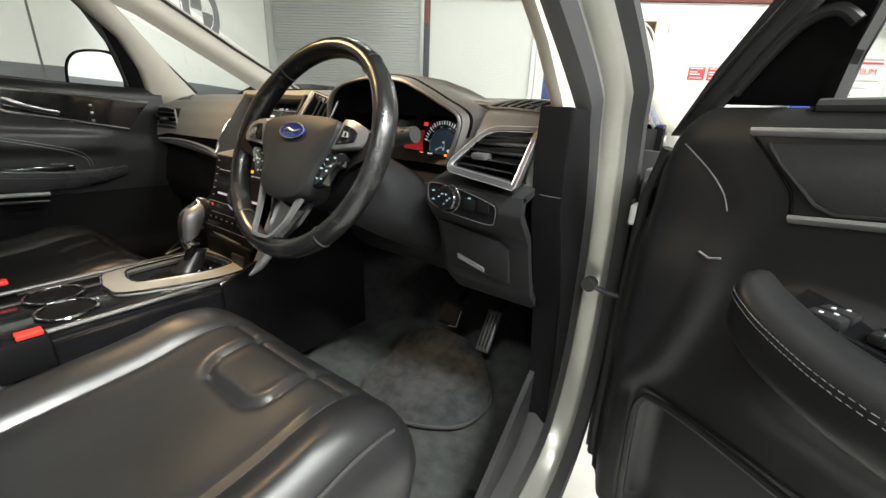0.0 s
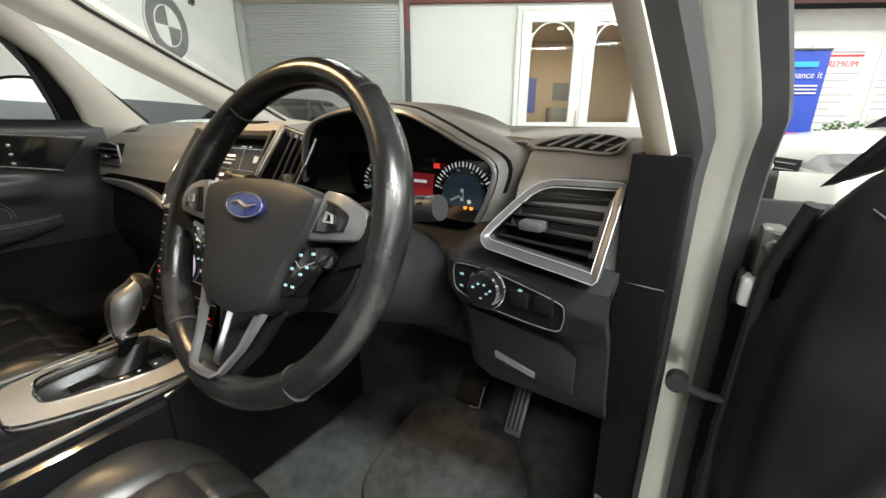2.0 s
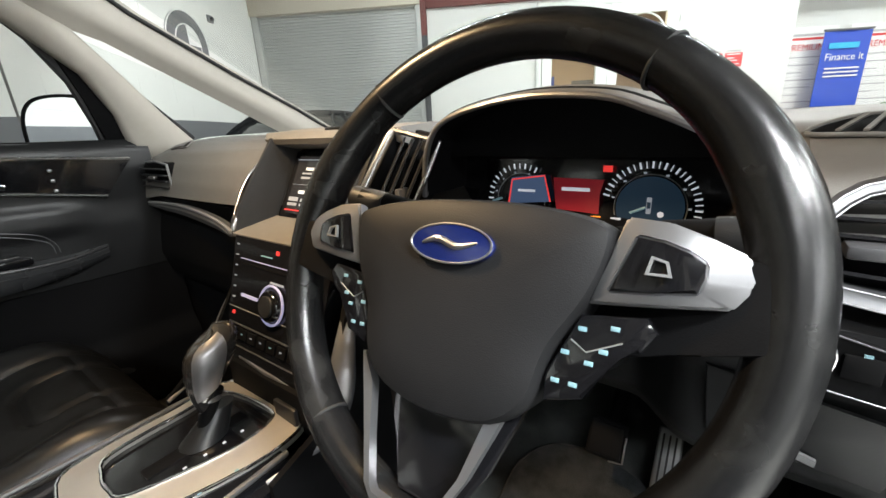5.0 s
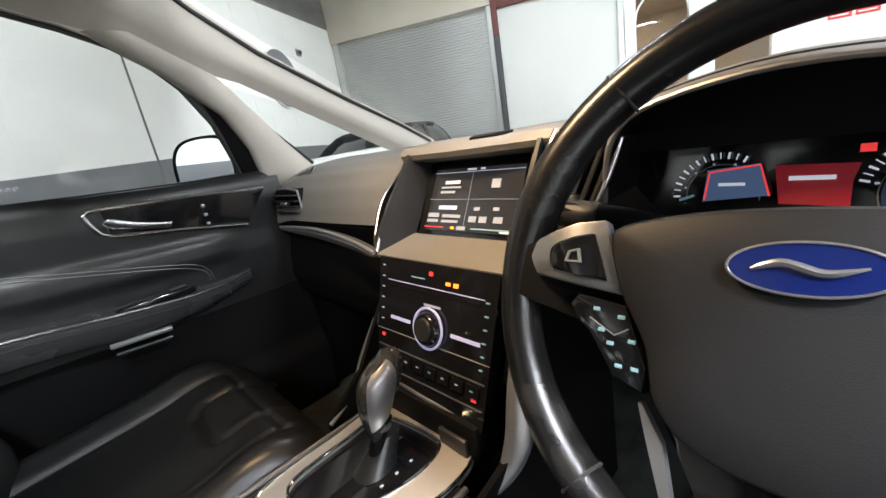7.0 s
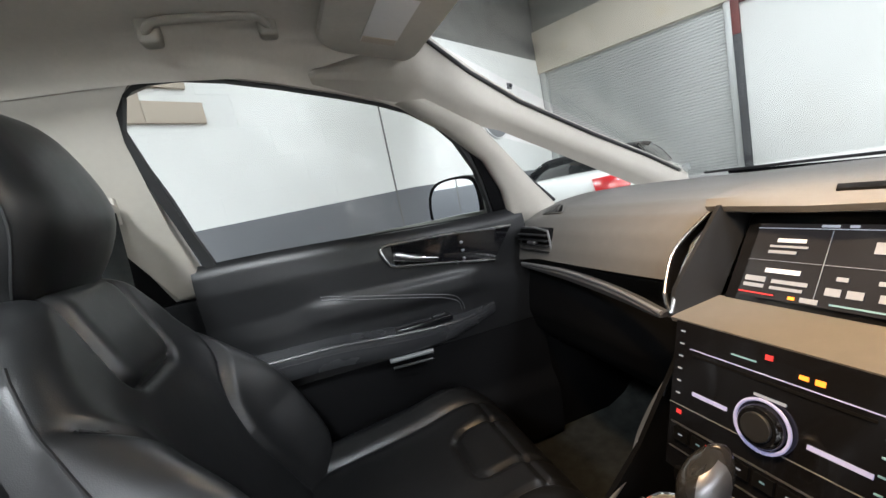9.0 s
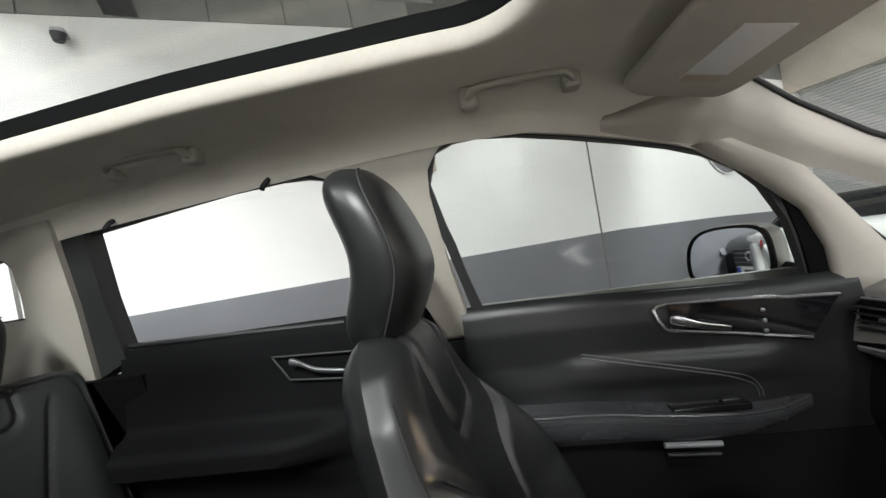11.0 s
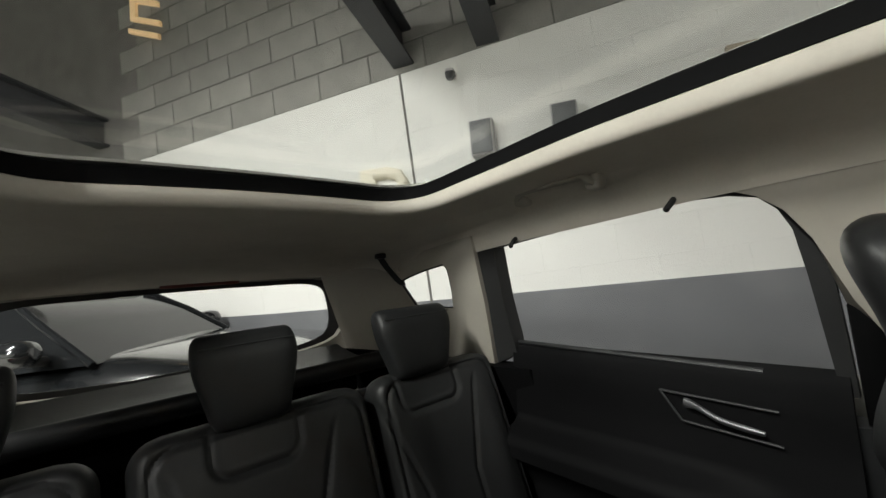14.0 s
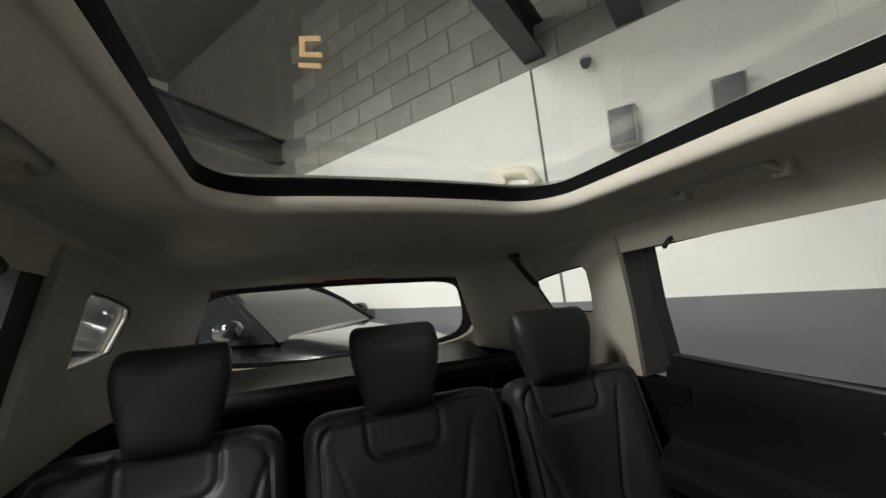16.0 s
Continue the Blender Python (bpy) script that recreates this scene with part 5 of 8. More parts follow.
    # padded armrest: a blunt nose, flat top and a stitched outer edge
    line = curve_pts([V(0.675, 0.592, 0.868), V(0.655, 0.575, 0.862), V(0.640, 0.53, 0.842), V(0.628, 0.45, 0.822), V(0.622, 0.30, 0.812), V(0.622, 0.10, 0.812), V(0.628, -0.14, 0.815)], 5)
    rings = []
    for i, p in enumerate(line):
        g = smooth(-1, 6, i)
        w, h = 0.030 * g + 0.004, 0.032 * g + 0.004
        rings.append([p + V(w * math.copysign(abs(math.cos(t)) ** 0.7, math.cos(t)), 0, h * math.copysign(abs(math.sin(t)) ** 0.7, math.sin(t))) for t in (2 * math.pi * j / 18 for j in range(18))])
    part("armrest", loft(rings), leather, door, "padded leather armrest with pale stitching")
    for off in (0.0, 0.006):
        path = [p + V(-0.031 * smooth(-1, 6, i) - 0.003, 0, 0.012 * smooth(-1, 6, i) + off) for i, p in enumerate(line)]
        for i in range(0, len(path) - 1):
            for k in (0.05, 0.38, 0.71):
                part("stitch", tube([path[i].lerp(path[i + 1], k), path[i].lerp(path[i + 1], k + 0.2)], 0.0005, 5), stitch, door)
    block = part("switch_block", prism([(0.652, 0.545, 0.862), (0.652, 0.40, 0.842), (0.700, 0.40, 0.848), (0.700, 0.55, 0.872)], (0, 0, 0.010), 0.003), piano, door)
    for k in range(4):
        y, x = 0.515 - 0.045 * (k // 2), 0.664 + 0.022 * (k % 2)
        part("window_switch", box((x - 0.008, y - 0.014, 0.865), (x + 0.008, y + 0.014, 0.874 + 0.002), 0.003), plastic, block)
        for dx, dy in ((-0.004, 0.004), (0.004, -0.004)):
            part("legend", box((x + dx - 0.0015, y + dy - 0.0015, 0.8755), (x + dx + 0.0015, y + dy + 0.0015, 0.8768)), glow_white, block)
    lip = [(0.684, 0.43), (0.690, 0.487), (0.696, 0.60), (0.690, 0.636), (0.672, 0.65), (0.60, 0.655), (0.45, 0.645), (0.30, 0.63)]
    part("pocket_lip", tube(curve_pts([(px(0.72, 0.6) - 0.004, y, z) for y, z in lip], 4), 0.006, 8), plastic, door)
    return door


front_door(-1, None, "closed front door, black panel with silver handle strips")
driver_door()
rear_door(-1, "closed rear door, black panel with silver pull handle")
rear_door(1, "closed rear door on the driver side, black panel")

# hinges and check strap on the door post
for z in (0.935, 0.585):
    hinge = part("hinge", box((0.800, 0.795, z - 0.03), (0.825, 0.835, z + 0.03), 0.006), body_paint, post_body, "painted steel door hinge")
    part("knuckle", tube([(0.818, 0.80, z - 0.026), (0.818, 0.80, z + 0.026)], 0.010, 12), cable_white, hinge)
    part("bolt", disc((0.812, 0.795, z + 0.012), 0.007, (0, -1, 0), 0.008, 8), cable_white, hinge)
    part("bolt", disc((0.812, 0.795, z - 0.014), 0.007, (0, -1, 0), 0.008, 8), cable_white, hinge)
bracket = thing("door_connector", None, "white plastic cable connector between post and door", "connector")
part("boot", box((0.792, 0.785, 0.872), (0.818, 0.815, 0.908), 0.006, 3), upvc, bracket)
part("collar", box((0.788, 0.80, 0.868), (0.796, 0.82, 0.912), 0.003), rubber, bracket)
strap = thing("check_strap", None, "dark steel door check strap with a rubber boss", "door check")
part("boss", disc((0.752, 0.785, 0.757), 0.013, (0, -1, 0), 0.018, 14), rubber, strap)
part("strap_bar", tube([(0.752, 0.772, 0.757), (0.785, 0.775, 0.750), (0.82, 0.79, 0.742)], 0.005, 8), steel_dark, strap)

# exterior mirrors
def wing_mirror(s, m=None):
    mir = thing("wing_mirror", m, "champagne wing mirror with black surround", "mirror")
    c = V(0, 0, 0)
    prof = [(-0.105, -0.055), (-0.10, 0.02), (-0.06, 0.062), (0.02, 0.07), (0.085, 0.055), (0.10, 0.0), (0.09, -0.055), (0.03, -0.072), (-0.06, -0.072)]
    loop = [(p.x * 1.15, p.y * 1.15) for p in curve_pts([(a, b, 0) for a, b in prof], 4, True)]
    rings = [[c + V(s * -a * k, d, b * k) for a, b in loop] for k, d in ((0.97, -0.01), (1.0, 0.0), (1.02, 0.02), (0.98, 0.06), (0.8, 0.10), (0.4, 0.125))]
    part("housing", loft(rings), body_paint, mir)
    part("surround", frame_bar([c + V(s * -a * 1.0, -0.012, b * 1.0) for a, b in loop], [c + V(s * -a * 0.9, -0.012, b * 0.9) for a, b in loop], (0, 0.01, 0)), plastic_dark, mir)
    part("mirror_face", prism([c + V(s * -a * 0.92, -0.011, b * 0.92) for a, b in loop], (0, 0.003, 0)), mirror_glass, mir)
    part("foot", tube([c + V(-s * 0.08, 0.03, -0.05), c + V(-s * 0.16, 0.01, -0.06), c + V(-s * 0.25, 0.0, -0.03)], [0.03, 0.026, 0.035], 10, flat=0.6), plastic_dark, mir)
    return mir


wing_mirror(-1, pose(-1.0, 0.595, 1.117, 0, 0, 30))

# ---- dashboard ----
dash = thing("dashboard", None, "soft grey dashboard with silver trim and black lower half", "dashboard")
PROFILE = [(1.30, 1.025), (1.10, 1.058), (0.92, 1.068), (0.80, 1.066), (0.73, 1.056), (0.690, 1.038), (0.664, 1.008), (0.650, 0.97), (0.644, 0.938)]


def dash_top(u, v):
    x = -0.725 + 1.45 * u
    k = v * (len(PROFILE) - 1)
    y, z = piecewise([(i, p) for i, p in enumerate(PROFILE)], k)
    z += 0.006 * bump(x, 0.02, 0.26) * smooth(1.25, 0.85, y)
    well = smooth(-0.17, -0.12, x) * smooth(0.565, 0.53, x)
    y += 0.13 * well * smooth(4.2, 5.2, k)
    z -= 0.03 * smooth(0.60, 0.72, abs(x)) * smooth(0.9, 0.7, y) * 0.4
    return V(x, y, z)


part("upper_pad", sheet(dash_top, 90, 40, -0.01), dash_skin, dash, "grey soft-grained upper dash pad")
part("end_cap", prism([V(0.681, y, z) for y, z in ((0.640, 1.050), (0.638, 0.97), (0.648, 0.90), (0.672, 0.83), (0.70, 0.74), (0.722, 0.60), (0.715, 0.47), (0.79, 0.47), (0.79, 1.046))], (0.048, 0, 0), 0.004), plastic_dark, dash, "black end cap of the dashboard")
# lower body, passenger side: bulging glovebox under a silver strip
LOW = [(0.648, 0.932), (0.655, 0.915), (0.668, 0.885), (0.655, 0.84), (0.645, 0.78), (0.66, 0.72), (0.72, 0.66), (0.86, 0.62)]


def dash_low(u, v, x0, x1):
    x = x0 + (x1 - x0) * u
    y, z = piecewise([(i, p) for i, p in enumerate(LOW)], v * (len(LOW) - 1))
    return V(x, y, z)


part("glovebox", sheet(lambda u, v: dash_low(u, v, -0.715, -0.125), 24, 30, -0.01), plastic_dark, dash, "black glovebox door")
STRIP = curve_pts([(-0.700, 0.650, 0.914), (-0.600, 0.646, 0.919), (-0.480, 0.638, 0.922), (-0.355, 0.625, 0.919), (-0.250, 0.607, 0.915), (-0.165, 0.586, 0.910)], 6)
band = []
for k, p in enumerate(STRIP):
    h = 0.004 + 0.019 * math.sin(math.pi * (k + 0.5) / len(STRIP)) ** 0.7
    band.append([p + V(0, 0.010, 0.002), p + V(0, -0.002, 0.0), p + V(0, -0.008, -h * 0.35), p + V(0, -0.006, -h * 0.8), p + V(0, 0.004, -h), p + V(0, 0.012, -h)])
part("trim_strip", loft(band), strip_satin, dash, "dark satin trim strip")
part("strip_line", tube([p + V(0, -0.004, 0.002) for p in STRIP], 0.0034, 8), edge_bright, dash, "bright line along the trim strip")


def slats(parent, a, b, c, d, n, depth, mat, thick=0.004):
    """Louvres between the edges a-b (first) and d-c (last), each tilted a little."""
    a, b, c, d = (Vector(p) for p in (a, b, c, d))
    nrm = (b - a).cross(d - a).normalized()
    for k in range(n):
        t = (k + 0.5) / n
        p, q = a.lerp(d, t), b.lerp(c, t)
        down = (d - a).normalized()
        part("louvre", prism([p - nrm * depth * 0.5, q - nrm * depth * 0.5, q + nrm * depth * 0.5 + down * 0.004, p + nrm * depth * 0.5 + down * 0.004], down * thick), mat, parent)


def outer_vent(s):
    """The big silver-framed vent at the end of the dash."""
    outline = [(0.556, 0.948), (0.548, 0.9535), (0.5455, 0.960), (0.5485, 0.968), (0.558, 0.981), (0.570, 0.996), (0.581, 1.008), (0.592, 1.016), (0.606, 1.0205), (0.625, 1.0215), (0.650, 1.022), (0.673, 1.0225), (0.678, 1.0195), (0.6775, 0.995), (0.676, 0.965), (0.6745, 0.940), (0.6705, 0.9355), (0.640, 0.939), (0.600, 0.943), (0.575, 0.946)]

    def ring(inset, back):
        out, n = [], len(outline)
        for k in range(n):
            (ax, az), (bx, bz) = outline[k - 1], outline[(k + 1) % n]
            d = V(bx - ax, bz - az, 0).normalized()
            x, z = outline[k][0] + d.y * inset, outline[k][1] - d.x * inset
            out.append(V(s * x, 0.598 + (z - 0.938) * 0.72 + back, z))
        return out
    vent = part("side_vent", prism(ring(0.004, 0.046), (0, 0.01, 0)), plastic_dark, dash, "black side air vent")
    part("surround", loft([ring(0.0, 0.012), ring(0.0, 0.001), ring(0.0015, -0.002), ring(0.006, -0.001), ring(0.0085, 0.002), ring(0.009, 0.012)], caps=False), vent_satin, vent, "satin grey vent frame")
    for inset, back, r in ((0.0008, -0.0012, 0.0007), (0.0085, 0.0014, 0.0006)):
        edge = ring(inset, back)
        part("bright_edge", tube(edge + edge[:1], r, 6), edge_bright, vent)
    part("throat", loft([ring(0.009, 0.010), ring(0.007, 0.046)], caps=False), plastic_dark, vent)
    slats(vent, (s * 0.585, 0.662, 1.004), (s * 0.664, 0.672, 1.004), (s * 0.657, 0.624, 0.945), (s * 0.560, 0.625, 0.952), 5, 0.026, piano, 0.0028)
    part("tab", box((s * 0.598 - 0.013, 0.618, 0.970), (s * 0.598 + 0.013, 0.64, 0.980), 0.003), strip_satin, vent)
    return vent


outer_vent(1)
# the passenger vent is a low box facing inwards
pv = part("passenger_vent", box((-0.70, 0.652, 0.945), (-0.545, 0.72, 1.016), 0.012, 3), plastic_dark, dash, "black passenger side air vent")
for k in range(4):
    part("louvre", box((-0.69, 0.640, 0.958 + 0.014 * k), (-0.552, 0.662, 0.961 + 0.014 * k), 0.001), plastic, pv)
part("edge_strip", tube([(-0.548, 0.652, 0.95), (-0.545, 0.650, 0.98), (-0.552, 0.652, 1.012), (-0.62, 0.656, 1.018), (-0.69, 0.66, 1.016)], 0.003, 8), badge_grey, pv)
part("tab", box((-0.635, 0.635, 0.978), (-0.600, 0.650, 0.986), 0.003), silver, pv)

# demister grilles set into the top, one each end
def pad_z(x, y):
    """Height of the dash top at a plan point ahead of its rear lip."""
    k = piecewise([(-p[0], i) for i, p in enumerate(PROFILE)], -y)
    return dash_top((x + 0.725) / 1.45, k / (len(PROFILE) - 1)).z


for s in (-1, 1):
    base = [(0.560, 0.706), (0.60, 0.703), (0.648, 0.706), (0.657, 0.722), (0.655, 0.752), (0.622, 0.752), (0.588, 0.732)]
    rim = [V(s * x, y, pad_z(s * x, y) + 0.0030) for x, y in base]
    g = part("demister_grille", prism(rim if s < 0 else rim[::-1], (0, 0, 0.0008)), plastic_dark, dash, "black demister grille")
    part("grille_rim", tube(curve_pts(rim, 3, True) + [curve_pts(rim, 3, True)[0]], 0.0020, 8), dash_skin, g)
    for k in range(5):
        x = 0.578 + 0.016 * k
        top = min(0.750, 0.732 + 0.02 * k)
        q = [V(s * a, y, pad_z(s * a, y) + 0.0042) for a, y in ((x, 0.706), (x + 0.0035, 0.706), (x + 0.0225, top), (x + 0.019, top)) if True]
        part("fin", prism(q if s < 0 else q[::-1], (0, 0, 0.0016)), dash_skin, g)

# driver's lower dash: switch panel, fuse cover, end panel
def dash_low_driver(u, v):
    x = 0.135 + 0.55 * u
    pts = [(0.70, 0.955), (0.640, 0.935), (0.606, 0.925), (0.604, 0.895), (0.622, 0.872), (0.640, 0.85), (0.655, 0.80), (0.675, 0.745), (0.72, 0.70), (0.88, 0.66)]
    y, z = piecewise([(i, p) for i, p in enumerate(pts)], v * (len(pts) - 1))
    hollow = smooth(0.52, 0.44, x)
    return V(x, y + 0.09 * hollow, z - 0.02 * hollow)


part("lower_panel", sheet(dash_low_driver, 40, 40, -0.012), plastic, dash, "black driver knee panel")
part("end_panel", prism([(0.688, y, z) for y, z in ((0.648, 0.925), (0.66, 1.015), (0.72, 1.045), (0.80, 1.05), (1.0, 1.05), (1.0, 0.60), (0.80, 0.62), (0.70, 0.72), (0.690, 0.80), (0.668, 0.86))], (0.012, 0, 0), 0.004), plastic_dark, dash, "black dash end panel")
sw_ring = curve_pts([V(0.524, 0.600, 0.924), V(0.5245, 0.601, 0.904), V(0.532, 0.601, 0.896), V(0.560, 0.600, 0.888), V(0.605, 0.601, 0.882), V(0.640, 0.602, 0.880), V(0.647, 0.603, 0.886), V(0.648, 0.602, 0.905), V(0.640, 0.601, 0.912), V(0.605, 0.599, 0.922), V(0.570, 0.599, 0.929), V(0.532, 0.600, 0.930)], 4, True)
sw = part("switch_panel", prism(sw_ring, (0, -0.006, 0), 0.002), plastic_dark, dash, "gloss black light switch panel")
part("panel_line", tube([p + V(0, -0.007, 0) for p in sw_ring + sw_ring[:1]], 0.0007, 6), strip_satin, sw)
part("light_dial", disc((0.5665, 0.595, 0.909), 0.0205, (0, -1, 0.12), 0.016, 32, taper=0.94), piano, sw)
part("dial_ring", ring_bar((0.5665, 0.590, 0.9095), 0.0213, (0, -1, 0.12), 0.0014, 40, 8), chrome, sw)
for k, (dx, dz) in enumerate(((0, -0.006), (-0.010, 0.004), (-0.004, 0.009), (0.003, 0.009), (0.010, 0.004), (0.006, 0.0))):
    part("legend", box((0.5665 + dx - 0.0011, 0.5775, 0.909 + dz - 0.0008), (0.5665 + dx + 0.0011, 0.5790, 0.909 + dz + 0.0008)), glow_blue, sw)
for x, z in ((0.534, 0.918), (0.534, 0.904), (0.603, 0.915), (0.603, 0.900), (0.630, 0.902)):
    part("legend", box((x - 0.002, 0.5925, z - 0.0010), (x + 0.002, 0.5939, z + 0.0010)), glow_blue if x < 0.62 else glow_green, sw)
for x0 in (0.592, 0.618):
    part("rocker", box((x0, 0.5922, 0.896), (x0 + 0.020, 0.5948, 0.914), 0.001), plastic_dark, sw)
fuse = part("storage_lid", prism([V(0.520, 0.632, 0.862), V(0.640, 0.634, 0.845), V(0.655, 0.640, 0.832), V(0.650, 0.664, 0.765), V(0.528, 0.662, 0.775)], (0, -0.006, 0.001), 0.003), plastic, dash, "black storage lid")
part("lid_pull", prism([V(0.556, 0.644, 0.803), V(0.606, 0.650, 0.786), V(0.606, 0.652, 0.778), V(0.556, 0.646, 0.794)], (0, -0.004, 0)), badge_grey, fuse, "grey lid pull")

# instrument hood and cluster
hood = [V(0.205, 0.655, 0.985), V(0.213, 0.655, 1.045), V(0.245, 0.655, 1.078), V(0.33, 0.655, 1.094), V(0.41, 0.655, 1.090), V(0.455, 0.655, 1.075), V(0.497, 0.655, 1.056), V(0.543, 0.655, 1.032), V(0.540, 0.655, 0.997), V(0.522, 0.66, 0.962)]
hood = curve_pts(hood, 4)
hc = V(0.37, 0.70, 0.98)
rings = []
for dy, k in ((0.004, 0.984), (-0.006, 1.0), (0.004, 1.03), (0.04, 1.075), (0.11, 1.07), (0.19, 0.99)):
    rings.append([V(hc.x + (p.x - hc.x) * k, p.y + dy, hc.z + (p.z - hc.z) * k) for p in hood])
part("cluster_hood", loft(rings, closed=False), dash_skin, dash, "grey instrument hood")
part("hood_inner", loft([[V(hc.x + (p.x - hc.x) * k, p.y + dy, hc.z + (p.z - hc.z) * k) for p in hood] for dy, k in ((0.088, 0.975), (0.03, 0.978), (0.0, 0.982))], closed=False), plastic_dark, dash, "matt black sheet inside the instrument hood")
part("hood_lip", tube([V(hc.x + (p.x - hc.x) * 0.978, p.y - 0.009, hc.z + (p.z - hc.z) * 0.978) for p in hood], 0.0032, 8), silver, dash, "silver line along the instrument hood")
part("hood_band", loft([[V(hc.x + (p.x - hc.x) * k, p.y + dy, hc.z + (p.z - hc.z) * k) for k, dy in ((0.99, -0.006), (1.045, 0.01), (1.05, 0.012), (0.99, -0.004))] for p in hood[:-4]]), plastic_dark, dash)
# sheet added to hide the dash edge and keep the hood's depth black
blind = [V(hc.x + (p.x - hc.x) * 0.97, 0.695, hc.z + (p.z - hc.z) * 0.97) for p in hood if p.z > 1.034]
part("hood_blind", prism([V(blind[0].x, 0.695, 1.030)] + blind + [V(blind[-1].x, 0.695, 1.030)], (0, 0.02, 0)), plastic_dark, dash, "matt black sheet inside the instrument hood")
clu = part("instrument_display", prism([V(p.x, 0.742, p.z) for p in hood] + [V(0.50, 0.722, 0.94), V(0.25, 0.722, 0.94)], (0, 0.01, 0)), piano, dash, "black instrument display with lit dials")


def dial(cx, cz, r, a0, a1, n, mat):
    dd = part("dial", ring_bar((cx, 0.735, cz), r * 0.72, (0, -1, 0.1), 0.0006, 40, 6), badge_grey, clu)
    for k in range(n):
        a = radians(a0 + (a1 - a0) * k / (n - 1))
        p, q = V(cx + r * math.cos(a), 0.734, cz + r * math.sin(a)), V(cx + r * 0.86 * math.cos(a), 0.734, cz + r * 0.86 * math.sin(a))
        part("tick", tube([p, q], 0.0006 if k % 2 else 0.0011, 5), mat, dd)
    return dd


dial(0.297, 0.972, 0.046, 62, 200, 15, glow_white)
dial(0.448, 0.972, 0.050, 165, -30, 27, glow_white)
part("info_field", prism([V(0.285, 0.733, 1.000), V(0.330, 0.733, 1.005), V(0.338, 0.733, 0.972), V(0.280, 0.733, 0.966)], (0, -0.001, 0)), screen_navy, clu)
part("info_outline", tube([V(0.282, 0.731, 0.968), V(0.287, 0.731, 0.998), V(0.330, 0.731, 1.004), V(0.338, 0.731, 0.972)], 0.0011, 5), glow_red, clu)
part("warn_field", prism([V(0.341, 0.7335, 1.002), V(0.400, 0.7335, 1.001), V(0.396, 0.7335, 0.985), V(0.396, 0.7335, 0.958), V(0.346, 0.7335, 0.958)], (0, -0.001, 0)), screen_red, clu)
part("info_bar", box((0.352, 0.7305, 0.987), (0.385, 0.732, 0.991)), glow_white, clu)
part("info_bar", box((0.295, 0.7305, 0.983), (0.318, 0.732, 0.986)), glow_white, clu)
part("red_lamp", box((0.398, 0.7325, 1.010), (0.408, 0.734, 1.017)), glow_red, clu)
for k, mt in enumerate((glow_red, glow_white, glow_white, glow_green, glow_amber, glow_white)):
    part("tell_tale", box((0.300 + 0.022 * k, 0.7305, 0.954 - 0.002 * (k % 2)), (0.311 + 0.022 * k, 0.732, 0.959)), mt, clu)
for dx, mt in ((0.0, glow_amber), (0.02, glow_amber)):
    part("tell_tale", box((0.452 + dx * 0.5, 0.7305, 0.955), (0.457 + dx * 0.5, 0.732, 0.959)), mt, clu)
part("dial_face", disc((0.448, 0.7345, 0.972), 0.034, (0, -1, 0.1), 0.001, 36), cluster_blue, clu, "dim blue dial face")
part("car_icon", box((0.4455, 0.7315, 0.966), (0.4505, 0.7328, 0.984), 0.0006), screen_grey, clu)
part("icon_roof", box((0.4462, 0.7308, 0.972), (0.4498, 0.7316, 0.979)), cluster_blue, clu)
part("brake_lamp", disc((0.460, 0.7325, 0.966), 0.0032, (0, -1, 0), 0.0006, 16), glow_white, clu)
for k in range(7):
    a = radians(165 - 195 * k / 6)
    part("number_bar", box((0.448 + 0.0385 * math.cos(a) - 0.0016, 0.7325, 0.972 + 0.0385 * math.sin(a) - 0.0010), (0.448 + 0.0385 * math.cos(a) + 0.0016, 0.7333, 0.972 + 0.0385 * math.sin(a) + 0.0010)), screen_grey, clu)
for k in range(5):
    a = radians(70 + 125 * k / 4)
    part("number_bar", box((0.297 + 0.035 * math.cos(a) - 0.001, 0.7325, 0.972 + 0.035 * math.sin(a) - 0.001), (0.297 + 0.035 * math.cos(a) + 0.001, 0.7333, 0.972 + 0.035 * math.sin(a) + 0.001)), screen_grey, clu)
part("needle", tube([V(0.430, 0.731, 0.966), V(0.445, 0.731, 0.973)], 0.0016, 6), glow_blue, clu)
part("needle", tube([V(0.258, 0.731, 0.968), V(0.272, 0.731, 0.973)], 0.0016, 6), glow_blue, clu)

# centre stack: hood, screen, slanted vents, audio panel
stack = thing("centre_stack", None, "centre stack with lit touch screen and audio panel", "console")
part("top_pad", loft([[V(x, y, z) for y, z in ((0.642 + 0.012 * abs(x) / 0.1, 1.052), (0.638 + 0.012 * abs(x) / 0.1, 1.060), (0.66, 1.070), (0.73, 1.075), (0.86, 1.073), (0.86, 1.04), (0.69, 1.042))] for x in (-0.135, -0.09, -0.045, 0, 0.045, 0.09, 0.135, 0.165)]), dash_skin, stack, "soft grey pad over the screen")
part("speaker_slot", prism([V(0.012, 0.664, 1.0700), V(0.062, 0.664, 1.0700), V(0.072, 0.686, 1.0722), V(0.002, 0.686, 1.0722)], (0, 0, 0.0035), 0.001), plastic_dark, stack)
# recess cheeks
for s, xt, xb in ((-1, -0.108, -0.136), (1, 0.130, 0.122)):
    part("cheek", prism([V(xt, 0.650, 1.062), V(xt * 0.9, 0.70, 1.05), V(xb * 0.85, 0.640, 0.93), V(xb, 0.570, 0.915), V(xb, 0.585, 0.955)], (s * 0.006, 0, 0)), plastic, stack)
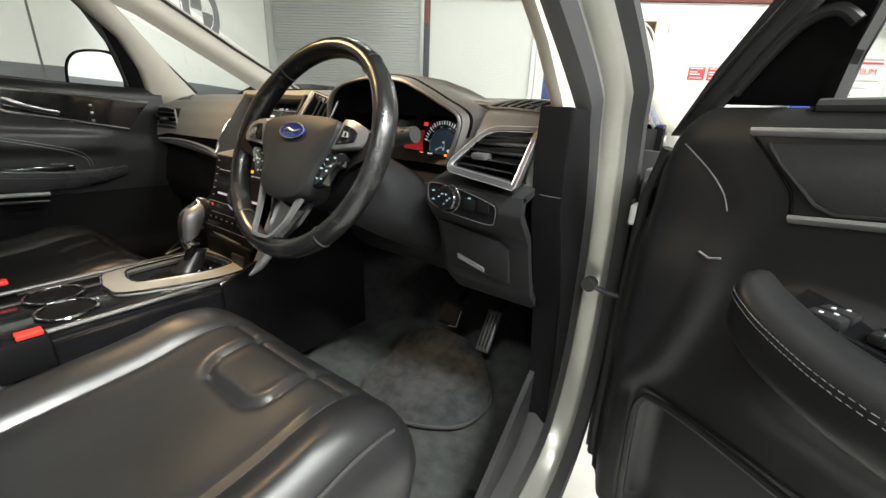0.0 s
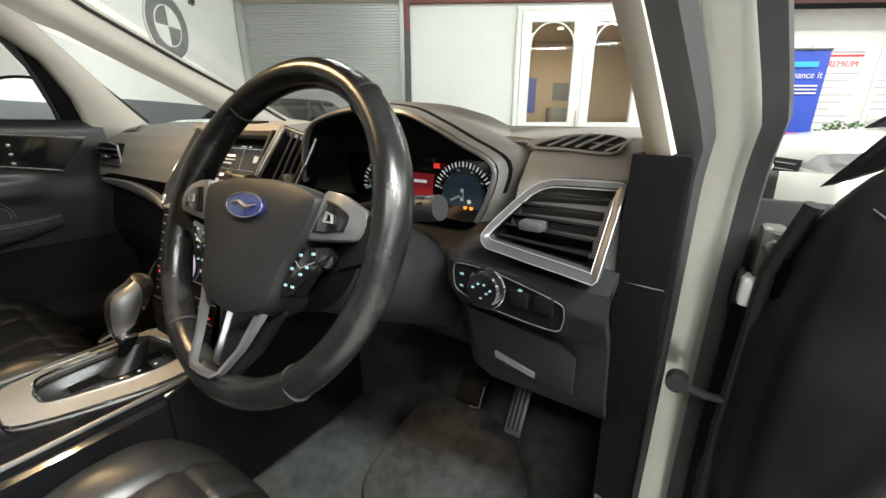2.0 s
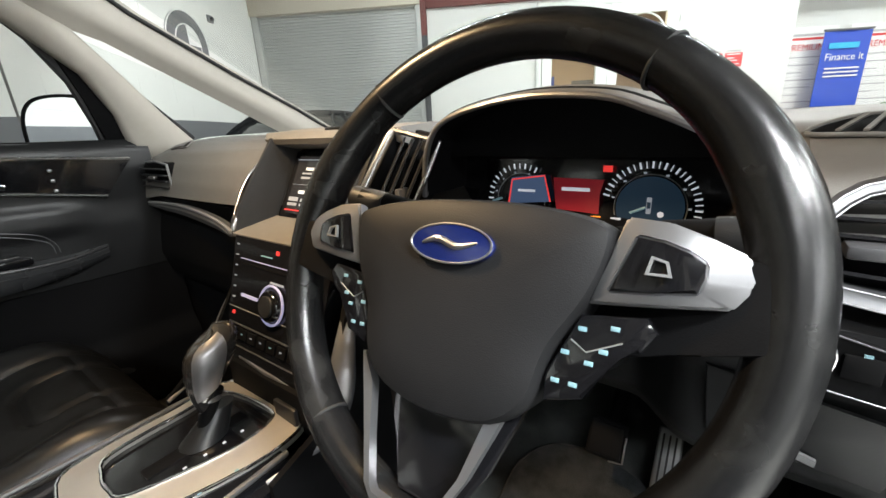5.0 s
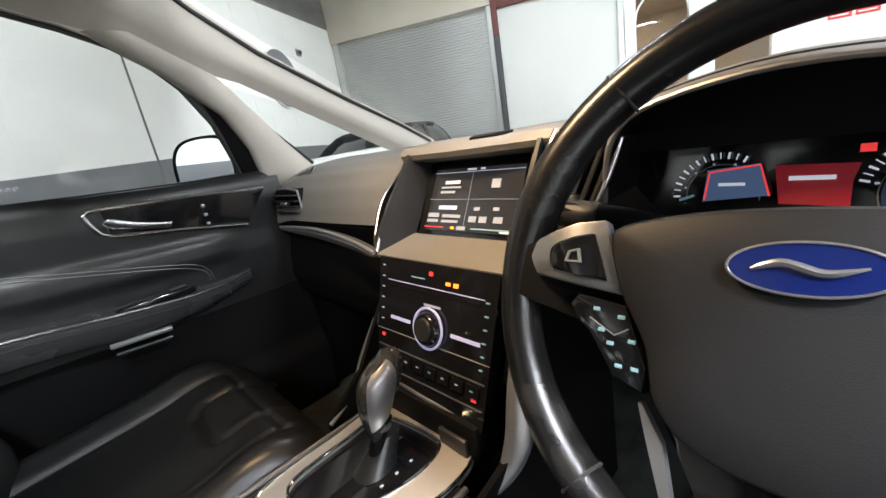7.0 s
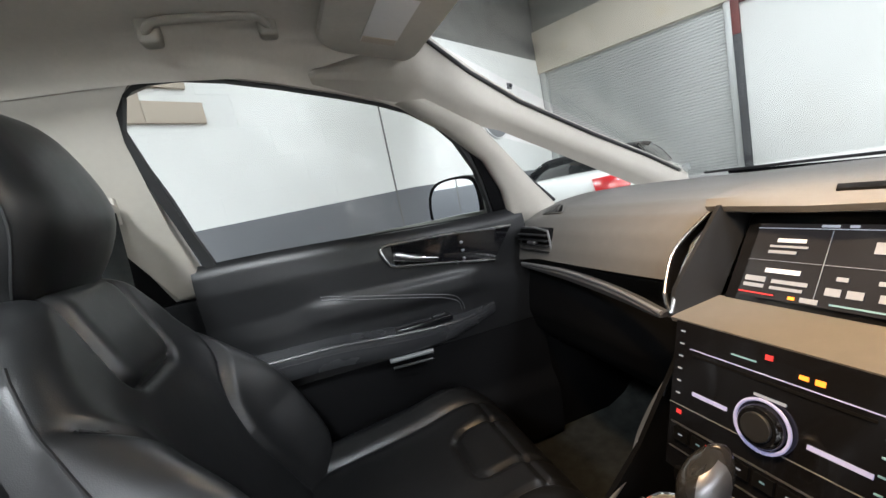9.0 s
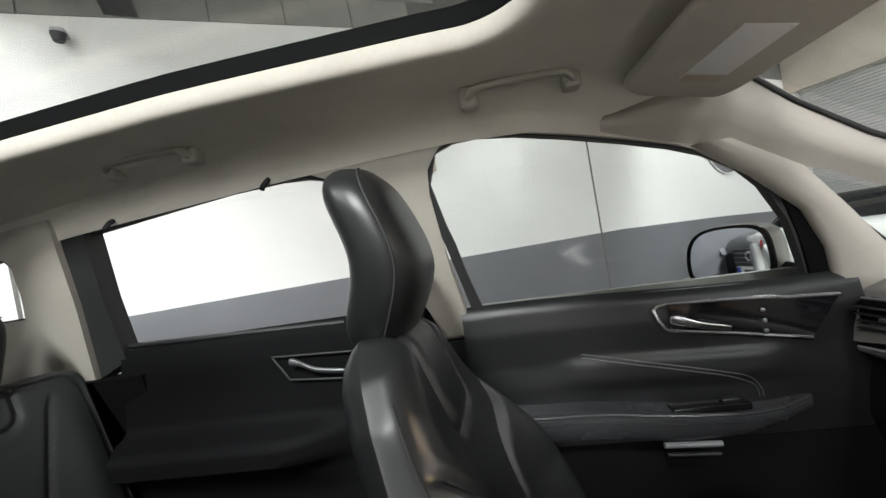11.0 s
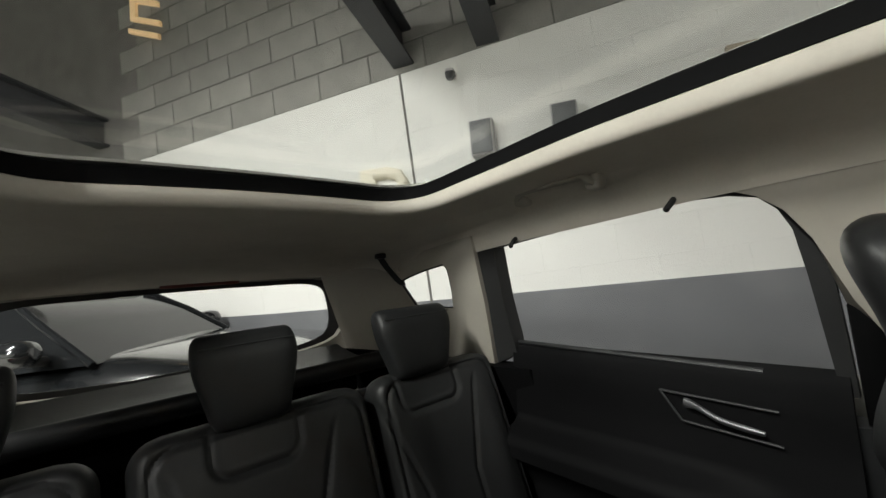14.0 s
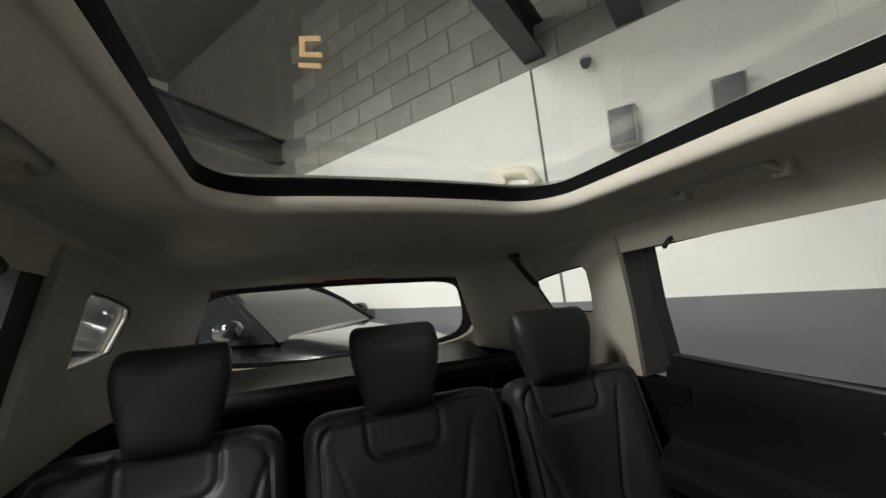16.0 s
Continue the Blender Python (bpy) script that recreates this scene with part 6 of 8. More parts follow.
part("screen_shelf", sheet(lambda u, v: (-0.134 + 0.252 * u, 0.640 - 0.072 * v, 0.934 - 0.016 * v), 6, 6, -0.006), dash_skin, stack, "grey shelf under the screen")
SCR = [V(-0.094, 0.682, 1.036), V(0.108, 0.682, 1.036), V(0.106, 0.634, 0.934), V(-0.106, 0.634, 0.934)]
part("screen_bezel", prism([p * 1.0 + V(0, 0.004, 0) for p in SCR], (0, 0.008, 0.004)), piano, stack)


def on_screen(u, v, off=0.002):
    p = SCR[0].lerp(SCR[1], 0.09 + 0.84 * u).lerp(SCR[3].lerp(SCR[2], 0.09 + 0.84 * u), 0.06 + 0.86 * v)
    return p + V(0, -0.91, 0.41) * off


def screen_box(name, u0, v0, u1, v1, mat, off=0.0025):
    part(name, prism([on_screen(u0, v0, off), on_screen(u1, v0, off), on_screen(u1, v1, off), on_screen(u0, v1, off)], (0, -0.0004, 0.0002)), mat, disp)


disp = part("display", prism([on_screen(0, 0, 0), on_screen(1, 0, 0), on_screen(1, 1, 0), on_screen(0, 1, 0)], (0, -0.0012, 0.0005)), screen_dark, stack, "lit touch screen with four menu fields")
screen_box("menu_line", 0.0, 0.06, 1.0, 0.068, glow_white)
screen_box("menu_line", 0.0, 0.495, 1.0, 0.50, screen_grey)
screen_box("menu_line", 0.47, 0.08, 0.473, 0.92, screen_grey)
for u0, v0, u1, v1, mt in ((0.40, 0.015, 0.50, 0.045, glow_white), (0.55, 0.015, 0.60, 0.045, glow_white), (0.16, 0.20, 0.34, 0.25, glow_white), (0.12, 0.29, 0.36, 0.32, screen_grey), (0.12, 0.36, 0.30, 0.40, screen_grey),
                           (0.70, 0.20, 0.79, 0.33, screen_grey), (0.14, 0.60, 0.36, 0.66, glow_white), (0.02, 0.72, 0.16, 0.79, screen_grey), (0.20, 0.74, 0.42, 0.79, screen_grey), (0.02, 0.82, 0.16, 0.87, screen_grey), (0.20, 0.83, 0.40, 0.87, screen_grey),
                           (0.56, 0.62, 0.62, 0.67, screen_grey), (0.76, 0.62, 0.82, 0.67, screen_grey), (0.52, 0.76, 0.60, 0.85, screen_grey), (0.63, 0.76, 0.71, 0.85, screen_grey), (0.78, 0.76, 0.87, 0.85, screen_grey),
                           (0.0, 0.94, 0.24, 0.955, glow_red), (0.56, 0.94, 1.0, 0.96, glow_blue), (0.33, 0.93, 0.37, 0.97, glow_amber), (0.40, 0.92, 0.50, 0.98, screen_grey), (0.86, 0.965, 0.97, 0.99, glow_white)):
    screen_box("menu_item", u0, v0, u1, v1, mt, 0.003)

for s, q in ((1, [V(0.160, 0.660, 1.066), V(0.218, 0.668, 1.050), V(0.186, 0.632, 0.955), V(0.126, 0.584, 0.922)]), (-1, [V(-0.110, 0.672, 1.066), V(-0.138, 0.686, 1.054), V(-0.160, 0.594, 0.940), V(-0.140, 0.574, 0.922)])):
    v = part("centre_vent", prism([p + V(0, 0.03, 0) for p in q], (0, 0.01, 0)), plastic_dark, stack, "tall slanted black centre vent")
    c = sum(q, V(0, 0, 0)) / 4
    wide, thin = (0.011, 0.006) if s > 0 else (0.006, 0.005)
    inner = curve_pts([q[0], q[0].lerp(q[3], 0.5) + V(-0.004 if s > 0 else -0.016, -0.003, 0), q[3]], 6)
    outer = curve_pts([q[1], q[1].lerp(q[2], 0.5) + V(0.004 if s > 0 else -0.024, -0.003, 0), q[2]], 6)
    for nm, line, w, sg in (("inner_rail", inner, wide, -s), ("outer_rail", outer, thin, s)):
        part(nm, tube([p + V(sg * w * 0.6, -0.003, 0) for p in line], w * 0.55, 10), bright_trim, v, "satin silver rail beside the vent")
        part("rail_back", loft([[p + V(sg * w * 0.9, 0.0, 0), p + V(0, 0.0, 0), p + V(0, 0.03, 0), p + V(sg * w, 0.03, 0)] for p in line]), plastic_dark, v)
    for nm, a0, b0 in (("top_rail", q[0], q[1]), ("foot_rail", q[3], q[2])):
        part(nm, tube([a0 + V(-s * 0.004, -0.002, 0), a0.lerp(b0, 0.5) + V(0, -0.004, 0), b0 + V(s * 0.003, -0.002, 0)], 0.0036, 8), bright_trim, v)
    for k in range(5):
        t = (k + 0.5) / 5
        a, b = q[0].lerp(q[1], t), q[3].lerp(q[2], t)
        part("louvre", tube([a.lerp(b, 0.06) + V(0, 0.012, 0), a.lerp(b, 0.94) + V(0, 0.012, 0)], 0.0022, 6, flat=2.5), plastic, v)
    part("tab", box((c.x - 0.004, c.y - 0.002, c.z - 0.024), (c.x + 0.004, c.y + 0.018, c.z - 0.004), 0.002), silver, v)

A0, A1, A2, A3 = V(-0.124, 0.568, 0.916), V(0.116, 0.568, 0.916), V(0.104, 0.506, 0.728), V(-0.114, 0.506, 0.728)


def on_audio(u, v, off=0.0):
    return A0.lerp(A1, u).lerp(A3.lerp(A2, u), v) + V(0, -0.956, 0.294) * off


audio = part("audio_panel", prism([A0, A1, A2, A3], (0, 0.03, -0.006), 0.0), piano, stack, "gloss black audio panel with round dial")


def audio_box(name, u0, v0, u1, v1, mat, h=0.0012):
    part(name, prism([on_audio(u0, v0), on_audio(u1, v0), on_audio(u1, v1), on_audio(u0, v1)], V(0, -0.956, 0.294) * h), mat, audio)


kc = on_audio(0.52, 0.455)
part("dial_ring", ring_bar(kc + V(0, -0.004, 0.002), 0.0285, (0, -0.956, 0.294), 0.0019, 40, 8), glow_violet, audio, "pale violet lit ring")
part("volume_dial", disc(kc, 0.0255, (0, -0.956, 0.294), 0.012, 36, taper=0.90), piano, audio, "dark round volume dial")
part("dial_cap", disc(kc + V(0, -0.0115, 0.0035), 0.016, (0, -0.956, 0.294), 0.003, 28), plastic, audio)
audio_box("lit_bar", 0.14, 0.443, 0.34, 0.468, glow_violet)
audio_box("lit_bar", 0.70, 0.443, 0.92, 0.468, glow_violet)
audio_box("cd_slot", 0.10, 0.168, 0.92, 0.173, glow_violet)
audio_box("cd_slot", 0.12, 0.20, 0.90, 0.215, plastic_dark)
audio_box("maker_bar", 0.46, 0.287, 0.60, 0.302, screen_grey)
audio_box("hazard", 0.487, 0.055, 0.519, 0.084, glow_red)
audio_box("amber_lamp", 0.63, 0.108, 0.665, 0.130, glow_amber)
audio_box("amber_lamp", 0.69, 0.106, 0.725, 0.134, glow_amber)
audio_box("legend", 0.33, 0.11, 0.45, 0.118, glow_blue)
for k in range(6):
    audio_box("legend", 0.035, 0.06 + 0.085 * k, 0.06, 0.069 + 0.085 * k, screen_grey)
    audio_box("legend", 0.93, 0.18 + 0.085 * k, 0.955, 0.189 + 0.085 * k, glow_blue)
audio_box("seat_heat_lamp", 0.05, 0.60, 0.08, 0.625, glow_red)
audio_box("seat_heat_lamp", 0.90, 0.80, 0.935, 0.825, glow_red)
audio_box("seam_line", 0.0, 0.565, 1.0, 0.570, badge_grey)
audio_box("seam_line", 0.02, 0.69, 0.98, 0.70, silver)
for k in range(8):
    audio_box("climate_key", 0.05 + 0.115 * k, 0.72, 0.145 + 0.115 * k, 0.80, plastic_dark, 0.003)
    audio_box("legend", 0.085 + 0.115 * k, 0.752, 0.108 + 0.115 * k, 0.761, glow_blue if k % 3 == 1 else screen_grey, 0.0036)
audio_box("seam_line", 0.02, 0.86, 0.98, 0.868, silver)
part("tray_recess", box((-0.10, 0.50, 0.672), (0.10, 0.60, 0.735), 0.008), plastic_dark, stack)
part("tray_lip", tube([(-0.075, 0.512, 0.738), (0.0, 0.508, 0.736), (0.085, 0.512, 0.732)], 0.003, 8), silver, stack)
part("power_socket", box((0.035, 0.492, 0.684), (0.085, 0.50, 0.716), 0.004), plastic, stack)
for s in (-1, 1):
    pts = [V(s * 0.128, 0.575, 0.86), V(s * 0.146, 0.540, 0.80), V(s * 0.158, 0.51, 0.745), V(s * 0.150, 0.475, 0.705), V(s * 0.132, 0.42, 0.690)]
    part("side_rail", tube(curve_pts(pts, 6), [0.003 + (0.014 if s > 0 else 0.003) * math.sin(math.pi * min(1, k / 20)) for k in range(25)], 10, flat=0.45), silver, stack, "satin silver curved side rail")
    part("side_wall", prism([V(s * 0.126, 0.60, 0.925), V(s * 0.126, 0.80, 0.925), V(s * 0.13, 0.80, 0.45), V(s * 0.135, 0.42, 0.45), V(s * 0.135, 0.42, 0.69), V(s * 0.150, 0.50, 0.735), V(s * 0.126, 0.565, 0.86)], (s * 0.008, 0, 0)), plastic_dark, stack)

# ---- centre console between the seats ----
con = thing("centre_console", None, "black centre console with silver framed gear gate", "console")
part("body", loft([[V(x * k, y, z) for x, z in ((-0.125, 0.36), (-0.132, 0.60), (-0.128, 0.672), (-0.10, 0.685), (0.10, 0.685), (0.128, 0.672), (0.132, 0.60), (0.125, 0.36))] for y, k in ((-0.25, 0.92), (0.0, 0.98), (0.25, 1.0), (0.46, 1.0))]), piano, con)
plate = [(-0.098, 0.30), (-0.105, 0.42), (-0.098, 0.50), (0.045, 0.52), (0.088, 0.50), (0.092, 0.42), (0.045, 0.29), (0.0, 0.272), (-0.05, 0.276)]
plate = [(p.x, p.y) for p in curve_pts([(x, y, 0) for x, y in plate], 4, True)]
inner = [(-0.015 + (x + 0.008) * 0.66, 0.405 + (y - 0.40) * 0.72) for x, y in plate]
part("gate_surround", frame_bar([V(x, y, 0.690) for x, y in plate], [V(x, y, 0.694) for x, y in inner], (0, 0, -0.01)), gate_satin, con, "satin silver gear gate surround")
for nm, loop, z in (("outer_line", plate, 0.6905), ("inner_line", inner, 0.6945)):
    part(nm, tube([V(x, y, z) for x, y in loop + loop[:1]], 0.0022, 8), chrome, con, "thin chrome line round the gate")
part("gate_floor", prism([V(x, y, 0.684) for x, y in inner], (0, 0, 0.003)), piano, con)
part("gate_slot", box((-0.018, 0.345, 0.686), (0.004, 0.47, 0.689), 0.003), plastic_dark, con)
for k in range(5):
    part("gate_letter_bar", box((0.022, 0.352 + 0.024 * k, 0.6875), (0.025, 0.356 + 0.024 * k, 0.6885)), glow_white, con)
for k in range(3):
    part("button_legend", box((0.072 + 0.006 * k, 0.328 + 0.04 * k, 0.6905), (0.0755 + 0.006 * k, 0.332 + 0.04 * k, 0.6915)), glow_blue, con)
for s in (-1, 1):
    part("edge_strip", tube([(s * 0.108, -0.2, 0.687), (s * 0.112, 0.1, 0.689), (s * 0.114, 0.28, 0.689), (s * 0.112, 0.46, 0.690)], 0.004, 8), strip_satin, con)
for cx in (-0.045, 0.042):
    cup = part("cup_holder", loft([[V(cx + r * math.cos(a), 0.205 + r * math.sin(a), z) for a in (2 * math.pi * k / 24 for k in range(24))] for r, z in ((0.040, 0.688), (0.038, 0.70 - 0.012), (0.037, 0.62), (0.0345, 0.615))]), plastic_dark, con, "round cup holder with chrome rim")
    part("rim", ring_bar((cx, 0.205, 0.689), 0.041, (0, 0, 1), 0.0028, 32, 8), chrome, cup)
part("armrest_lid", box((-0.10, -0.26, 0.66), (0.10, 0.10, 0.735), 0.025, 4), leather, con, "padded black armrest lid")

sel = thing("gear_selector", None, "black and chrome automatic gear selector", "gear lever")
ln = [V(-0.008, 0.415, 0.688), V(-0.006, 0.425, 0.72), V(0.0, 0.440, 0.755)]
part("boot", loft([[V(-0.008 + r * math.cos(a), 0.415 + k * 0.01 + 1.3 * r * math.sin(a), 0.688 + 0.012 * k) for a in (2 * math.pi * j / 16 for j in range(16))] for k, r in ((0, 0.024), (1, 0.020), (2, 0.016), (3, 0.013))]), leather, sel)
part("shaft", tube(ln, [0.011, 0.010, 0.011], 12), plastic_dark, sel)
kn = [(0.744, 0.010, 0.010, 0.436), (0.752, 0.0125, 0.014, 0.438), (0.762, 0.0155, 0.021, 0.442), (0.776, 0.0185, 0.028, 0.447), (0.792, 0.0205, 0.033, 0.452), (0.806, 0.0215, 0.0355, 0.456), (0.818, 0.0205, 0.0345, 0.458), (0.827, 0.0165, 0.029, 0.459), (0.832, 0.0105, 0.019, 0.459), (0.834, 0.004, 0.008, 0.459)]
part("knob", loft([[V(0.004 + rx * math.cos(a), cy + ry * math.sin(a) - 0.012, z + 0.010 * math.sin(a)) for a in (2 * math.pi * j / 24 for j in range(24))] for z, rx, ry, cy in kn]), knob_gloss, sel)
part("knob_inlay", loft([[V(0.004 + rx * 1.03 * math.cos(a), cy + ry * 1.03 * math.sin(a) - 0.012, z + 0.010 * math.sin(a)) for a in (-1.0 + 1.3 * j / 10 for j in range(11))] for z, rx, ry, cy in kn[2:9]], closed=False), silver, sel, "silver inlay")
part("knob_collar", ring_bar((0.0, 0.428, 0.748), 0.0145, (0, 0.3, 1), 0.003, 24, 8), silver, sel)

# ---- steering wheel ----
WC, TILT_W = V(0.385, 0.450, 1.0), 25.5
wheel = thing("steering_wheel", Matrix.Translation(WC) @ pose(0, 0, 0, 90 - TILT_W, 0, 0) @ pose(0, 0, 0, 0, 0, 2), "black leather steering wheel with silver spokes and blue badge", "steering wheel")


def rim_section(a):
    """Rim thickness: fuller at the thumb grips."""
    return 0.0148 + 0.0020 * (bump(a, radians(20), 0.30) + bump(a, radians(160), 0.30))


bm = bmesh.new()
rows = []
for i in range(96):
    a = 2 * math.pi * i / 96
    r = rim_section(a if a < math.pi * 1.5 else a - 2 * math.pi)
    d = V(math.cos(a), math.sin(a), 0)
    rows.append([bm.verts.new(d * (0.1585 + 0.96 * r * math.cos(b)) + V(0.0, -0.013, -0.019 + r * 1.10 * math.sin(b))) for b in (2 * math.pi * j / 16 for j in range(16))])
for i in range(96):
    p, q = rows[i], rows[(i + 1) % 96]
    for j in range(16):
        bm.faces.new((p[j], p[(j + 1) % 16], q[(j + 1) % 16], q[j]))
rim_ob = part("rim", bm, rim_leather, wheel, "worn black leather rim")
for deg in (52, 128, 232, 308):
    a = radians(deg)
    d = V(math.cos(a), math.sin(a), 0)
    part("rim_seam", ring_bar(d * 0.1585 + V(0, -0.013, -0.019), 0.0150, d.cross(V(0, 0, 1)), 0.0012, 20, 6), rubber, rim_ob)
pad = [(-0.082, 0.022), (-0.045, 0.029), (0, 0.031), (0.045, 0.029), (0.082, 0.022), (0.090, 0.012), (0.083, -0.016), (0.066, -0.048), (0.058, -0.078), (0.038, -0.096), (0, -0.102), (-0.038, -0.096), (-0.058, -0.078), (-0.066, -0.048), (-0.083, -0.016), (-0.090, 0.012)]
pad = [(p.x, p.y) for p in curve_pts([(x, y, 0) for x, y in pad], 4, True)]
part("airbag_cover", loft([[V(x * k, -0.03 + (y + 0.03) * k, h) for x, y in pad] for k, h in ((0.98, -0.045), (1.0, -0.016), (0.99, -0.007), (0.95, -0.001), (0.85, 0.002), (0.6, 0.004), (0.05, 0.004))]), airbag_skin, wheel, "grained black airbag cover")
badge = part("badge", loft([[V(0.029 * k * math.cos(a), 0.0125 * k * math.sin(a), h) for a in (2 * math.pi * j / 40 for j in range(40))] for k, h in ((1.0, 0.0015), (1.0, 0.006), (0.96, 0.0072), (0.3, 0.0076))]), blue_enamel, wheel, "blue enamel oval badge")
part("badge_rim", tube([V(0.0282 * math.cos(a), 0.0118 * math.sin(a), 0.0074) for a in (2 * math.pi * j / 48 for j in range(49))], 0.0007, 6), silver, badge)
part("badge_stroke", tube(curve_pts([(-0.019, -0.0012, 0.0078), (-0.008, 0.0022, 0.0079), (0.006, -0.0016, 0.0079), (0.019, 0.0016, 0.0078)], 5), [0.0007, 0.0011, 0.0015, 0.0018, 0.0020, 0.0021, 0.0021, 0.0022, 0.0022, 0.0021, 0.0020, 0.0019, 0.0016, 0.0012, 0.0009, 0.0006], 8), silver, badge, "pale wavy stroke across the badge")
part("hub", disc((0, -0.03, -0.09), 0.066, (0, 0, 1), 0.06, 32), plastic_dark, wheel)
for s in (-1, 1):
    # silver spoke plate framing a dark key pad
    so = [V(s * x, y, z) for x, y, z in ((0.093, 0.024, -0.004), (0.112, 0.022, -0.003), (0.128, 0.016, -0.003), (0.142, 0.010, -0.006), (0.146, -0.002, -0.006), (0.138, -0.014, -0.005), (0.108, -0.018, -0.004), (0.079, -0.021, -0.006))]
    si = [V(s * x, y, z) for x, y, z in ((0.099, 0.014, -0.002), (0.110, 0.012, -0.001), (0.121, 0.008, -0.001), (0.127, 0.004, -0.002), (0.127, -0.002, -0.002), (0.125, -0.009, -0.002), (0.108, -0.0115, -0.002), (0.089, -0.0135, -0.003))]
    bm = frame_bar(so, si, (0, 0, -0.010))
    bmesh.ops.bevel(bm, geom=list(bm.edges), offset=0.0012, segments=2, affect="EDGES")
    arm_ob = part("spoke", bm, silver, wheel, "satin silver spoke plate")
    part("key_pad", prism([p + V(0, 0, -0.006) for p in (si if s > 0 else si[::-1])], (0, 0, 0.007), 0.0015), piano, arm_ob)
    ok = [V(s * x, y, 0.0) for x, y in ((0.106, 0.005), (0.113, 0.003), (0.115, -0.004), (0.104, -0.004))]
    part("ok_key", frame_bar(ok, [sum(ok, V(0, 0, 0)) / 4 + (p - sum(ok, V(0, 0, 0)) / 4) * 0.7 for p in ok], (0, 0, 0.0022)), badge_grey, arm_ob)
    part("back_arm", prism([V(s * 0.06, 0.015, -0.05), V(s * 0.150, 0.008, -0.014), V(s * 0.152, -0.030, -0.014), V(s * 0.128, -0.036, -0.02), V(s * 0.085, -0.045, -0.04), V(s * 0.06, -0.075, -0.05)][::s], (0, 0, 0.010), 0.003), plastic_dark, wheel)
    bl = [V(s * x, y, -0.018) for x, y in ((0.077, -0.027), (0.107, -0.023), (0.112, -0.030), (0.106, -0.040), (0.096, -0.043), (0.083, -0.068), (0.064, -0.074), (0.063, -0.060))]
    blk = part("button_block", prism(bl if s > 0 else bl[::-1], (0, 0, 0.012), 0.002), piano, wheel, "gloss black thumb switches")
    for x, y in ((0.079, -0.034), (0.094, -0.031), (0.072, -0.047), (0.090, -0.043), (0.084, -0.050), (0.069, -0.062), (0.078, -0.062)):
        part("legend", box((s * x - 0.0022, y - 0.0012, -0.0062), (s * x + 0.0022, y + 0.0012, -0.0056), 0.0003), glow_blue, blk)
    part("switch_line", tube([V(s * 0.074, -0.040, -0.006), V(s * 0.082, -0.045, -0.006), V(s * 0.098, -0.037, -0.006)], 0.0005, 5), badge_grey, blk)
    # one leg of the slim silver V under the cover
    leg = [V(-0.010, 0, 0.010) + p for p in (V(s * 0.056, -0.080, -0.020), V(s * 0.050, -0.098, -0.019), V(s * 0.038, -0.130, -0.016), V(s * 0.026, -0.154, -0.010), V(s * 0.018, -0.160, -0.008), V(0, -0.161, -0.007))]
    wid = (0.0012, 0.0075, 0.0040, 0.0036, 0.0036, 0.0036)
    bm = loft([[p + V(-s * w, 0, 0), p + V(-s * w, 0, -0.007), p + V(s * 0.001, 0, -0.007), p + V(s * 0.001, 0, 0)] if i < 4 else [p + V(0, w, 0), p + V(0, w, -0.007), p + V(0, -0.001, -0.007), p + V(0, -0.001, 0)] for i, (p, w) in enumerate(zip(leg, wid))])
    part("lower_spoke", bm, silver, wheel, "slim silver leg of the lower spoke")
part("lower_infill", prism([V(-0.060, -0.085, -0.034), V(-0.034, -0.13, -0.028), V(-0.020, -0.155, -0.020), V(0.020, -0.155, -0.020), V(0.034, -0.13, -0.028), V(0.050, -0.085, -0.034)], (0, 0, 0.006)), piano, wheel, "black gloss infill")

column = thing("steering_column", None, "black steering column shroud with two stalks", "steering column")
ax = V(0, 0.891, -0.454)
cc = WC + V(0, 0, -0.03) + ax * 0.08
part("shroud", loft([[cc + ax * d + V(r * math.cos(a), 0.454 * r * math.sin(a), 0.891 * r * math.sin(a)) for a in (2 * math.pi * j / 20 for j in range(20))] for d, r in ((0.0, 0.055), (0.01, 0.066), (0.14, 0.072), (0.30, 0.07))]), plastic, column)
for s in (-1, 1):
    a = WC + V(s * 0.05, 0.085, -0.015)
    b = WC + V(s * 0.155, 0.075, 0.005)
    part("stalk", tube([a, a.lerp(b, 0.5) + V(0, 0.0, 0.004), b], [0.008, 0.0085, 0.011], 10), plastic_dark, column, "black control stalk")
    part("stalk_cap", tube([b.lerp(a, 0.25), b + V(s * 0.012, 0, 0.001)], [0.0125, 0.0115], 12), plastic, column)

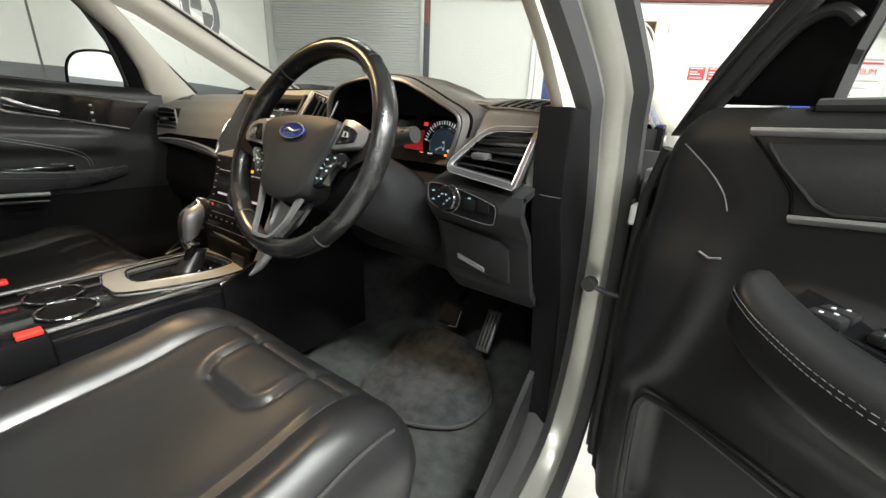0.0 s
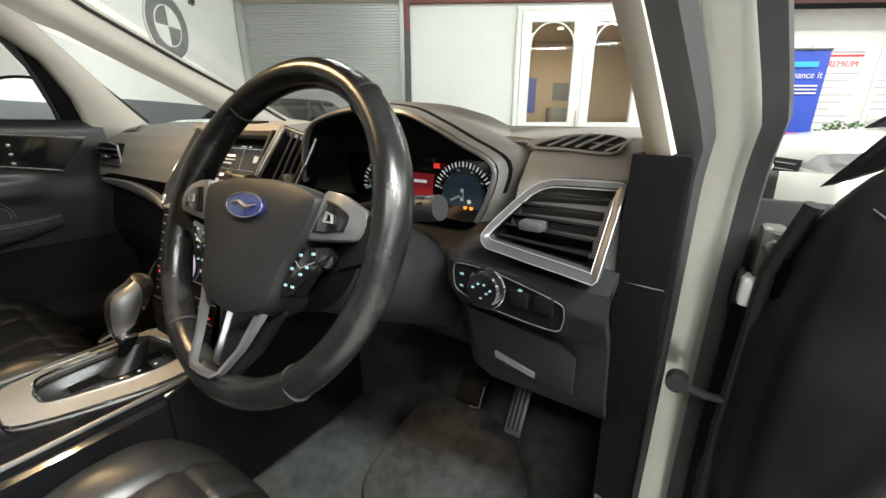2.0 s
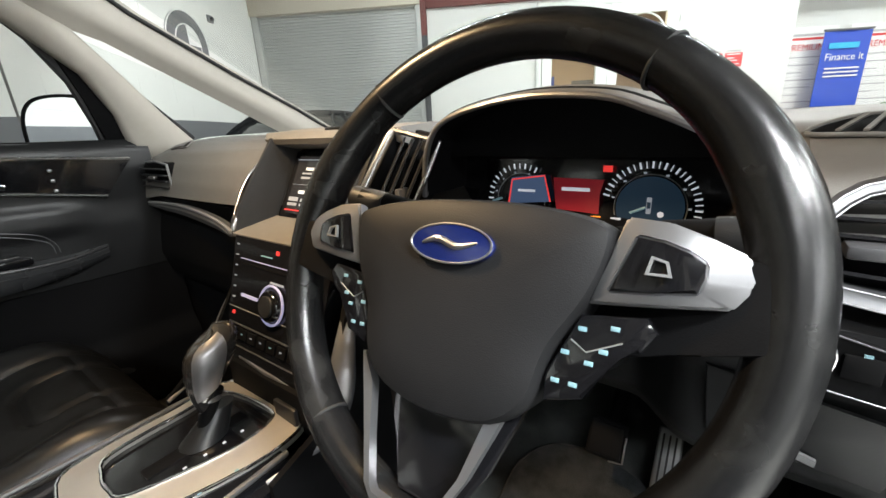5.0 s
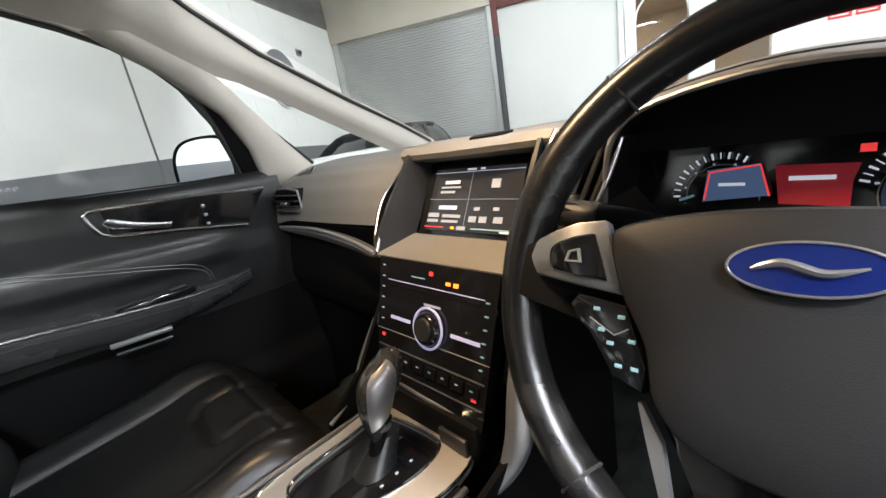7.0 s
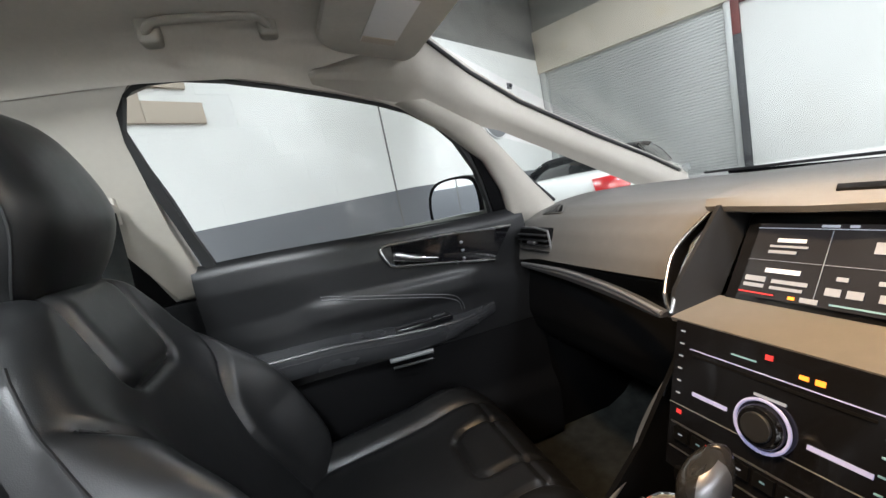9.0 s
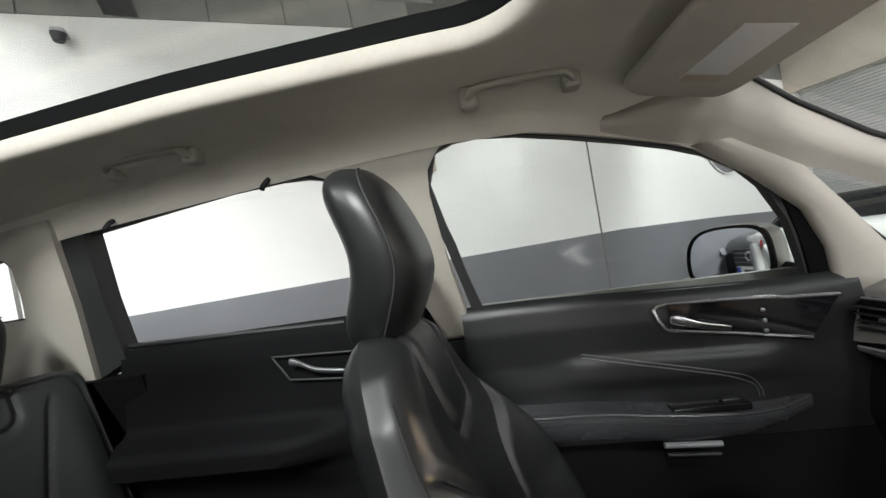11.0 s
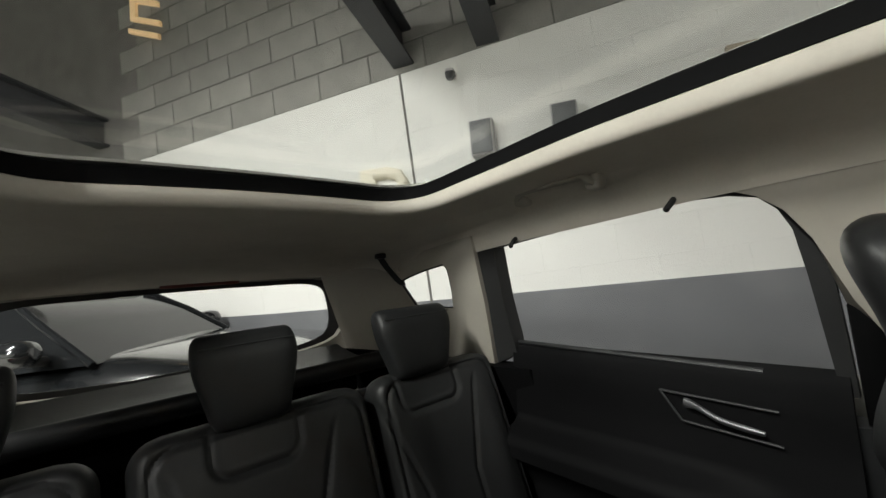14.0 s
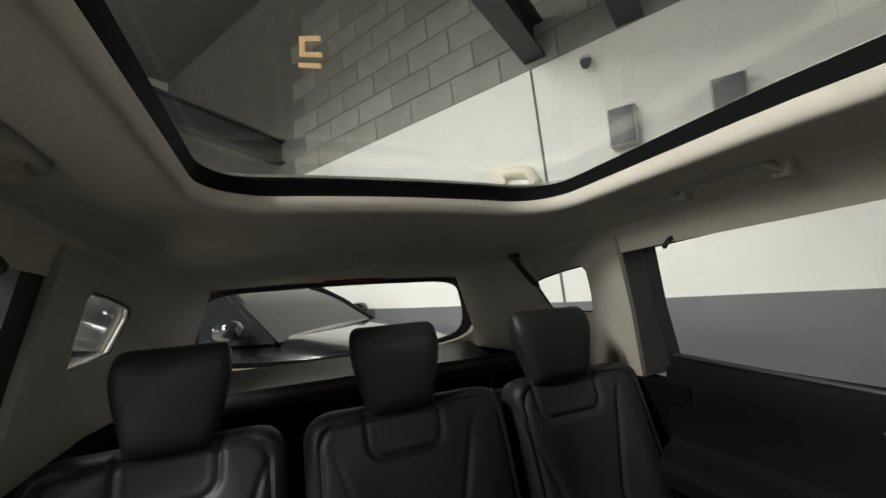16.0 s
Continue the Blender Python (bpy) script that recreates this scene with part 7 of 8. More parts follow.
# ---- pedals and mat ----
for nm, x0, x1, y, z, lab in (("accelerator_pedal", 0.475, 0.513, 0.90, 0.505, "ribbed aluminium accelerator pedal"), ("brake_pedal", 0.375, 0.435, 0.855, 0.545, "black rubber brake pedal with a bright rim")):
    ped = thing(nm, pose((x0 + x1) / 2, y, z, -32, 0, 0), lab, "pedal")
    w, h = (x1 - x0) / 2, 0.055 if "acc" in nm else 0.032
    part("plate", box((-w, -0.006, -h), (w, 0.006, h), 0.005, 3), silver if "acc" in nm else plastic_dark, ped)
    if "brake" in nm:
        part("rubber_pad", box((-w * 0.88, -0.010, -h * 0.82), (w * 0.88, -0.005, h * 0.82), 0.003, 2), plastic_dark, ped)
        part("bright_rim", tube([(w * 0.3, -0.008, -h), (w, -0.008, -h * 0.9), (w, -0.008, h * 0.4)], 0.0016, 6), silver, ped)
    for k in range(3):
        part("rubber_rib", box((-w * 0.6 + w * 0.5 * k, -0.009, -h * 0.8), (-w * 0.45 + w * 0.5 * k, -0.005, h * 0.8), 0.001), rubber, ped)
    part("arm", tube([(0, 0.005, h * 0.5), (0, 0.09, h + 0.10), (0, 0.14, h + 0.2)], 0.009, 8), plastic_dark, ped)
mat_pts = [(0.20, 0.80), (0.235, 0.66), (0.33, 0.605), (0.45, 0.62), (0.56, 0.70), (0.575, 0.82), (0.52, 0.90), (0.44, 0.95), (0.30, 0.96), (0.21, 0.90)]
mat_pts = [(0.405 + (p.x - 0.39) * 0.86, 0.765 + (p.y - 0.78) * 0.82) for p in curve_pts([(x, y, 0) for x, y in mat_pts], 5, True)]
floor_mat = thing("floor_mat", None, "dark grey carpet floor mat with bound edge", "floor mat")
part("carpet_face", prism([V(x, y, 0.37 + 0.10 * smooth(0.78, 1.0, y)) for x, y in mat_pts], (0, 0, 0.012), 0.004), mat_cloth, floor_mat)
part("binding", tube([V(x, y, 0.376 + 0.10 * smooth(0.78, 1.0, y)) for x, y in mat_pts + mat_pts[:1]], 0.005, 8), rubber, floor_mat)
kick = part("kick_panel", sheet(lambda u, v: (0.665 + 0.035 * u, 0.98 - 0.48 * u, 0.36 + 0.36 * v * (1 - 0.75 * u)), 10, 10, 0.01), plastic)
tagged(kick, "black plastic kick panel beside the footwell", "trim", kind="structure")
sill_trim = part("sill_trim", box((0.655, -0.35, 0.36), (0.735, 0.56, 0.405), 0.012, 3), plastic)
tagged(sill_trim, "black plastic sill trim in the doorway", "trim", kind="structure")


# ---- seats ----
def u_line(x, z, half, low, r):
    """Distance from a U-shaped seam of half width half and foot low, rounded by r; inside is minus."""
    p, q = abs(x) - (half - r), low + r - z
    return math.hypot(max(p, 0.0), max(q, 0.0)) + min(max(p, q), 0.0) - r


def rounded_sd(x, y, hx, hy, r):
    """Distance from a rounded rectangle about the origin; inside is minus."""
    p, q = abs(x) - hx + r, abs(y) - hy + r
    return math.hypot(max(p, 0.0), max(q, 0.0)) + min(max(p, q), 0.0) - r


def roll(depth, k):
    """Quarter-round rise from an edge: 0 at the rim, 1 from k inwards."""
    t = min(1.0, max(0.0, depth / k))
    return math.sqrt(max(0.0, 1 - (1 - t) ** 2))


def cushion_f(w, l, h, bolster, bib_half=0.0, bib_low=0.0, r=0.08):
    """Top surface of a seat cushion of half-width w and length l: side rolls, rounded nose, sewn bib and seams."""
    def f(u, v):
        a, y = 2 * u - 1, v * l
        over = max(0.0, y - (l - r))
        wx = w - r + math.sqrt(max(0.0, r * r - over * over))
        x = a * wx
        e = roll(wx - abs(x), 0.055) * roll(l - y, 0.085)
        z = h * e + bolster * bump(abs(x), w - 0.06, 0.045) * smooth(l, l - 0.16, y) * e
        z += 0.012 * bump(y, l - 0.10, 0.07) * e
        z -= e * 0.007 * bump(abs(x), w - 0.11, 0.007)
        if bib_half:
            bib = u_line(x, y, bib_half, bib_low, 0.035)
            z -= e * (0.010 * bump(bib, 0.0, 0.008) + 0.004 * smooth(0.0, -0.03, bib))
            z -= e * 0.006 * bump(y, l - 0.065, 0.006) * smooth(w - 0.10, w - 0.12, abs(x))
        return V(x, y, z)
    return f


def front_seat(cx, label=""):
    seat = thing("front_seat", pose(cx, 0, 0), label, "car seat", "front seats")
    w, l = 0.262, 0.505
    # cushion: from the back hinge to the front edge
    cf = cushion_f(w, l, 0.085, 0.030, 0.074, 0.348)
    tip = Matrix.Translation((0, -0.05, 0.535)) @ Matrix.Rotation(radians(5), 4, "X")
    part("cushion", shell(lambda u, v: tip @ cf(u, v), lambda u, v: tip @ V(cf(u, v).x * 0.97, l * 0.98 * v, -0.07), 96, 96), leather, seat, "creased black leather seat cushion")
    for s in (-1, 1):
        part("seam", tube([tip @ (cf(0.5 + s * 0.29, k / 24) + V(0, 0, 0.001)) for k in range(2, 22)], 0.0012, 6), rubber, seat)
        part("roll_piping", tube([tip @ (cf(0.5 + s * 0.455, k / 24) + V(s * 0.003, 0, 0.002)) for k in range(1, 22)], 0.0024, 6), rubber, seat)
    part("base", box((-0.20, 0.0, 0.36), (0.20, 0.36, 0.49), 0.02, 3), plastic, seat, "black seat base")
    part("side_cover", box((-0.262, -0.06, 0.42), (-0.225, 0.33, 0.52), 0.014, 3), plastic, seat)
    part("side_cover", box((0.225, -0.06, 0.42), (0.262, 0.33, 0.52), 0.014, 3), plastic, seat)
    for s in (-1, 1):
        part("rail", box((s * 0.17 - 0.02, -0.1, 0.345), (s * 0.17 + 0.02, 0.40, 0.37), 0.004), steel_dark, seat)
    # backrest, leaning back 20 degrees; a waisted centre panel sewn between the bolsters, and a bib under the headrest
    lean = Matrix.Translation((0, 0.0, 0.56)) @ Matrix.Rotation(radians(20), 4, "X")
    H = 0.625

    def bw(z):
        return piecewise([(0, 0.225), (0.10, 0.255), (0.24, 0.262), (0.36, 0.250), (0.46, 0.222), (0.53, 0.190), (0.58, 0.155), (H, 0.105)], z)

    def panel_x(z):
        return piecewise([(0.0, 0.140), (0.14, 0.105), (0.20, 0.088), (0.25, 0.086), (0.31, 0.110), (0.38, 0.150), (0.46, 0.192), (0.50, 0.21)], z)

    def edge(x, z):
        return roll(bw(z) - abs(x), 0.055) * roll(H - z, 0.05)

    def front(u, v):
        z = v * H
        x = (2 * u - 1) * bw(z)
        e = edge(x, z)
        d = -0.045 + 0.058 * e + 0.010 * bump(z, 0.16, 0.12) * e
        d += 0.066 * bump(abs(x), bw(z) - 0.055, 0.05) * smooth(0.50, 0.26, z) * smooth(-0.05, 0.12, z) * e
        g = abs(x) - panel_x(z)
        d -= e * smooth(0.49, 0.45, z) * (0.009 * bump(g, 0.0, 0.007) - 0.005 * smooth(0.0, 0.02, g))
        bib = u_line(x, z, 0.078, 0.445, 0.032)
        d -= e * (0.011 * bump(bib, 0.0, 0.008) - 0.003 * smooth(0.0, -0.025, bib))
        return lean @ V(x, d, z)

    def back(u, v):
        z = v * H
        x = (2 * u - 1) * bw(z)
        return lean @ V(x, -0.045 - 0.045 * edge(x, z), z)
    part("backrest", shell(front, back, 96, 120), leather, seat, "black leather backrest with side bolsters")
    for s in (-1, 1):
        part("panel_seam", tube([front(0.5 + s * 0.5 * panel_x(z) / bw(z), z / H) + V(0, 0.001, 0.001) for z in (0.02 + 0.015 * k for k in range(30))], 0.0013, 6), rubber, seat)
        part("side_seam", tube([front(0.5 + s * 0.478, k / 40) for k in range(2, 36)], 0.0020, 6), rubber, seat)
    # head restraint on two posts, hooked back at the top
    for s in (-1, 1):
        part("post", tube([lean @ V(s * 0.055, -0.03, H - 0.04), V(s * 0.055, -0.240, 1.16)], 0.006, 10), chrome, seat)
    hm = Matrix.Translation((0, -0.232, 1.238)) @ Matrix.Rotation(radians(-8), 4, "X")
    rings, pipes = [], ([], [])
    for k in range(25):
        t = 0.5 - 0.5 * math.cos(math.pi * k / 24)
        z = -0.136 + 0.270 * t
        env = max(0.0, 1 - abs(2 * t - 1) ** 4.5) ** 0.5
        wx = (0.104 + 0.020 * smooth(0.0, 0.6, t)) * (0.30 + 0.70 * env)
        dy = 0.010 + (0.040 + 0.004 * t) * env
        off = 0.020 - 0.052 * smooth(0.45, 1.0, t) - 0.022 * smooth(0.45, 0.0, t)
        ring = [hm @ V(wx * math.copysign(abs(math.cos(a)) ** 0.55, math.cos(a)), off + dy * math.copysign(abs(math.sin(a)) ** 0.75, math.sin(a)), z) for a in (2 * math.pi * j / 32 for j in range(32))]
        rings.append(ring)
        pipes[0].append(ring[2])
        pipes[1].append(ring[14])
    part("headrest", loft(rings), leather, seat, "padded black leather headrest")
    for pipe in pipes:
        part("headrest_seam", tube(pipe[2:-1], 0.0020, 6), rubber, seat)
    return seat


front_seat(-0.385, "black leather front passenger seat with headrest")
front_seat(0.405, "black leather driver seat with headrest")
for s, cx in ((1, 0.135), (-1, -0.135)):
    buckle = thing("seat_belt_buckle", None, "black belt buckle with red release button", "buckle", "front buckles")
    part("stem", tube([(cx, -0.05, 0.50), (cx + 0.002 * s, 0.05, 0.60), (cx, 0.12, 0.655)], 0.012, 8, flat=0.6), plastic, buckle)
    part("case", box((cx - 0.014, 0.10, 0.64), (cx + 0.014, 0.165, 0.70), 0.006), plastic_dark, buckle)
    part("release", box((cx - 0.010, 0.13, 0.70), (cx + 0.010, 0.160, 0.708), 0.002), red_plastic, buckle)


def rear_seat(cx, w, hx, hw, label, top=1.108):
    """One of three rear seats: rolled edge seam, a bib cut for the headrest, which tapers downwards."""
    seat = thing("car_seat", pose(cx, 0, 0), label, "car seat", "rear seats")
    cf = cushion_f(w, 0.48, 0.06, 0.012)
    tip = Matrix.Translation((0, -1.02, 0.56)) @ Matrix.Rotation(radians(6), 4, "X")
    part("cushion", shell(lambda u, v: tip @ cf(u, v), lambda u, v: tip @ V(cf(u, v).x * 0.97, 0.47 * v, -0.10), 40, 36), rear_leather_dim, seat)
    part("base", box((-w * 0.8, -0.95, 0.36), (w * 0.8, -0.62, 0.52), 0.02), plastic_dark, seat)
    lean = Matrix.Translation((0, -0.995, 0.60)) @ Matrix.Rotation(radians(18), 4, "X")
    H, r = (top - 0.60) / math.cos(radians(18)), 0.055

    def place(u, v):
        z = v * H
        over = max(0.0, z - (H - r))
        wx = w - r + math.sqrt(max(0.0, r * r - over * over))
        x = (2 * u - 1) * wx
        return x, z, roll(wx - abs(x), 0.03) * roll(H - z, 0.035)

    def front(u, v):
        x, z, e = place(u, v)
        d = -0.03 + 0.055 * e + 0.010 * bump(abs(x), w - 0.08, 0.05) * smooth(H, H - 0.14, z)
        rim = rounded_sd(x, z - H / 2, w - 0.030, H / 2 - 0.028, 0.045)
        d -= e * 0.008 * bump(rim, 0.0, 0.006)
        bib = u_line(x - hx, z, hw * 0.80, H - 0.108, 0.035)
        d -= e * (0.010 * bump(bib, 0.0, 0.008) + 0.007 * smooth(0.0, -0.02, bib))
        g = abs(x - hx) - piecewise([(0.0, 0.09), (0.24, 0.085), (H - 0.09, 0.15), (H, 0.19)], z)
        d -= e * 0.006 * bump(g, 0.0, 0.007) * smooth(H - 0.05, H - 0.10, z)
        return lean @ V(x, d, z)

    def back(u, v):
        x, z, e = place(u, v)
        return lean @ V(x, -0.03 - 0.045 * e, z)
    part("backrest", shell(front, back, 96, 104), rear_leather_dim, seat, "black leather rear backrest")
    hm = lean @ Matrix.Translation((hx, 0.018, H + 0.078)) @ Matrix.Rotation(radians(-10), 4, "X")
    rings = []
    for k in range(25):
        t = 0.5 - 0.5 * math.cos(math.pi * k / 24)
        z = -0.105 + 0.192 * t
        env = max(0.0, 1 - abs(2 * t - 1) ** 7) ** 0.5
        wx = hw * (0.74 + 0.26 * smooth(0.0, 0.75, t)) * (0.80 + 0.20 * env)
        dy = 0.006 + 0.034 * env
        rings.append([hm @ V(wx * math.copysign(abs(math.cos(a)) ** 0.45, math.cos(a)), -0.012 * smooth(0.7, 1.0, t) + dy * math.copysign(abs(math.sin(a)) ** 0.6, math.sin(a)), z) for a in (2 * math.pi * j / 32 for j in range(32))])
    part("headrest", loft(rings), rear_leather_dim, seat, "square black rear headrest")
    part("headrest_seam", tube([hm @ V(hw * 0.90 * (2 * k / 20 - 1), 0.034 - 0.004 * abs(2 * k / 20 - 1), 0.058) for k in range(21)], 0.0016, 6), rubber, seat)
    return seat


rear_seat(-0.462, 0.214, 0.050, 0.122, "rear outer seat in black leather, passenger side")
rear_seat(0.0, 0.232, 0.025, 0.103, "rear middle seat in black leather with headrest")
rear_seat(0.470, 0.206, -0.012, 0.098, "rear outer seat in black leather, driver side")
cover = thing("load_cover", None, "black roller load cover across the boot", "load cover")
part("cassette", tube([(-0.60, -1.50, 1.075), (0.60, -1.50, 1.075)], 0.035, 14, flat=0.8), plastic, cover)
part("blind", sheet(lambda u, v: (-0.55 + 1.10 * u, -1.97 + 0.46 * v, 1.085 - 0.03 * math.sin(math.pi * v) - 0.01 * v), 12, 8, 0.006), plastic, cover)
for x in (-0.25,):
    latch = thing("seat_latch", None, "chrome belt guide on the rear seat shoulder", "latch", "rear latches")
    part("loop", ring_bar((x, -1.22, 1.062), 0.011, (0, 1, 0.3), 0.0022, 24, 8), chrome, latch)
    part("plate", box((x - 0.02, -1.215, 1.055), (x + 0.02, -1.195, 1.075), 0.004), plastic, latch)

# ---- roof fittings ----
def grab_handle(s, y0, y1, z):
    h = thing("grab_handle", None, "beige grab handle under the roof side", "grab handle", "grab handles")
    x = s * 0.538
    for y in (y0, y1):
        part("foot", box((x - 0.016, y - 0.017, z - 0.012), (x + 0.020, y + 0.017, z + 0.04), 0.008, 3), pillar_trim, h)
    pts = [V(x, y0, z + 0.006), V(x - s * 0.022, y0 + 0.004, z + 0.010), V(x - s * 0.026, y0 + 0.022, z + 0.017), V(x - s * 0.028, (y0 + y1) / 2, z + 0.018), V(x - s * 0.026, y1 - 0.022, z + 0.017), V(x - s * 0.022, y1 - 0.004, z + 0.008), V(x, y1, z + 0.004)]
    part("grip", tube(curve_pts(pts, 5), 0.012, 14, flat=0.62), pillar_trim, h)


for s in (-1, 1):
    grab_handle(s, -0.064, 0.128, 1.512)
    grab_handle(s, -0.84, -0.65, 1.514)
    visor = thing("sun_visor", pose(s * 0.365, 0.415, 1.447, -11, 0, -4 * s), "beige folded sun visor with a white label", "sun visor", "sun visors")
    flap = [V(cx + 0.06 * math.cos(a), cy + r * math.sin(a), 0.0) for cx, cy, r, a0 in ((0.14, -0.02, 0.02, 0), (-0.14, -0.02, 0.02, 90), (-0.14, -0.14, 0.06, 180), (0.14, -0.14, 0.06, 270)) for a in (radians(a0 + 15 * k) for k in range(7))]
    mid = V(0, -0.10, 0)
    part("flap", loft([[mid + (p - mid) * k + V(0, 0, h) for p in flap] for k, h in ((0.02, -0.0125), (0.90, -0.012), (0.965, -0.009), (1.0, -0.002), (1.0, 0.003), (0.96, 0.010), (0.02, 0.012))]), headliner, visor)
    part("label", box((s * 0.04 - 0.08, -0.125, -0.0138), (s * 0.04 + 0.08, -0.06, -0.0122), 0.0004), card_white, visor, "white warning label")
    part("label_band", box((s * 0.108 - 0.011, -0.124, -0.0148), (s * 0.108 + 0.011, -0.061, -0.0136), 0.0003), letter_tan, visor)
    part("pivot", tube([(s * 0.19, -0.02, 0.0), (s * 0.225, -0.02, 0.015)], 0.010, 8), pillar_trim, visor)
dome = thing("dome_lamp", None, "overhead console with lit courtesy lamps", "lamp")
part("housing", box((-0.13, 0.22, 1.49), (0.13, 0.39, 1.56), 0.015, 3), headliner, dome)
part("lens", box((-0.06, 0.27, 1.482), (0.06, 0.32, 1.491), 0.004), lamp_white, dome)
mirror_in = thing("rear_view_mirror", None, "black interior rear view mirror on the windscreen", "mirror")
part("case", box((-0.12, 0.45, 1.375), (0.12, 0.485, 1.445), 0.016, 3), plastic_dark, mirror_in)
part("glass_face", box((-0.112, 0.446, 1.382), (0.112, 0.4515, 1.438), 0.001), mirror_glass, mirror_in)
part("stem", tube([(0, 0.48, 1.43), (0, 0.50, 1.47)], 0.012, 8), plastic_dark, mirror_in)


# ---- cars parked in the hall ----
white_car_paint = material("white_car_paint", (0.78, 0.78, 0.75), 0.22, coat=0.6, vary=0.03)
black_car_paint = material("black_car_paint", (0.010, 0.011, 0.012), 0.16, coat=1.0, vary=0.1)
dark_glass = material("dark_car_glass", (0.012, 0.013, 0.014), 0.06, spec=0.25, vary=0.1, rough_vary=0.03)
lens_clear = material("clear_lamp_lens", (0.55, 0.56, 0.58), 0.10, metal=0.6, vary=0.1)
lens_red = material("red_lamp_lens", (0.55, 0.012, 0.015), 0.15, coat=0.6, vary=0.1)
plate_white = material("plate_white", (0.78, 0.78, 0.74), 0.4, vary=0.03)
tyre_black = material("tyre_rubber", (0.014, 0.014, 0.014), 0.8, vary=0.2)


def body_ring(y, w, zb, zt, n=28):
    zc, hz = (zb + zt) / 2, (zt - zb) / 2
    return [V(w * math.copysign(abs(math.cos(a)) ** 0.32, math.cos(a)), y, zc + hz * math.copysign(abs(math.sin(a)) ** 0.5, math.sin(a))) for a in (2 * math.pi * k / n for k in range(n))]


def parked_car(m, length, width, bonnet, roof, cab, paint, name, label, roof_mat=None):
    """A closed car, nose at y = 0 pointing to +y; cab gives the windscreen foot, roof front, roof rear and tail-glass foot."""
    car = thing(name, m, label, "car", "parked cars")
    hw = width / 2
    c0, c1, c2, c3 = cab
    rows = [(0.0, 0.76, 0.30, bonnet - 0.26), (-0.03, 0.84, 0.26, bonnet - 0.16), (-0.10, 0.91, 0.22, bonnet - 0.095), (-0.25, 0.96, 0.20, bonnet - 0.055), (-0.6, 0.99, 0.20, bonnet - 0.02), (c0, 1.0, 0.20, bonnet + 0.015),
            ((c0 + c3) / 2, 1.0, 0.20, bonnet + 0.04), (c3, 0.99, 0.20, bonnet + 0.06), (-length + 0.22, 0.97, 0.22, bonnet + 0.05), (-length + 0.06, 0.92, 0.26, bonnet + 0.0), (-length, 0.84, 0.30, bonnet - 0.14)]
    part("body", loft([body_ring(y, hw * w, zb, zt) for y, w, zb, zt in rows]), paint, car, sharp=50)
    zb = bonnet - 0.01
    base = [V(-0.87 * hw, c0 - 0.10, zb), V(0.87 * hw, c0 - 0.10, zb), V(0.95 * hw, (c0 + c1) / 2 - 0.2, zb), V(0.92 * hw, c3 + 0.2, zb), V(0.78 * hw, c3, zb), V(-0.78 * hw, c3, zb), V(-0.92 * hw, c3 + 0.2, zb), V(-0.95 * hw, (c0 + c1) / 2 - 0.2, zb)]
    top = [V(-0.66 * hw, c1, roof), V(0.66 * hw, c1, roof), V(0.72 * hw, c1 - 0.1, roof), V(0.72 * hw, c2 + 0.1, roof), V(0.60 * hw, c2, roof), V(-0.60 * hw, c2, roof), V(-0.72 * hw, c2 + 0.1, roof), V(-0.72 * hw, c1 - 0.1, roof)]
    bm = loft([base, [b.lerp(t, 0.5) + V(b.x * 0.03, 0, 0.01) for b, t in zip(base, top)], top])
    part("window_glass", bm, dark_glass, car, "dark tinted windows")
    crown = [[p * 1.0 + V(0, 0, -0.012) for p in top], [V(p.x * 1.03, p.y, p.z + 0.004) for p in top], [V(p.x * 0.9, p.y * 0.98 + 0.02 * (c1 + c2) / 2, p.z + 0.03) for p in top], [V(p.x * 0.5, p.y * 0.8 + 0.2 * (c1 + c2) / 2, p.z + 0.045) for p in top]]
    part("roof", loft(crown), roof_mat or paint, car)
    for s in (-1, 1):
        for k, (a, b) in enumerate(((1, 2), (2, 3), (3, 4)) if s > 0 else ((0, 7), (7, 6), (6, 5))):
            i = (1, 3, 4)[k] if s > 0 else (0, 6, 5)[k]
            part("pillar", tube([base[i] * 1.0, base[i].lerp(top[i], 0.5) + V(base[i].x * 0.03, 0, 0.012), top[i]], 0.018, 8), dark_glass, car)
        mir = None if roof_mat else part("mirror_housing", loft([[V(s * (hw + 0.03 + 0.075 * ca), c0 - 0.28 + d, bonnet + 0.08 + 0.06 * sa) for ca, sa in ((math.cos(t) * k, math.sin(t) * k) for t in (2 * math.pi * j / 14 for j in range(14)))] for d, k in ((-0.05, 0.95), (0.0, 1.0), (0.04, 0.8), (0.06, 0.4))]), roof_mat or paint, car)
        if mir:
            part("mirror_arm", tube([(s * (hw - 0.08), c0 - 0.28, bonnet + 0.03), (s * (hw + 0.05), c0 - 0.28, bonnet + 0.05)], 0.022, 8), tyre_black, mir)
        for wy in (-0.78, -length + 0.72):
            wheel_ob = part("wheel", disc((s * (hw - 0.17), wy, 0.31), 0.31, (s, 0, 0), 0.18, 28), tyre_black, car)
            part("rim", disc((s * (hw + 0.0), wy, 0.31), 0.20, (s, 0, 0), 0.02, 24, taper=0.9), lens_clear, wheel_ob)
        lamp = [V(s * x * hw, y, z) for x, y, z in ((0.50, 0.005, bonnet - 0.25), (0.62, -0.02, bonnet - 0.155), (0.93, -0.20, bonnet - 0.115), (0.95, -0.22, bonnet - 0.19), (0.84, -0.05, bonnet - 0.28))]
        part("headlight", prism([p + V(s * 0.02, 0.02, 0.01) for p in (lamp if s > 0 else lamp[::-1])], (0, 0.05, 0), 0.006), lens_clear, car, "clear glass headlight")
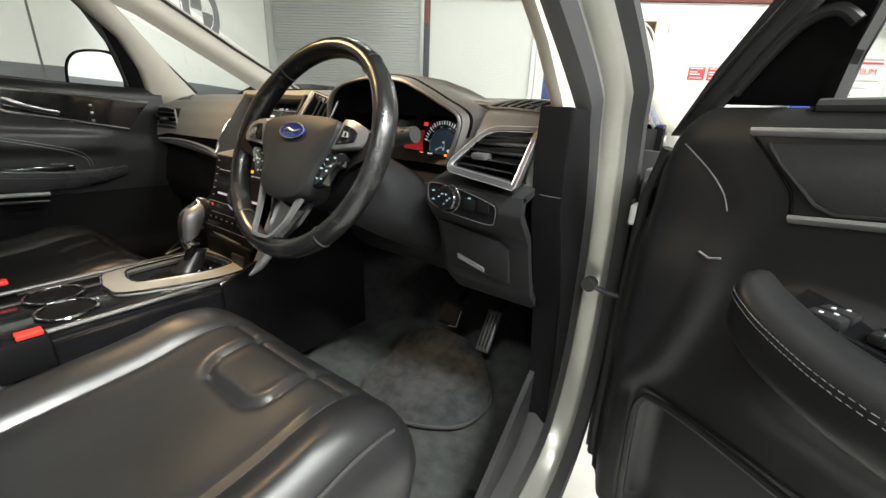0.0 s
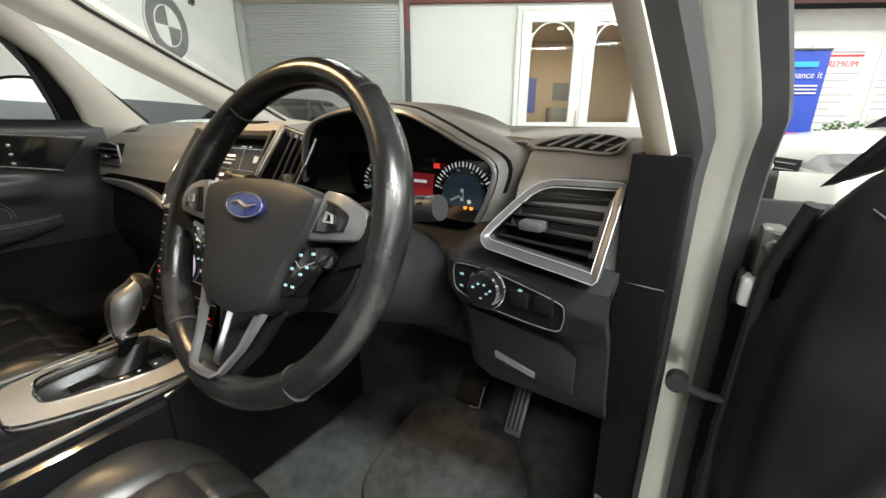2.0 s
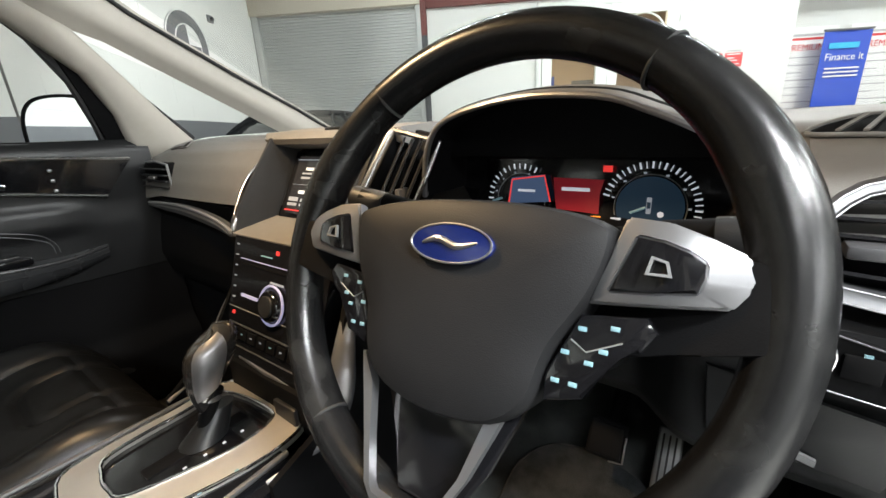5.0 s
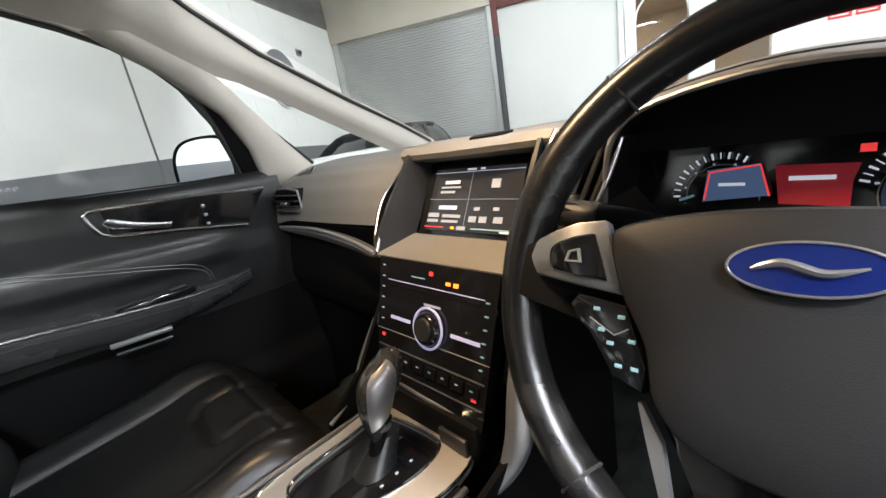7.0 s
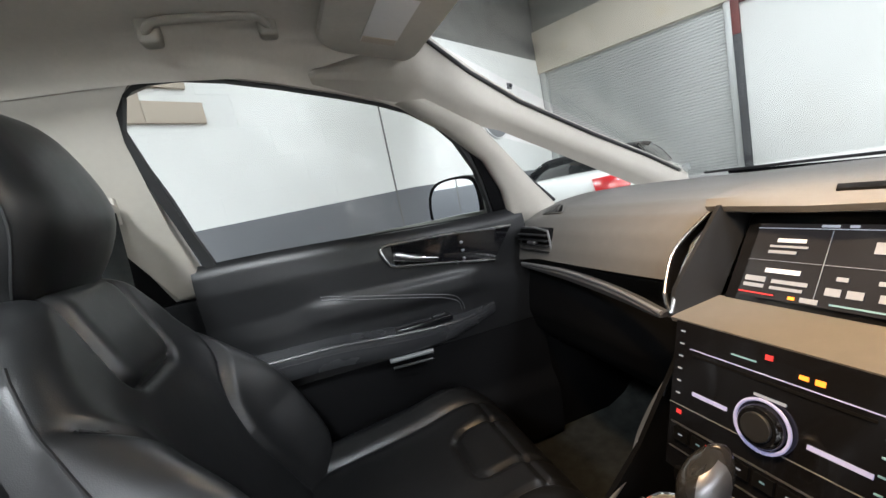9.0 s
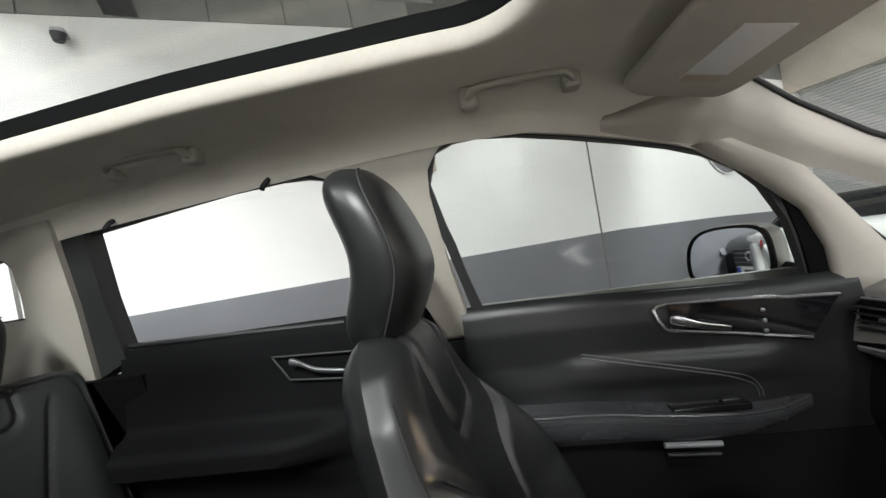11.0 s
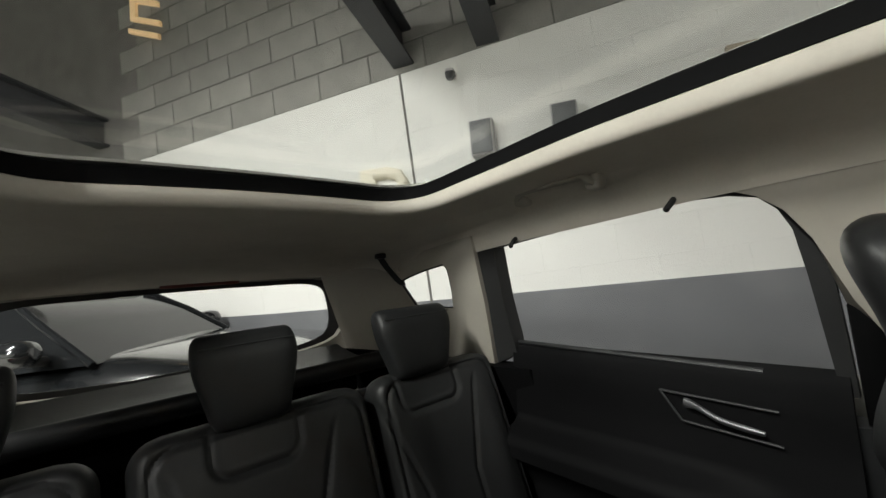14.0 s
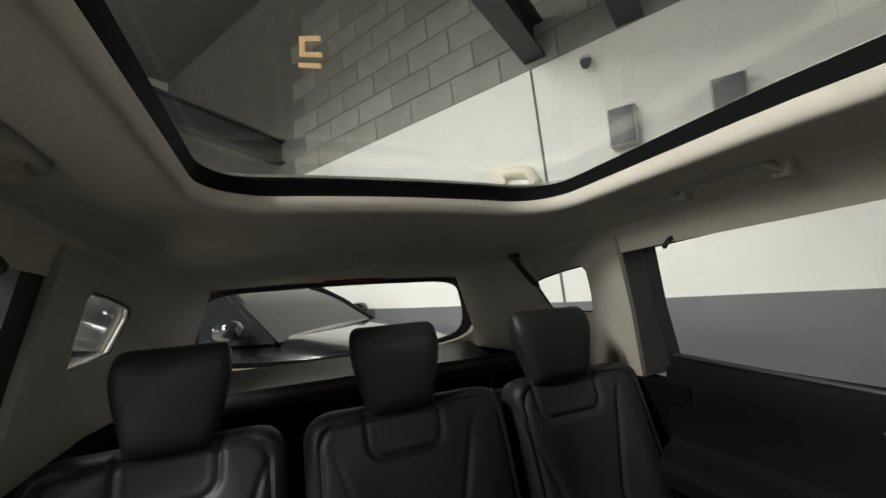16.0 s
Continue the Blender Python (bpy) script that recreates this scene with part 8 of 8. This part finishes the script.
        tail = [V(s * x * hw, y, z) for x, y, z in ((0.99, -length + 0.12, bonnet + 0.01), (0.62, -length - 0.015, bonnet + 0.0), (0.66, -length - 0.03, bonnet - 0.15), (0.95, -length + 0.06, bonnet - 0.17))]
        part("tail_light", prism(tail[::s], (0, -0.02, 0), 0.006), lens_red, car, "red tail light")
    gx = 0.42 * hw
    grille = part("grille", prism([V(-gx, 0.0, bonnet - 0.20), V(gx, 0.0, bonnet - 0.20), V(gx * 0.92, 0.01, bonnet - 0.46), V(gx * 0.7, 0.01, bonnet - 0.52), V(-gx * 0.7, 0.01, bonnet - 0.52), V(-gx * 0.92, 0.01, bonnet - 0.46)], (0, 0.02, 0), 0.006), tyre_black, car, "black slatted grille")
    for k in range(6):
        part("grille_bar", box((-gx * 0.93, 0.018, bonnet - 0.235 - 0.045 * k), (gx * 0.93, 0.036, bonnet - 0.228 - 0.045 * k), 0.002), lens_clear, grille)
    for k in range(4):
        part("badge_ring", ring_bar((-0.09 + 0.06 * k, 0.04, bonnet - 0.26), 0.04, (0, 1, 0), 0.006, 24, 6), chrome, grille)
    plate = part("number_plate", box((-0.26, 0.035, bonnet - 0.47), (0.26, 0.047, bonnet - 0.36), 0.004), plate_white, car)
    part("plate_bar", box((-0.17, 0.047, bonnet - 0.44), (0.20, 0.050, bonnet - 0.39)), steel_dark, plate)
    part("plate_band", box((-0.255, 0.047, bonnet - 0.465), (-0.215, 0.050, bonnet - 0.365)), card_blue, plate)
    part("lower_intake", box((-0.6 * hw, -0.02, 0.30), (0.6 * hw, 0.015, 0.40), 0.01), tyre_black, car)
    return car


# the rest of the outer body round the cabin
front_body = part("front_body", loft([body_ring(y, w, 0.24, zt) for y, w, zt in ((1.34, 0.87, 1.0), (1.7, 0.87, 0.985), (2.0, 0.85, 0.93), (2.15, 0.80, 0.84), (2.25, 0.70, 0.70))]), body_paint, sharp=50)
tagged(front_body, "champagne painted nose and wings of the car", "car body", kind="structure")
rear_body = part("rear_body", loft([body_ring(y, w, 0.30, zt) for y, w, zt in ((-2.11, 0.88, 1.04), (-2.20, 0.87, 1.02), (-2.30, 0.84, 0.78), (-2.38, 0.78, 0.66))]), body_paint, sharp=50)
tagged(rear_body, "champagne painted tail and bumper of the car", "car body", kind="structure")
for s in (-1, 1):
    part("tail_light", prism([V(s * x, -2.19, z) for x, z in ((0.86, 1.0), (0.60, 0.99), (0.62, 0.86), (0.85, 0.84))][::s], (0, -0.035, 0), 0.008), lens_red, rear_body, "red tail light")
    part("headlight", prism([V(s * x, y, z) for x, y, z in ((0.50, 2.16, 0.80), (0.78, 2.05, 0.86), (0.80, 2.04, 0.76), (0.56, 2.18, 0.70))][::-s], (0, 0.05, 0), 0.008), lens_clear, front_body, "clear glass headlight")
    for wy in (1.58, -1.50):
        road_wheel = thing("road_wheel", None, "black tyre on a silver alloy rim", "wheel", "road wheels")
        part("tyre", disc((s * 0.72, wy, 0.33), 0.33, (s, 0, 0), 0.20, 32), tyre_black, road_wheel)
        part("rim", disc((s * 0.915, wy, 0.33), 0.21, (s, 0, 0), 0.018, 28, taper=0.92), silver, road_wheel)
        for k in range(5):
            a = 2 * math.pi * k / 5
            part("spoke", tube([(s * 0.936, wy + 0.04 * math.cos(a), 0.33 + 0.04 * math.sin(a)), (s * 0.934, wy + 0.19 * math.cos(a), 0.33 + 0.19 * math.sin(a))], [0.022, 0.014], 6), silver, road_wheel)


def heading(x, y, deg):
    return pose(x, y, 0, 0, 0, deg)


# dark crossover close behind the tail, white hatchback beyond the open door, small white soft-top by the shutter
parked_car(heading(-0.86, -2.64, 54), 3.7, 1.52, 1.10, 1.43, (-0.85, -1.45, -2.9, -3.3), black_car_paint, "parked_crossover", "glossy black crossover parked behind, facing the car")
parked_car(HALL @ heading(3.0, 3.35, 86), 3.2, 1.70, 1.0, 1.38, (-1.10, -1.70, -2.6, -3.0), white_car_paint, "parked_hatchback", "white hatchback with dark grille facing the open door")
parked_car(HALL @ heading(-1.56, 6.10, 0), 2.75, 1.46, 1.02, 1.24, (-0.75, -1.05, -1.7, -2.15), white_car_paint, "parked_soft_top", "small white soft-top car with red tail lights", tyre_black)

# small dark fitting and pipe on the block wall
fit_ob = thing("wall_socket", HALL, "small dark fitting on the white block wall", "fitting")
part("plate", box((WALL_L + 0.001, 5.15, 2.36), (WALL_L + 0.02, 5.25, 2.44), 0.004), badge_grey, fit_ob)
part("knob", disc((WALL_L + 0.02, 5.20, 2.40), 0.022, (1, 0, 0), 0.03, 12), steel_dark, fit_ob)

# blockwork of the long wall: painted units below, bare units above
unit = finish(box((-0.006, -0.2241, 0.0), (0.0, 0.2241, 0.2232), 0.0012, 1))
unit.materials.append(white_unit)
raw = finish(box((-0.006, -0.2205, 0.0), (0.0, 0.2205, 0.2165), 0.0035, 1))
raw.materials.append(bare_unit)
row = 0
z = 0.9685
tilt = Matrix.Rotation(math.atan(COURSE), 4, "X")
while z + 0.2165 < HALL_H:
    painted = z + 0.2165 < PAINT_TOP + 0.03
    y0 = -3.1 if painted else -4.0
    y1 = 6.0 if painted else (1.2 if z < 4.4 else -9)
    y = y0 + (0.225 if row % 2 else 0.0)
    while y < y1:
        ob = new("block", unit if painted else raw)
        ob.parent = wall_left
        rear = y < BREAK - 0.2
        x = WALL_L + 0.0005 + (0.0003 * math.sin(37.0 * y + 11 * z) if painted else 0.0015 * math.sin(29.0 * y + 7 * z))
        ob.matrix_basis = Matrix.Translation((x, y, z + (0.148 + COURSE * y if rear else 0.0))) @ (tilt if rear else Matrix())
        y += 0.45
    z += 0.2265
    row += 1
